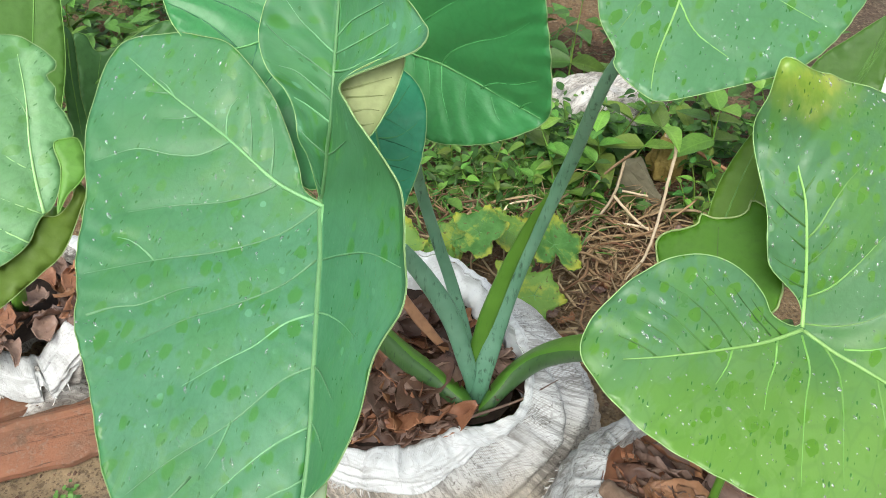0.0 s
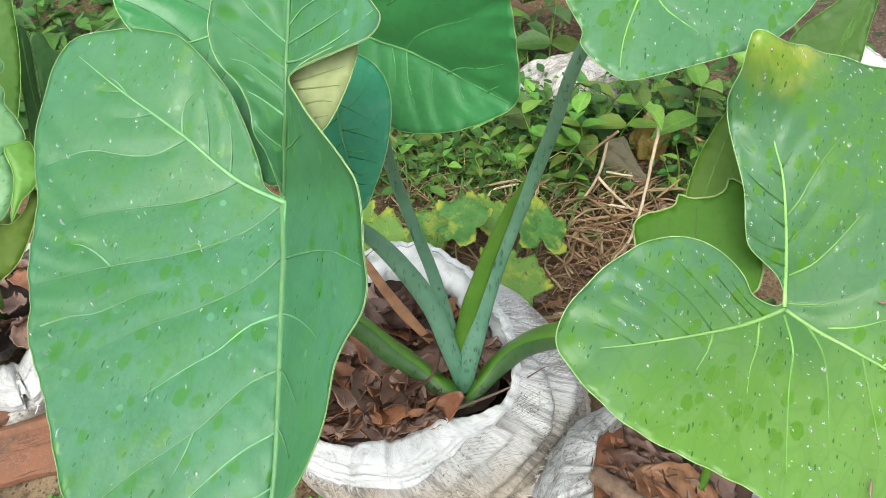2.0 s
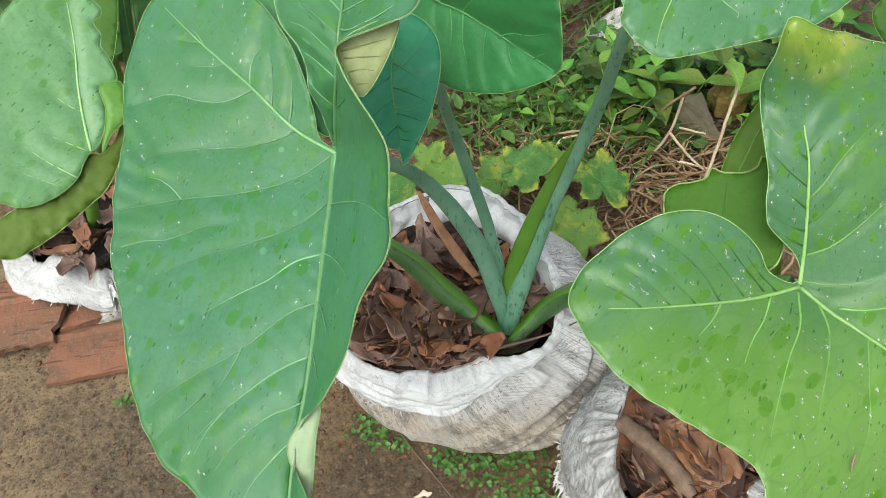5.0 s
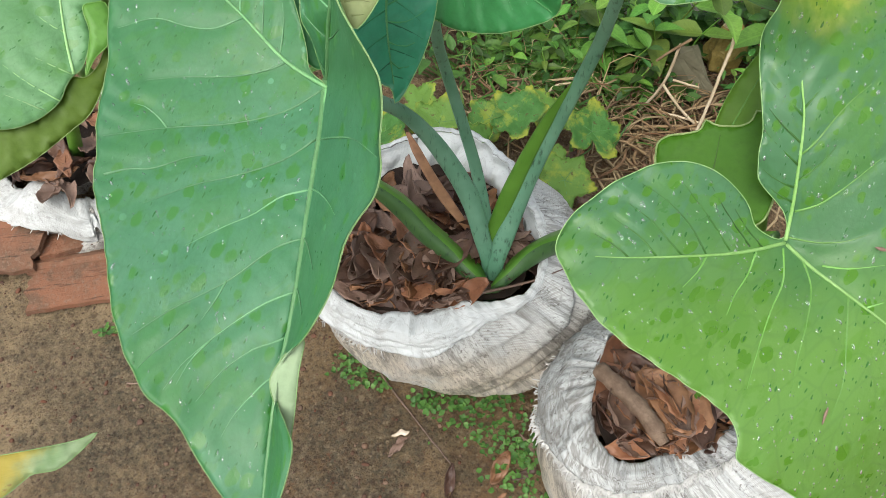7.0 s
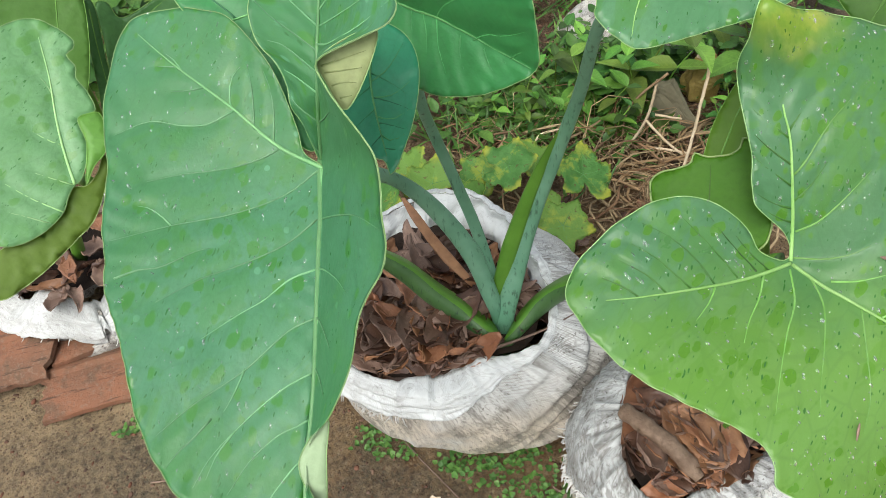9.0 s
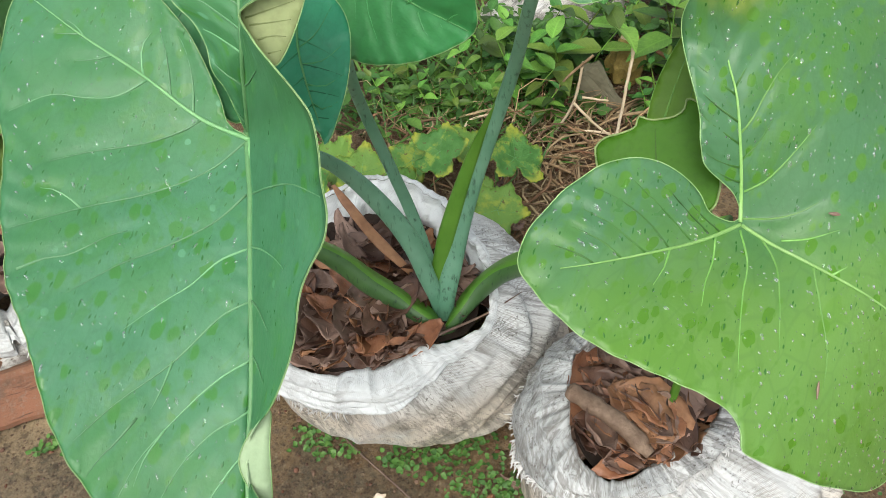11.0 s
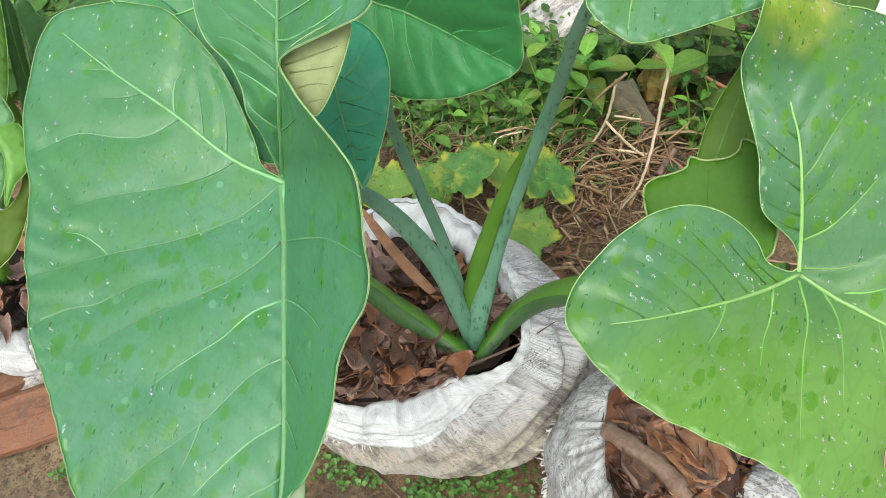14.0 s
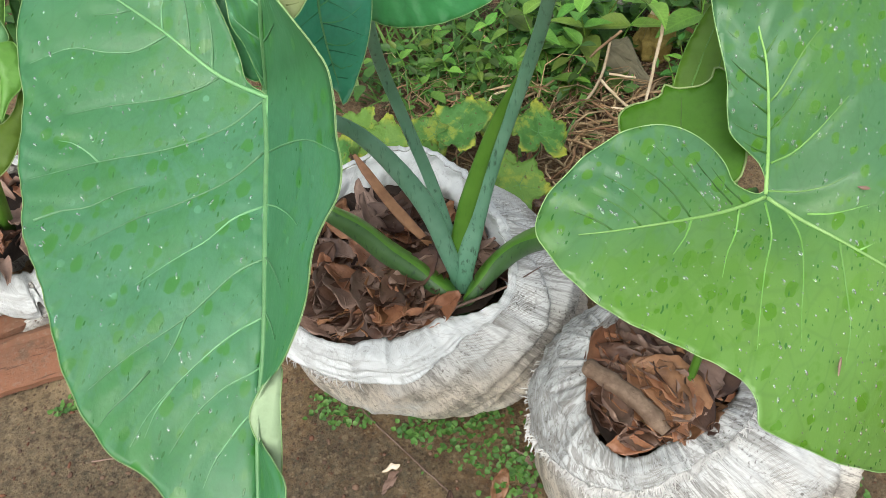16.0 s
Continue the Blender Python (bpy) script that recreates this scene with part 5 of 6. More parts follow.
            puff += wide * (ridged(Vector((s * 2.2 + g * 0.9, g * 0.8, seed + 41))) * 0.0095 + ridged(Vector((s * 5 - g * 1.5, g * 2.0, seed + 43))) * 0.0060 + ridged(Vector((s * 9 + g * 2.2, g * 1.4, seed + 45))) * 0.0036 + ridged(Vector((g * 7 - s * 2, s * 1.5, seed + 47))) * 0.0016 + ridged(Vector((g * 17 + s * 6, s * 3, seed + 49))) * 0.0007 + crumple_at(Vector((g * 1.8 - s * 1.2, s * 2.0, seed + 51))) * 0.0065)
            puff *= min(1.0, 0.05 + s * 5)
            cv.append((q[0] + puff * math.cos(a), q[1] + puff * math.sin(a), q[2] + 0.002 * (1 - s)))
            cuv.append((a * 0.2, 0.5 + s * drop))
    for j in range(rows - 1):
        for k in range(N):
            b = (k + 1) % N
            cf.append(((j + 1) * N + k, (j + 1) * N + b, j * N + b, j * N + k))
    body_c = mesh_object("cuff", cv, cf, [turned], root, "turned-down mouth of the sack", None, cuv)
    sol = body_c.modifiers.new("thickness", "SOLIDIFY")
    sol.thickness = 0.0014
    rng = np.random.RandomState(seed)
    fv, fface = [], []
    for q in range(fray):
        k = int(rng.normal(torn[0], torn[1]) / 360 * N) % N
        a = 2 * math.pi * k / N
        p = np.array(cv[(rows - 1) * N + k])
        outw, side = np.array((math.cos(a), math.sin(a), 0)), np.array((-math.sin(a), math.cos(a), 0))
        ln = rng.uniform(0.005, 0.018)
        q1 = p + outw * ln * rng.uniform(0.1, 0.9) + np.array((0, 0, -ln * rng.uniform(0.1, 1))) + side * ln * rng.uniform(-0.7, 0.7)
        tv, tf = tube_data([p, (p + q1) / 2 + outw * 0.002, q1], [0.0012, 0.0010, 0.0006], 4)
        o = len(fv)
        fv += tv
        fface += [tuple(i + o for i in f) for f in tf]
    fr = mesh_object("fringe", fv, fface, [FIBRE], root, "loose white fibres at the cut edge")
    tagged(fr, kind="stuff")
    n = 40
    sv, sf = [], []
    for j in range(10):
        for k in range(n):
            a = 2 * math.pi * k / n
            r = j / 9 * (around(mr, a) * 0.95)
            x, y = mx + r * math.cos(a), my + r * math.sin(a)
            sv.append((x, y, soil + 0.012 * (j / 9) ** 3 + 0.010 * noise.noise(Vector((x * 25, y * 25, seed)))))
    for j in range(9):
        for k in range(n):
            b = (k + 1) % n
            sf.append((j * n + k, (j + 1) * n + k, (j + 1) * n + b, j * n + b))
    mesh_object("compost", sv, sf, [COMPOST], root, "dark leafy compost")
    return root


def heap(label, centre, rx, ry, h, seed, turn=0):
    """An empty sack fallen together: a low crumpled heap of woven sheet."""
    R, N = 40, 120
    verts, faces, uv = [], [], []
    for j in range(R):
        s = j / (R - 1)
        for k in range(N):
            a = 2 * math.pi * k / N
            ca, sa = math.cos(a), math.sin(a)
            e = 1 + 0.22 * noise.noise(Vector((ca * 1.5, sa * 1.5, seed))) + 0.08 * noise.noise(Vector((ca * 6, sa * 6, seed)))
            x, y = rx * s * e * ca, ry * s * e * sa
            q = Vector((x * 9, y * 13, seed))
            z = h * (1 - s ** 4.0) * (0.72 + 0.45 * noise.noise(q * 0.6)) + h * (0.16 * ridged(Vector((q.x * 0.5, q.y * 1.9, seed))) + 0.07 * ridged(Vector((q.x * 1.1, q.y * 4.2, seed))) + 0.12 * crumple_at(q * 0.9)) * (1 - s ** 6) + 0.004
            verts.append((x, y, max(z, 0.001) if s < 1 else -0.01))
            uv.append((x, y))
    for j in range(R - 1):
        for k in range(N):
            b = (k + 1) % N
            faces.append((j * N + k, (j + 1) * N + k, (j + 1) * N + b, j * N + b))
    ob = mesh_object("sack", verts, faces, [GREYED], None, "", None, uv)
    ob.matrix_world = pose(centre[0], centre[1], 0, 0, 0, turn)
    return tagged(ob, label, "sack")


MAIN_MOUTH = (0.156, 0.146, 0.166, 0.188, 0.186, 0.172, 0.179, 0.194, 0.172, 0.142, 0.134, 0.170)
SIDE_MOUTH = (0.110, 0.120, 0.125, 0.115, 0.107, 0.103, 0.097, 0.115, 0.122, 0.084, 0.076, 0.088)
sack("dirty white woven sack with rolled mouth holding the large taro", (-0.035, 0.725), MAIN_MOUTH,
     (0.258, 0.272, 0.276, 0.274, 0.262, 0.248, 0.234, 0.224, 0.222, 0.220, 0.226, 0.232), (0.0, 0.735), (0.235, 0.215, 0.200, 0.195, 0.207, 0.222, 0.230, 0.222, 0.190, 0.186, 0.200, 0.206), 1, 0.205,
     (0.008, 0.008, 0.008, 0.008, 0.008, 0.02, 0.055, 0.066, 0.062, 0.046, 0.026, 0.010), (0.4, 1.6), 1.0, 90, (228, 8))
sack("dirty white woven sack with frayed mouth full of dry leaves", (0.325, 0.490), SIDE_MOUTH,
     (0.225, 0.23, 0.24, 0.245, 0.25, 0.25, 0.245, 0.235, 0.225, 0.225, 0.225, 0.225), (0.40, 0.47), (0.222, 0.20, 0.17, 0.155, 0.165, 0.205, 0.230, 0.215, 0.17, 0.15, 0.16, 0.195), 2, 0.213,
     (0.015, 0.015, 0.02, 0.05, 0.075, 0.085, 0.085, 0.055, 0.030, 0.022, 0.020, 0.016), (0.9, 0.6), 0.65, 820, (246, 36), (SACK, GREYED, GREYED))
heap("slumped white woven sack half hidden among the weeds", (0.42, 1.78), 0.21, 0.14, 0.11, 3, 8)
sack("crumpled white woven sack with dry leaves beside the clay tiles", (-0.80, 0.95), (0.14, 0.13, 0.12, 0.12, 0.13, 0.14, 0.13, 0.14, 0.13, 0.12, 0.13, 0.14), (0.10, 0.13, 0.15, 0.12, 0.14, 0.11, 0.09, 0.12, 0.09, 0.13, 0.08, 0.12),
     (-0.80, 0.95), (0.18, 0.17, 0.16, 0.16, 0.16, 0.17, 0.18, 0.17, 0.16, 0.16, 0.17, 0.18), 4, 0.10, (0.03, 0.05, 0.03, 0.03, 0.04, 0.05, 0.04, 0.03, 0.05, 0.06, 0.05, 0.04), (0.3, 0.5), 1.2, 12, (280, 40), (GREYED, GREYED, CUFF))
heap("crumpled white woven sheet beside the clay tiles", (-0.72, 0.80), 0.09, 0.05, 0.05, 6, 20)
sack("clean white woven sack standing open beside the bare path", (0.97, 1.25), (0.20, 0.20, 0.20, 0.20, 0.20, 0.20, 0.20, 0.20, 0.20, 0.20, 0.20, 0.20), (0.26, 0.25, 0.27, 0.31, 0.37, 0.40, 0.38, 0.34, 0.32, 0.30, 0.28, 0.27),
     (0.97, 1.25), (0.21, 0.21, 0.20, 0.20, 0.20, 0.21, 0.21, 0.21, 0.20, 0.20, 0.21, 0.21), 7, 0.16, (0.02, 0.02, 0.02, 0.02, 0.02, 0.02, 0.02, 0.02, 0.02, 0.02, 0.02, 0.02), (0.3, 0.5), 0.2, 20, (280, 40), (CUFF, LINING, CUFF))


# ---- dry leaves ----
def dry_leaf_mesh(seed, ln, wd, flat=1.0):
    rng = np.random.RandomState(seed)
    curl, bend, tw = 0.25 + flat * rng.uniform(0.05, 1.35), flat * rng.uniform(-0.7, 1.1), flat * rng.uniform(-0.8, 0.8)
    R, C = 13, 7
    verts, faces = [], []
    for side in (0, 1):
        for i in range(R):
            s = i / (R - 1)
            w = wd * (math.sin(math.pi * min(1, s * 0.93 + 0.035)) ** 0.75) * (1 + 0.1 * rng.uniform(-1, 1) * (side == 0))
            for k in range(C):
                c = (k / (C - 1) - 0.5) * 2
                a = c * curl + tw * (s - 0.5) * 2
                x = ln * (s - 0.5)
                y = w * 0.5 * math.sin(a) / max(curl, 0.3)
                z = w * 0.5 * (1 - math.cos(c * curl)) / max(curl, 0.3) + bend * ln * (s - 0.5) ** 2 + 0.003 * math.sin(s * 17 + c * 3 + seed) + 0.0022 * math.sin(s * 31 - c * 5 + seed * 2) * abs(c)
                verts.append((x, y, z + (0.0007 if side == 0 else 0.0)))
    n = R * C
    for i in range(R - 1):
        for k in range(C - 1):
            q = i * C + k
            faces.append((q, q + C, q + C + 1, q + 1))
            faces.append((q + n, q + n + 1, q + n + C + 1, q + n + C))
    ring = [k for k in range(C)] + [i * C + C - 1 for i in range(1, R)] + [(R - 1) * C + k for k in range(C - 2, -1, -1)] + [i * C for i in range(R - 2, 0, -1)]
    for a, b in zip(ring, ring[1:] + ring[:1]):
        faces.append((a, b, b + n, a + n))
    rib = [((i / 20 - 0.5) * ln, 0, bend * ln * (i / 20 - 0.5) ** 2 + 0.0012) for i in range(21)]
    tv, tf = tube_data(rib, 0.0009, 5)
    o = len(verts)
    verts += [tuple(v) for v in tv]
    faces += [tuple(i + o for i in f) for f in tf]
    me = bpy.data.meshes.new("dry_leaf")
    me.from_pydata(verts, [], faces)
    me.polygons.foreach_set("use_smooth", [True] * len(me.polygons))
    return me


def dry_pile(centre, rx, ry, z, count, ln, wd, seed, group, where, layers=0.03, keep=None, tilt=24, mouth=None, lie=None, flat=1.0):
    rng = np.random.RandomState(seed)
    kinds = []
    for i in range(6):
        me = dry_leaf_mesh(seed * 10 + i, ln * rng.uniform(0.75, 1.2), wd * rng.uniform(0.7, 1.25), flat)
        me.materials.append(DRY[(0, 1, 3, 2, 1, 2)[i]])
        kinds.append(me)
    names = ("reddish brown", "dark brown", "orange brown", "greyish brown", "dark brown", "greyish brown")
    for i in range(count):
        k = rng.randint(6)
        r, a = rng.rand() ** 0.5, rng.rand() * 2 * math.pi
        x, y = centre[0] + rx * r * math.cos(a), centre[1] + ry * r * math.sin(a)
        lift = layers * rng.rand()
        turn = rng.uniform(0, 360) if lie is None else rng.normal(lie[0], lie[1])
        m = pose(x, y, z + 0.004 + lift, rng.uniform(-tilt, tilt) * 1.5, rng.uniform(-tilt, tilt), turn)
        if mouth:
            for q in range(12):
                ends = [m @ Vector((e * ln * 0.46, 0, 0)) - Vector((mouth[0], mouth[1], 0)) for e in (-1, 1)]
                if all(math.hypot(e.x, e.y) < around(mouth[2], math.atan2(e.y, e.x)) + 0.004 for e in ends):
                    break
                x, y = x + (mouth[0] - x) * 0.16, y + (mouth[1] - y) * 0.16
                m.translation = (x, y, m.translation.z)
        if keep and math.hypot(x - keep[0], y - keep[1]) < keep[2]:
            continue
        ob = new("dry_leaf", kinds[k])
        ob.matrix_world = m
        tagged(ob, names[k] + " curled dry leaf lying in " + where, "dry leaf", group)


IN_MAIN, IN_SIDE = (-0.035, 0.725, MAIN_MOUTH), (0.325, 0.490, SIDE_MOUTH)
dry_pile((-0.035, 0.700), 0.170, 0.160, 0.200, 105, 0.120, 0.050, 31, "dry leaves in the planting sack", "the taro's sack", 0.030, (0.062, 0.655, 0.040), 30, IN_MAIN)
dry_pile((-0.065, 0.640), 0.125, 0.060, 0.208, 44, 0.100, 0.048, 36, "dry leaves in the planting sack", "the taro's sack", 0.032, (0.062, 0.648, 0.050), 30, IN_MAIN)
dry_pile((0.318, 0.482), 0.100, 0.100, 0.208, 46, 0.130, 0.066, 32, "dry leaves in the side sack", "the frayed sack", 0.030, None, 13, IN_SIDE, (-58, 24))
dry_pile((0.300, 0.445), 0.080, 0.045, 0.210, 26, 0.090, 0.050, 37, "dry leaves in the side sack", "the frayed sack", 0.020, None, 22, IN_SIDE)
dry_pile((0.340, 0.462), 0.050, 0.045, 0.236, 9, 0.135, 0.080, 41, "dry leaves in the side sack", "the frayed sack", 0.012, None, 7, IN_SIDE, (-62, 18), 0.3)
dry_pile((-0.080, 0.655), 0.085, 0.060, 0.232, 12, 0.125, 0.060, 42, "dry leaves in the planting sack", "the taro's sack", 0.018, (0.062, 0.648, 0.070), 22, IN_MAIN, (-80, 35), 0.6)
dry_pile((-0.79, 0.91), 0.16, 0.12, 0.120, 48, 0.09, 0.042, 33, "dry leaves in the crumpled sack", "the crumpled sack", 0.03)
dry_pile((0.22, 1.02), 0.25, 0.12, 0.006, 22, 0.05, 0.02, 34, "dry leaves on the soil", "the weeds", 0.012)
dry_pile((0.10, 0.44), 0.22, 0.10, 0.004, 9, 0.055, 0.022, 35, "dry leaves on the soil", "the bare soil", 0.003)

tan = dry_leaf_mesh(77, 0.062, 0.030, 0.4)
tan.materials.append(DRY[3])
fallen = new("dry_leaf", tan)
fallen.matrix_world = pose(0.110, 0.433, 0.012, 4, -6, 66)
tagged(fallen, "tan pointed dry leaf lying beside the creeping weed", "dry leaf", "dry leaves on the soil")

strip_pts = spline(np.array([(-0.100, 0.850, 0.335), (-0.075, 0.815, 0.320), (-0.041, 0.783, 0.285), (0.000, 0.752, 0.250), (0.032, 0.733, 0.222)]), 26)
vv, ff = tube_data(strip_pts, np.interp(np.linspace(0, 1, 26), [0, 0.15, 0.6, 1], [0.003, 0.0075, 0.0095, 0.004]), 10, 0.35, (0.4, -0.6, 0.7), 0.6)
tagged(mesh_object("withered_stalk", vv, ff, [DRY[3]]), "withered orange-brown leaf stalk leaning in the sack", "dry stalk")
root_pts = spline(np.array([(0.228, 0.505, 0.252), (0.255, 0.476, 0.260), (0.288, 0.444, 0.258), (0.317, 0.407, 0.248)]), 20)
vv, ff = tube_data(root_pts, [0.0125 + 0.0018 * math.sin(i * 1.9) * math.sin(i * 0.7) - 0.004 * (i > 17) for i in range(20)], 12)
tagged(mesh_object("dead_branch", vv, ff, [plain_material("rotting_stem", (0.13, 0.085, 0.055, 1), (0.20, 0.14, 0.095, 1), 60, 0.7, 0.9, fine=220)]), "greyish brown rotting stem piece on the dry leaves", "dead stem")
tw = spline(np.array([(-0.01, 0.60, 0.235), (0.06, 0.628, 0.232), (0.13, 0.655, 0.238), (0.185, 0.690, 0.238)]), 20)
vv, ff = tube_data(tw, np.linspace(0.004, 0.0008, 20), 6)
tagged(mesh_object("dry_twig", vv, ff, [DRY[2]]), "thin grey dry twig across the sack mouth", "twig")


# ---- clay tiles, stone ----
def tile_shard(label, m, ln, wd, bow, seed, cut):
    R, C = 24, 14
    verts, faces = [], []
    for side in (0, 1):
        for i in range(R):
            for k in range(C):
                s, c = i / (R - 1), k / (C - 1) - 0.5
                x = ln * (s - 0.5) + 0.022 * noise.noise(Vector((c * 7, seed, 0))) * (1 if i in (0, R - 1) else 0) + cut * c * (s > 0.5) * (s - 0.5)
                y = wd * c + 0.012 * noise.noise(Vector((s * 9, seed, 3))) * (1 if k in (0, C - 1) else 0)
                z = bow * (1 - (2 * c) ** 2) + 0.010 * math.exp(-((c - 0.30) / 0.07) ** 2) - 0.003 * math.exp(-((c - 0.16) / 0.04) ** 2) + 0.0015 * noise.noise(Vector((s * 12, c * 9, seed)))
                verts.append((x, y, z + (0.012 if side == 0 else 0)))
    n = R * C
    for i in range(R - 1):
        for k in range(C - 1):
            q = i * C + k
            faces.append((q, q + C, q + C + 1, q + 1))
            faces.append((q + n, q + n + 1, q + n + C + 1, q + n + C))
    ring = [k for k in range(C)] + [i * C + C - 1 for i in range(1, R)] + [(R - 1) * C + k for k in range(C - 2, -1, -1)] + [i * C for i in range(R - 2, 0, -1)]
    for a, b in zip(ring, ring[1:] + ring[:1]):
        faces.append((a, b, b + n, a + n))
    ob = mesh_object("roof_tile", verts, faces, [CLAY], smooth=False)
    ob.matrix_world = m
    tagged(ob, label, "roof tile", "broken roof tiles")


tile_shard("broken red clay roof tile lying on the soil", pose(-0.60, 0.735, 0.008, 0, 0, 19), 0.42, 0.125, 0.012, 1, 0.05)
tile_shard("chipped brown-red clay roof tile resting on another", pose(-0.915, 0.725, 0.026, 3, -4, 14), 0.26, 0.13, 0.022, 2, 0.09)
tile_shard("narrow red clay tile edge beside the crumpled sack", pose(-0.86, 0.80, 0.03, 5, 0, 8), 0.24, 0.06, 0.010, 3, 0.02)


tile_shard("dark weathered clay tile piece under the others", pose(-0.74, 0.79, 0.020, -6, 3, 30), 0.16, 0.08, 0.008, 5, 0.06)


def rock(name, label, at, size, seed, mat, category="stone"):
    bm = bmesh.new()
    bmesh.ops.create_icosphere(bm, subdivisions=4, radius=1)
    for v in bm.verts:
        d = v.co.copy()
        k = 1 + 0.35 * noise.noise(d * 1.1 + Vector((seed, 0, 0))) + 0.12 * noise.noise(d * 3 + Vector((seed, 2, 0)))
        q = [round(c * 1.6) / 1.6 * 0.35 + c * 0.65 for c in d]
        v.co = Vector((q[0] * size[0], q[1] * size[1], q[2] * size[2])) * k
    me = bpy.data.meshes.new(name)
    bm.to_mesh(me)
    bm.free()
    me.materials.append(mat)
    ob = new(name, me)
    ob.location = at
    return tagged(ob, label, category)


def wedge_stone():
    """A split slab leaning on its broad foot, with a rough broken face."""
    bm = bmesh.new()
    for p in ((-0.055, -0.030, -0.02), (0.068, -0.034, -0.02), (0.060, 0.035, -0.02), (-0.050, 0.040, -0.02), (-0.034, -0.016, 0.100), (-0.006, -0.012, 0.108), (0.004, 0.026, 0.100), (-0.030, 0.024, 0.092), (0.062, -0.028, 0.026)):
        bm.verts.new(p)
    bmesh.ops.convex_hull(bm, input=bm.verts)
    bmesh.ops.triangulate(bm, faces=bm.faces[:])
    bmesh.ops.subdivide_edges(bm, edges=bm.edges[:], cuts=7, use_grid_fill=True)
    for v in bm.verts:
        v.co += Vector([0.005 * noise.noise(v.co * 38 + Vector((k * 9, 0, 0))) + 0.002 * noise.noise(v.co * 110 + Vector((0, k * 9, 0))) for k in range(3)])
    me = bpy.data.meshes.new("stone")
    bm.to_mesh(me)
    bm.free()
    me.materials.append(STONE)
    ob = new("stone", me)
    ob.matrix_world = pose(0.462, 1.425, 0.0, 0, 0, -8)
    tagged(ob, "angular grey-brown stone among dry stalks", "stone")


wedge_stone()
rock("brick_piece", "dull red broken brick piece behind the sack", (0.20, 0.93, 0.015), (0.06, 0.035, 0.03), 5, CLAY, "brick")


def pebbles():
    rng = np.random.RandomState(5)
    verts, faces = [], []
    for i in range(9000):
        x, y = -0.95 + 1.5 * rng.rand() ** 1.5, rng.uniform(0.2, 1.0)
        if i > 5300:
            x, y = rng.uniform(-0.4, 0.9), rng.uniform(0.9, 1.9)
        r = 0.0008 + 0.0050 * rng.rand() ** 9
        o = len(verts)
        z = rise(x, y)
        sc = rng.uniform(0.5, 1.5, 3) * np.array((1, 1, 0.7))
        for ring, (rr, hh) in enumerate(((0.8, -0.2), (1.0, 0.25), (0.6, 0.7))):
            for k in range(6):
                a = 2 * math.pi * k / 6 + ring * 0.4
                verts.append((x + r * rr * sc[0] * math.cos(a), y + r * rr * sc[1] * math.sin(a), z + r * hh * sc[2]))
        verts.append((x, y, z + r * 0.85 * sc[2]))
        for ring in (0, 1):
            for k in range(6):
                b = (k + 1) % 6
                faces.append((o + ring * 6 + k, o + ring * 6 + b, o + ring * 6 + 6 + b, o + ring * 6 + 6 + k))
        for k in range(6):
            faces.append((o + 12 + k, o + 12 + (k + 1) % 6, o + 18))
    tagged(mesh_object("pebbles", verts, faces, [PEBBLE]), "small brown pebbles and soil crumbs on the ground", "pebbles", kind="stuff")


pebbles()


# ---- small growth ----
def leaf_card(ln, wd, fold=0.25, droop=0.3, R=7, shape=0.8):
    """A small pointed leaf, folded along its rib, with a bending tip; its base is at the origin and it runs along x."""
    verts, faces = [], []
    for i in range(R):
        s = i / (R - 1)
        w = wd * 0.5 * math.sin(math.pi * (0.04 + 0.955 * s ** shape)) ** 0.9
        z = -droop * ln * s * s
        verts += [(ln * s, -w, z + fold * w), (ln * s, -w * 0.5, z + fold * w * 0.35), (ln * s, 0, z), (ln * s, w * 0.5, z + fold * w * 0.35), (ln * s, w, z + fold * w)]
    for i in range(R - 1):
        for k in range(4):
            q = i * 5 + k
            faces.append((q, q + 5, q + 6, q + 1))
    return verts, faces


def leaf_meshes(count, seed, wd=0.55):
    rng = np.random.RandomState(seed)
    out = []
    for i in range(count):
        v, f = leaf_card(1.0, wd * rng.uniform(0.8, 1.2), rng.uniform(0.15, 0.45), rng.uniform(0.05, 0.5), shape=rng.uniform(0.6, 0.85))
        me = bpy.data.meshes.new("leaf")
        me.from_pydata(v, [], f)
        me.polygons.foreach_set("use_smooth", [True] * len(me.polygons))
        me.materials.append(WEED[i % 3])
        out.append(me)
    return out


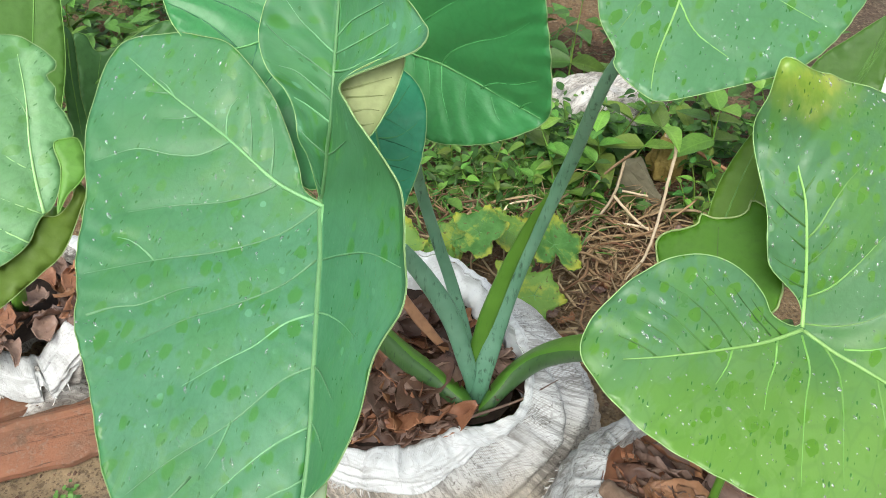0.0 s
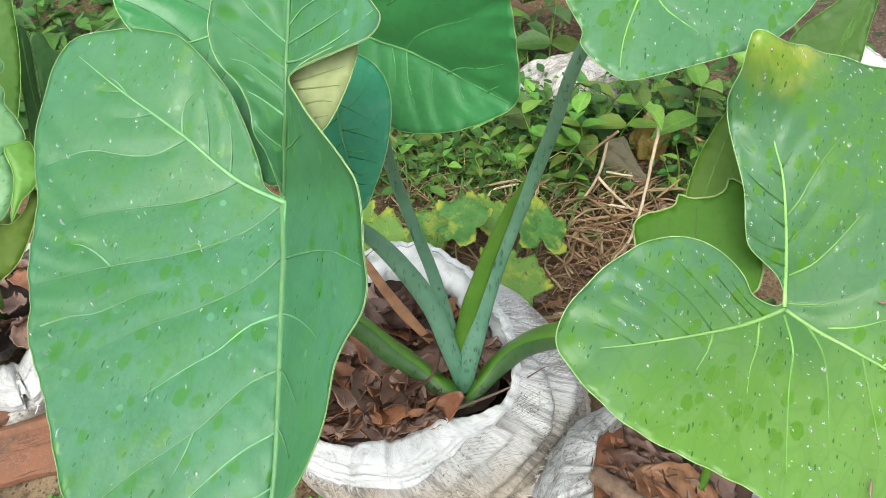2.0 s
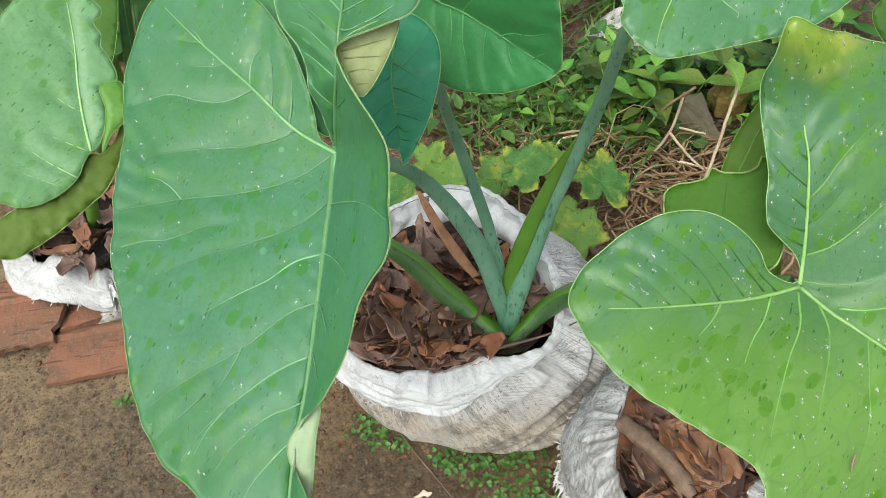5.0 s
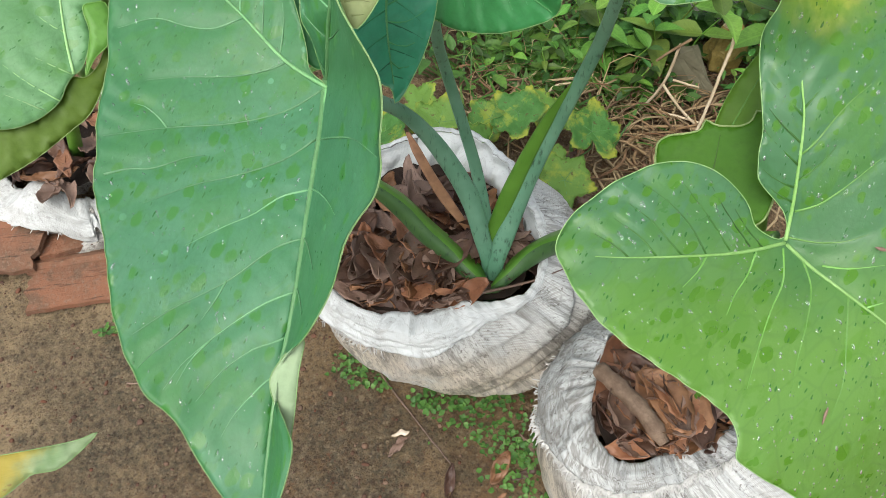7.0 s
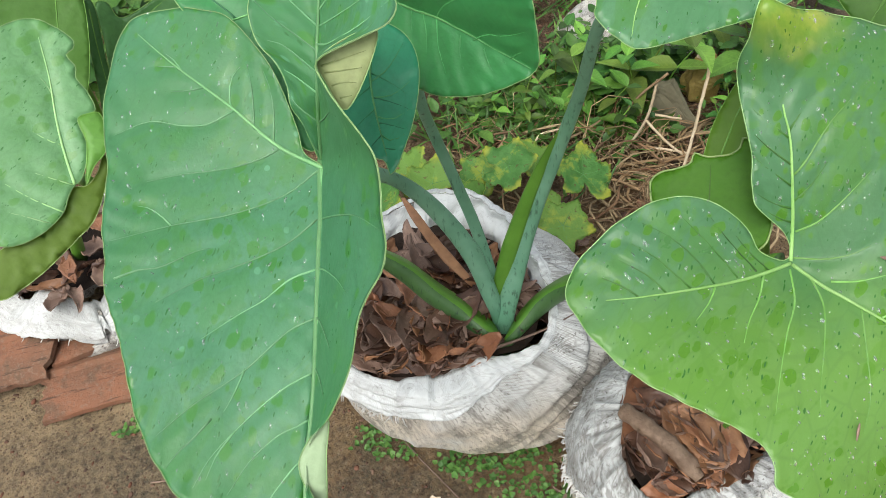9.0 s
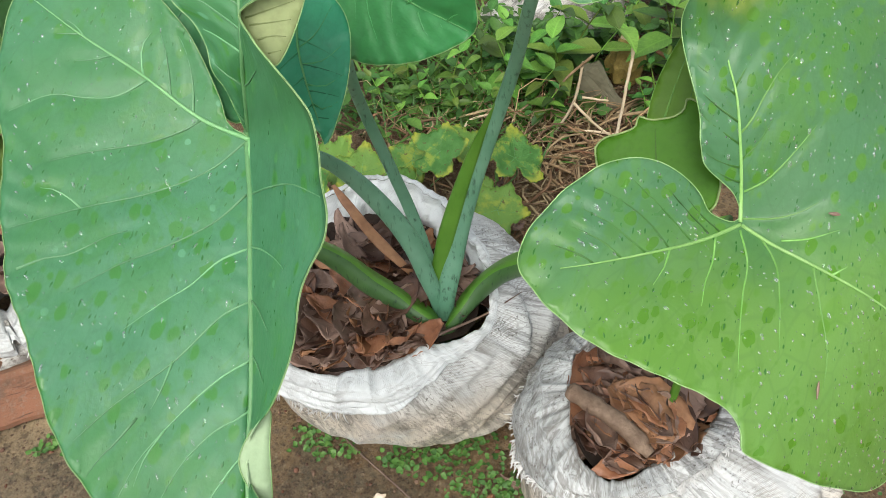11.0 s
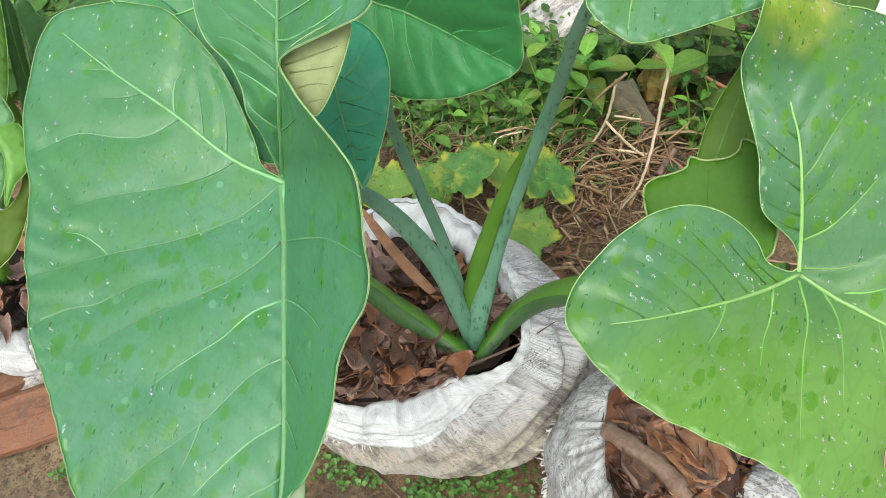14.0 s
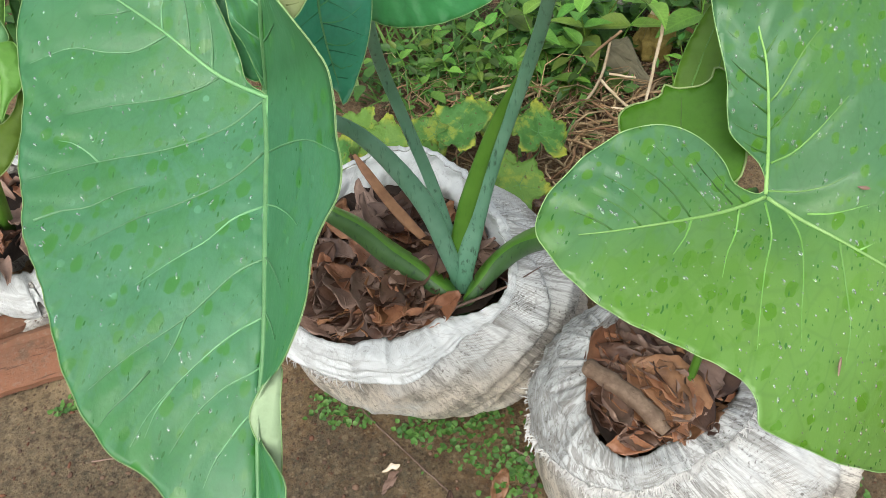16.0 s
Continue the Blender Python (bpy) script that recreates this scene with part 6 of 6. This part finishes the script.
def veined(name, a, b):
    """Small weed leaf: paler rib and slanting side veins, with sunken relief."""
    m = Mat(name, 0.5, 0.4)
    sep = m.nt.nodes.new("ShaderNodeSeparateXYZ")
    m.put(sep.inputs[0], m.co.outputs["Object"])
    y = m.math("ABSOLUTE", sep.outputs[1])
    t = m.math("MULTIPLY", m.math("SUBTRACT", sep.outputs[0], m.math("MULTIPLY", y, 0.9)), 9.0)
    saw = m.math("ABSOLUTE", m.math("SUBTRACT", m.math("FRACT", t), 0.5))
    line = m.math("MAXIMUM", m.ramp(saw, 0.0, 0.10, 1, 0), m.ramp(y, 0.010, 0.03, 1, 0))
    base = m.mix(m.ramp(m.noise(3, 3), 0.35, 0.65), a, b)
    base = m.mix(m.ramp(m.noise(14, 4, 0.7), 0.45, 0.75, 0, 0.5), base, tuple(c * 0.5 for c in a[:3]) + (1,))
    base = m.mix(m.math("MULTIPLY", line, 0.35), base, tuple(min(1, c * 1.6) for c in b[:3]) + (1,))
    v = m.nt.nodes.new("ShaderNodeHueSaturation")
    m.put(v.inputs["Color"], base)
    m.put(v.inputs["Value"], m.ramp(m.rand(), 0, 1, 0.45, 1.2))
    m.put(v.inputs["Hue"], m.ramp(m.rand(), 0, 1, 0.465, 0.51))
    m.colour(v.outputs[0])
    m.bump(line, -0.6, 0.02)
    m.thin(b, 0.18)
    return m.m


WEED = [veined("weed_leaf_mid", (0.075, 0.205, 0.026, 1), (0.11, 0.27, 0.038, 1)), veined("weed_leaf_light", (0.13, 0.29, 0.036, 1), (0.18, 0.35, 0.055, 1)), veined("weed_leaf_dark", (0.040, 0.135, 0.024, 1), (0.06, 0.175, 0.034, 1))]
LEAVES = leaf_meshes(9, 3)


def weed(label, x, y, height, size, pairs, seed, tone=None):
    rng = np.random.RandomState(seed)
    root = thing("weed", label, "weed", "broadleaf weeds behind the sacks", at=(x, y, rise(x, y)))
    lean = rng.uniform(-0.35, 0.35, 2) * height
    pts = spline(np.array([(0, 0, -0.01), (lean[0] * 0.3, lean[1] * 0.3, height * 0.5), (lean[0], lean[1], height)]), 12)
    v, f = tube_data(pts, np.linspace(0.0028, 0.0012, 12), 6)
    mesh_object("stem", v, f, [WEED[1]], root)
    a = rng.rand() * 6.28
    for i in range(pairs):
        s = (i + 1) / pairs
        p = pts[int(s * 11)]
        a += 1.57 + rng.uniform(-0.3, 0.3)
        for o in (0, math.pi):
            k = size * (1.1 - 0.45 * s) * rng.uniform(0.8, 1.2)
            ob = new("leaf", LEAVES[rng.randint(3) * 3 + (tone if tone is not None else rng.randint(3))])
            ob.parent = root
            ob.matrix_local = Matrix.Translation(p) @ Euler((rng.uniform(-0.25, 0.25), rng.uniform(-0.5, 0.15) if s < 0.9 else -0.5, a + o)).to_matrix().to_4x4() @ Matrix.Diagonal((k, k, k, 1))


NEAR_WEEDS = [(0.315, 1.42, 0.12, 0.085), (0.27, 1.46, 0.14, 0.09), (0.385, 1.47, 0.17, 0.11), (0.455, 1.485, 0.19, 0.12), (0.42, 1.54, 0.2, 0.11), (0.33, 1.54, 0.17, 0.1),
            (0.64, 1.47, 0.22, 0.12), (0.6, 1.335, 0.07, 0.04), (0.575, 1.36, 0.08, 0.04), (0.57, 1.64, 0.2, 0.09)]
SIDE_WEEDS = [(0.68, 1.56, 0.2, 0.1), (0.76, 1.5, 0.17, 0.09), (0.6, 1.38, 0.11, 0.045), (0.62, 1.3, 0.1, 0.045), (0.66, 1.44, 0.12, 0.05), (0.0, 1.38, 0.07, 0.045),
            (0.07, 1.4, 0.08, 0.05), (0.14, 1.39, 0.08, 0.045), (0.22, 1.4, 0.09, 0.05), (0.17, 1.44, 0.09, 0.05), (0.05, 1.46, 0.1, 0.05), (0.26, 1.56, 0.12, 0.06)]
FAR_WEEDS = [(0.02, 1.5, 0.1, 0.06), (0.12, 1.46, 0.12, 0.055), (0.2, 1.52, 0.12, 0.065), (0.27, 1.44, 0.1, 0.055), (0.33, 1.36, 0.1, 0.06), (0.08, 1.62, 0.12, 0.06),
            (0.24, 1.64, 0.12, 0.06), (-0.04, 1.44, 0.09, 0.05), (0.36, 1.95, 0.22, 0.12), (0.2, 2.05, 0.22, 0.12), (0.55, 2.05, 0.25, 0.12), (0.84, 1.62, 0.16, 0.09),
            (-0.75, 2.1, 0.2, 0.08), (-0.95, 2.25, 0.2, 0.08), (-0.55, 2.2, 0.2, 0.07), (-1.15, 2.1, 0.2, 0.08), (-0.6, 1.9, 0.15, 0.06), (-0.85, 1.85, 0.15, 0.06),
            (0.7, 1.8, 0.2, 0.1), (0.92, 1.85, 0.2, 0.1)]
for i, (x, y, hh, sz) in enumerate(NEAR_WEEDS + SIDE_WEEDS + FAR_WEEDS):
    weed("green broad-leaved weed growing from the soil", x, y, hh, sz, 3 + i % 3, 200 + i)


def undergrowth():
    rng = np.random.RandomState(44)
    verts, faces = [], []
    for i in range(3700):
        x, y = rng.normal(-0.2, 1.0), 1.86 + abs(rng.normal(0, 0.9))
        if i > 1150:
            x, y = rng.normal(0.18, 0.22), rng.normal(1.52, 0.12)
        if i > 1700:
            x, y = rng.uniform(0.22, 0.85), rng.normal(1.60, 0.08)
        if i > 2500:
            x, y = rng.normal(-0.85, 0.28), 1.5 + abs(rng.normal(0.42, 0.26))
        k = (0.015 + 0.06 * rng.rand() ** 2) * (0.8 if i > 1150 else 1.2)
        z = rise(x, y) + rng.uniform(0.01, 0.16 if i <= 1150 else 0.06 if i <= 1700 else 0.13)
        if i > 2500:
            k *= 1.7
        if i > 1700 and math.hypot(x - 0.46, y - 1.42) < 0.11:
            continue
        v, f = leaf_card(k, k * rng.uniform(0.4, 0.7), rng.uniform(0.1, 0.4), rng.uniform(0, 0.5), 5, 0.75)
        m = Matrix.Translation((x, y, z)) @ Euler((rng.uniform(-0.5, 0.5), rng.uniform(-0.6, 0.4), rng.rand() * 6.28)).to_matrix().to_4x4()
        o = len(verts)
        verts += [m @ Vector(q) for q in v]
        faces += [tuple(j + o for j in q) for q in f]
    tagged(mesh_object("undergrowth", verts, faces, [UNDERGROWTH]), "dense dark green small-leaved undergrowth behind the sacks", "undergrowth", kind="stuff")


UNDERGROWTH = island_material("undergrowth_leaf", [(0.015, 0.055, 0.010, 1), (0.075, 0.20, 0.028, 1), (0.025, 0.085, 0.016, 1), (0.13, 0.27, 0.04, 1), (0.04, 0.125, 0.018, 1), (0.10, 0.24, 0.05, 1)], 0.5, 0.15)
undergrowth()


def grass():
    rng = np.random.RandomState(9)
    verts, faces = [], []
    for i in range(1700):
        if i < 620:
            x, y = rng.normal(0.14, 0.17), rng.normal(1.44, 0.11)
        elif i < 1000:
            x, y = rng.uniform(-0.15, 0.5), rng.uniform(1.55, 2.2)
        else:
            x, y = rng.uniform(-1.4, -0.4), rng.uniform(1.6, 2.6)
        z = rise(x, y)
        ln = rng.uniform(0.03, 0.10)
        a = rng.rand() * 6.28
        w = rng.uniform(0.002, 0.006)
        bend = rng.uniform(0.3, 1.4)
        o = len(verts)
        for k in range(5):
            s = k / 4
            out = ln * math.sin(s * bend) / bend
            up = ln * (1 - math.cos(s * bend)) / bend
            hx, hz = (out * 0.75 + up * 0.8), out * 0.8
            ww = w * (1 - s) ** 0.6 + 0.0002
            cx, cy = x + hx * math.cos(a), y + hx * math.sin(a)
            verts.append((cx - ww * math.sin(a), cy + ww * math.cos(a), z + hz))
            verts.append((cx + ww * math.sin(a), cy - ww * math.cos(a), z + hz))
        for k in range(4):
            faces.append((o + 2 * k, o + 2 * k + 1, o + 2 * k + 3, o + 2 * k + 2))
    tagged(mesh_object("grass", verts, faces, [GRASS]), "short green grass between the weeds", "grass", kind="stuff")


grass()


def creeping():
    rng = np.random.RandomState(19)
    verts, faces = [], []
    spots = [(0.076, 0.503, 0.05), (0.135, 0.485, 0.045), (0.113, 0.560, 0.04), (0.03, 0.53, 0.04), (-0.165, 0.583, 0.035), (-0.116, 0.558, 0.025), (-0.022, 0.527, 0.03), (0.144, 0.451, 0.04), (0.19, 0.38, 0.05), (-0.62, 0.60, 0.03), (0.12, 0.42, 0.03), (-0.03, 0.54, 0.03), (0.62, 0.42, 0.06), (0.63, 1.30, 0.06), (0.60, 1.40, 0.05)]
    for sx, sy, sr in spots:
        for i in range(72 if sr > 0.03 else 30):
            x, y = rng.normal(sx, sr * 0.55), rng.normal(sy, sr * 0.45)
            z = rise(x, y) + rng.uniform(0.002, 0.014)
            k = rng.uniform(0.005, 0.012)
            v, f = leaf_card(k, k * 0.95, 0.3, rng.uniform(-0.2, 0.4), 5, 0.62)
            m = Matrix.Translation((x, y, z)) @ Euler((rng.uniform(-0.5, 0.5), rng.uniform(-0.5, 0.3), rng.rand() * 6.28)).to_matrix().to_4x4()
            o = len(verts)
            verts += [m @ Vector(q) for q in v]
            faces += [tuple(j + o for j in q) for q in f]
    tagged(mesh_object("creeping_weed", verts, faces, [CLOVER]), "low creeping small-leaved weed on the soil by the sacks", "weed", kind="stuff")


creeping()


def vine():
    root = thing("vine", "creeping vine with lobed yellow-edged leaves behind the sack", "plant")
    rng = np.random.RandomState(4)
    spots = [(0.080, 1.138, 0.125, 0.060), (0.228, 1.112, 0.120, 0.064), (0.18, 0.982, 0.110, 0.056), (-0.085, 1.131, 0.085, 0.058), (-0.004, 1.072, 0.085, 0.056), (0.142, 1.20, 0.075, 0.062), (0.02, 1.185, 0.06, 0.052), (0.15, 1.055, 0.075, 0.045), (-0.188, 1.084, 0.09, 0.062), (-0.135, 1.19, 0.07, 0.055)]
    stalk = []
    for i, (x, y, z, r) in enumerate(spots):
        w = (rng.uniform(-0.45, 0.45), rng.uniform(-0.75, 0.0), 0.9)
        a = rng.rand() * 6.28
        u = (math.cos(a), math.sin(a), 0.3)
        pts = []
        for k in range(36):
            g = 2 * math.pi * k / 36
            q = r * 1100 * (0.84 + 0.13 * math.cos(5 * g) + 0.06 * math.sin(11 * g + i) + 0.07 * math.sin(3 * g + 2 * i) - 0.30 * math.exp(-((g - math.pi) / 0.3) ** 2))
            pts.append((q * math.cos(g), q * math.sin(g)))
        veins = [[(0, 0), (r * 800 * math.cos(g), r * 800 * math.sin(g))] for g in (0, 1.2566, -1.2566, 2.4, -2.4)]
        s = Surf(((x, y, z), u, w), (0.0, 0.0, 0.0, rng.uniform(-2.5, -0.5), 0.0, rng.uniform(-2.5, -0.5), 0.25))
        blade(s, pts, veins, root, VINE, "vine_leaf", vein_r=0.0011, mains=0, step=0.007, puff=0.003, ripple=0.003, ripple_len=0.05, seed=i, margin_r=0.0006, ragged=0.02)
        p = spline(np.array([(x, y, z - 0.004), (x + 0.01, y + 0.015, z * 0.5), (x + rng.uniform(-0.04, 0.04), y + 0.03, 0.0)]), 10)
        v, f = tube_data(p, 0.0018, 6)
        mesh_object("leaf_stalk", v, f, [VINE["vein"]], root)


vine()


# ---- dry stalks and twigs ----
DRYSTALK = plain_material("damp_stalk", (0.22, 0.14, 0.07, 1), (0.36, 0.25, 0.13, 1), 40, 0.7, 0.4)


def twig(label, pts, r0, r1, mat=TWIG):
    n = max(8, len(pts) * 5)
    p = spline(np.array(pts), n)
    jag = np.array([[0.0015 * noise.noise(Vector((q[0] * 60, q[1] * 60, k))) for k in range(3)] for q in p])
    v, f = tube_data(p + jag, np.linspace(r0, r1, n), 7)
    tagged(mesh_object("dry_twig", v, f, [mat]), label, "twig", "dry twigs on the soil")


twig("pale forked dry stalk standing from the soil", [(0.421, 1.406, 0.13), (0.395, 1.342, 0.07), (0.33, 1.276, 0.01)], 0.0037, 0.0031)
twig("pale dry stalk branch lying on the soil", [(0.394, 1.337, 0.07), (0.44, 1.30, 0.035), (0.491, 1.262, 0.012)], 0.0034, 0.0031)
twig("bent straw-coloured stalk against the stone", [(0.441, 1.402, 0.15), (0.38, 1.387, 0.10), (0.357, 1.375, 0.07), (0.345, 1.341, 0.01)], 0.0034, 0.0027, DRYSTALK)
twig("long pale dry stalk leaning out of the weeds", [(0.495, 1.395, 0.20), (0.518, 1.385, 0.19), (0.499, 1.311, 0.13), (0.477, 1.248, 0.08), (0.442, 1.175, 0.03), (0.397, 1.129, 0.01)], 0.0041, 0.0031)
twig("pale dry stalk lying across the soil", [(0.377, 1.308, 0.015), (0.44, 1.29, 0.022), (0.501, 1.273, 0.02)], 0.0034, 0.0027)
twig("short pale dry stalk in front of the stone", [(0.412, 1.383, 0.05), (0.479, 1.356, 0.055)], 0.0031, 0.0024)
twig("dark damp dry stalk lying on the soil", [(0.32, 1.247, 0.012), (0.434, 1.261, 0.02), (0.518, 1.246, 0.02)], 0.0041, 0.0034, DRYSTALK)
twig("flat grey-brown splinter on the straw", [(0.496, 1.223, 0.01), (0.52, 1.255, 0.02), (0.542, 1.28, 0.03)], 0.0088, 0.0068, DRY[2])
twig("curved straw-coloured stalk on the soil", [(0.139, 1.321, 0.008), (0.148, 1.335, 0.025), (0.166, 1.348, 0.032), (0.22, 1.365, 0.03)], 0.0031, 0.0024)
twig("dark dry twig among the weeds", [(0.62, 1.50, 0.08), (0.70, 1.46, 0.05), (0.80, 1.44, 0.03)], 0.005, 0.004, DRY[3])
twig("thin grey twig lying on bare soil", [(-0.131, 0.597, 0.012), (-0.085, 0.545, 0.010), (-0.035, 0.495, 0.010), (0.035, 0.424, 0.010)], 0.0018, 0.0012, DRY[2])
twig("thin dry twig on the bare soil", [(-0.55, 0.50, 0.006), (-0.50, 0.505, 0.006), (-0.46, 0.50, 0.006)], 0.0016, 0.001, DRY[2])


def straw():
    rng = np.random.RandomState(12)
    verts, faces = [], []
    for i in range(640):
        if i < 250:
            x, y = rng.normal(0.40, 0.11), rng.normal(1.22, 0.11)
        elif i < 500:
            x, y = rng.uniform(-0.1, 0.52), rng.uniform(1.22, 1.42)
        else:
            x, y = (rng.uniform(0.1, 0.5), rng.uniform(1.6, 1.75)) if i < 530 else (rng.normal(0.27, 0.10), rng.normal(1.07, 0.09))
        z = rise(x, y) + rng.uniform(0.002, 0.022)
        ln, a = 0.02 + 0.17 * rng.rand() ** 1.8, rng.normal(0.6, 1.1)
        el = rng.normal(0, 0.12)
        d = Vector((math.cos(a) * ln, math.sin(a) * ln, ln * el))
        p = Vector((x, y, z))
        c = Vector((rng.uniform(-1, 1), rng.uniform(-1, 1), rng.uniform(0, 0.9))) * ln * 0.34
        r = 0.0008 + 0.0038 * rng.rand() ** 2.4
        v, f = tube_data(spline(np.array([p, p + d * 0.5 + c, p + d]), 6), np.linspace(r, r * 0.6, 6), 5)
        o = len(verts)
        verts += v
        faces += [tuple(j + o for j in q) for q in f]
    tagged(mesh_object("straw", verts, faces, [STRAW]), "loose straw and dead vine stalks on the soil", "straw", kind="stuff")


straw()
SCRAP = dict(PALE, top=plain_material("dry_scrap", (0.50, 0.42, 0.32, 1), (0.60, 0.52, 0.42, 1), 40, 0.7), rim=TWIG)
blade(Surf(((-0.061, 0.470, 0.012), (0.96, 0.28, 0.0), (0, -0.3, 0.95)), (0, 0, 0, 3.0, 0, 6.0, 0)), [(-15, -2), (-7, -4), (2, -2), (8, -5), (16, 1), (8, 3), (3, 7), (-5, 2)], [], tagged(new("paper_scrap"), "pale torn dry leaf scrap on the soil", "leaf scrap"), SCRAP, "scrap", mains=0, step=0.004, ripple=0.001)
ROT = plain_material("rotting_peel", (0.17, 0.125, 0.03, 1), (0.30, 0.235, 0.07, 1), 25, 0.6, 0.6)
rock("rotting_fruit", "yellow-brown rotting fruit under the weeds", (0.548, 1.500, 0.060), (0.040, 0.034, 0.070), 8, ROT, "rotten fruit")
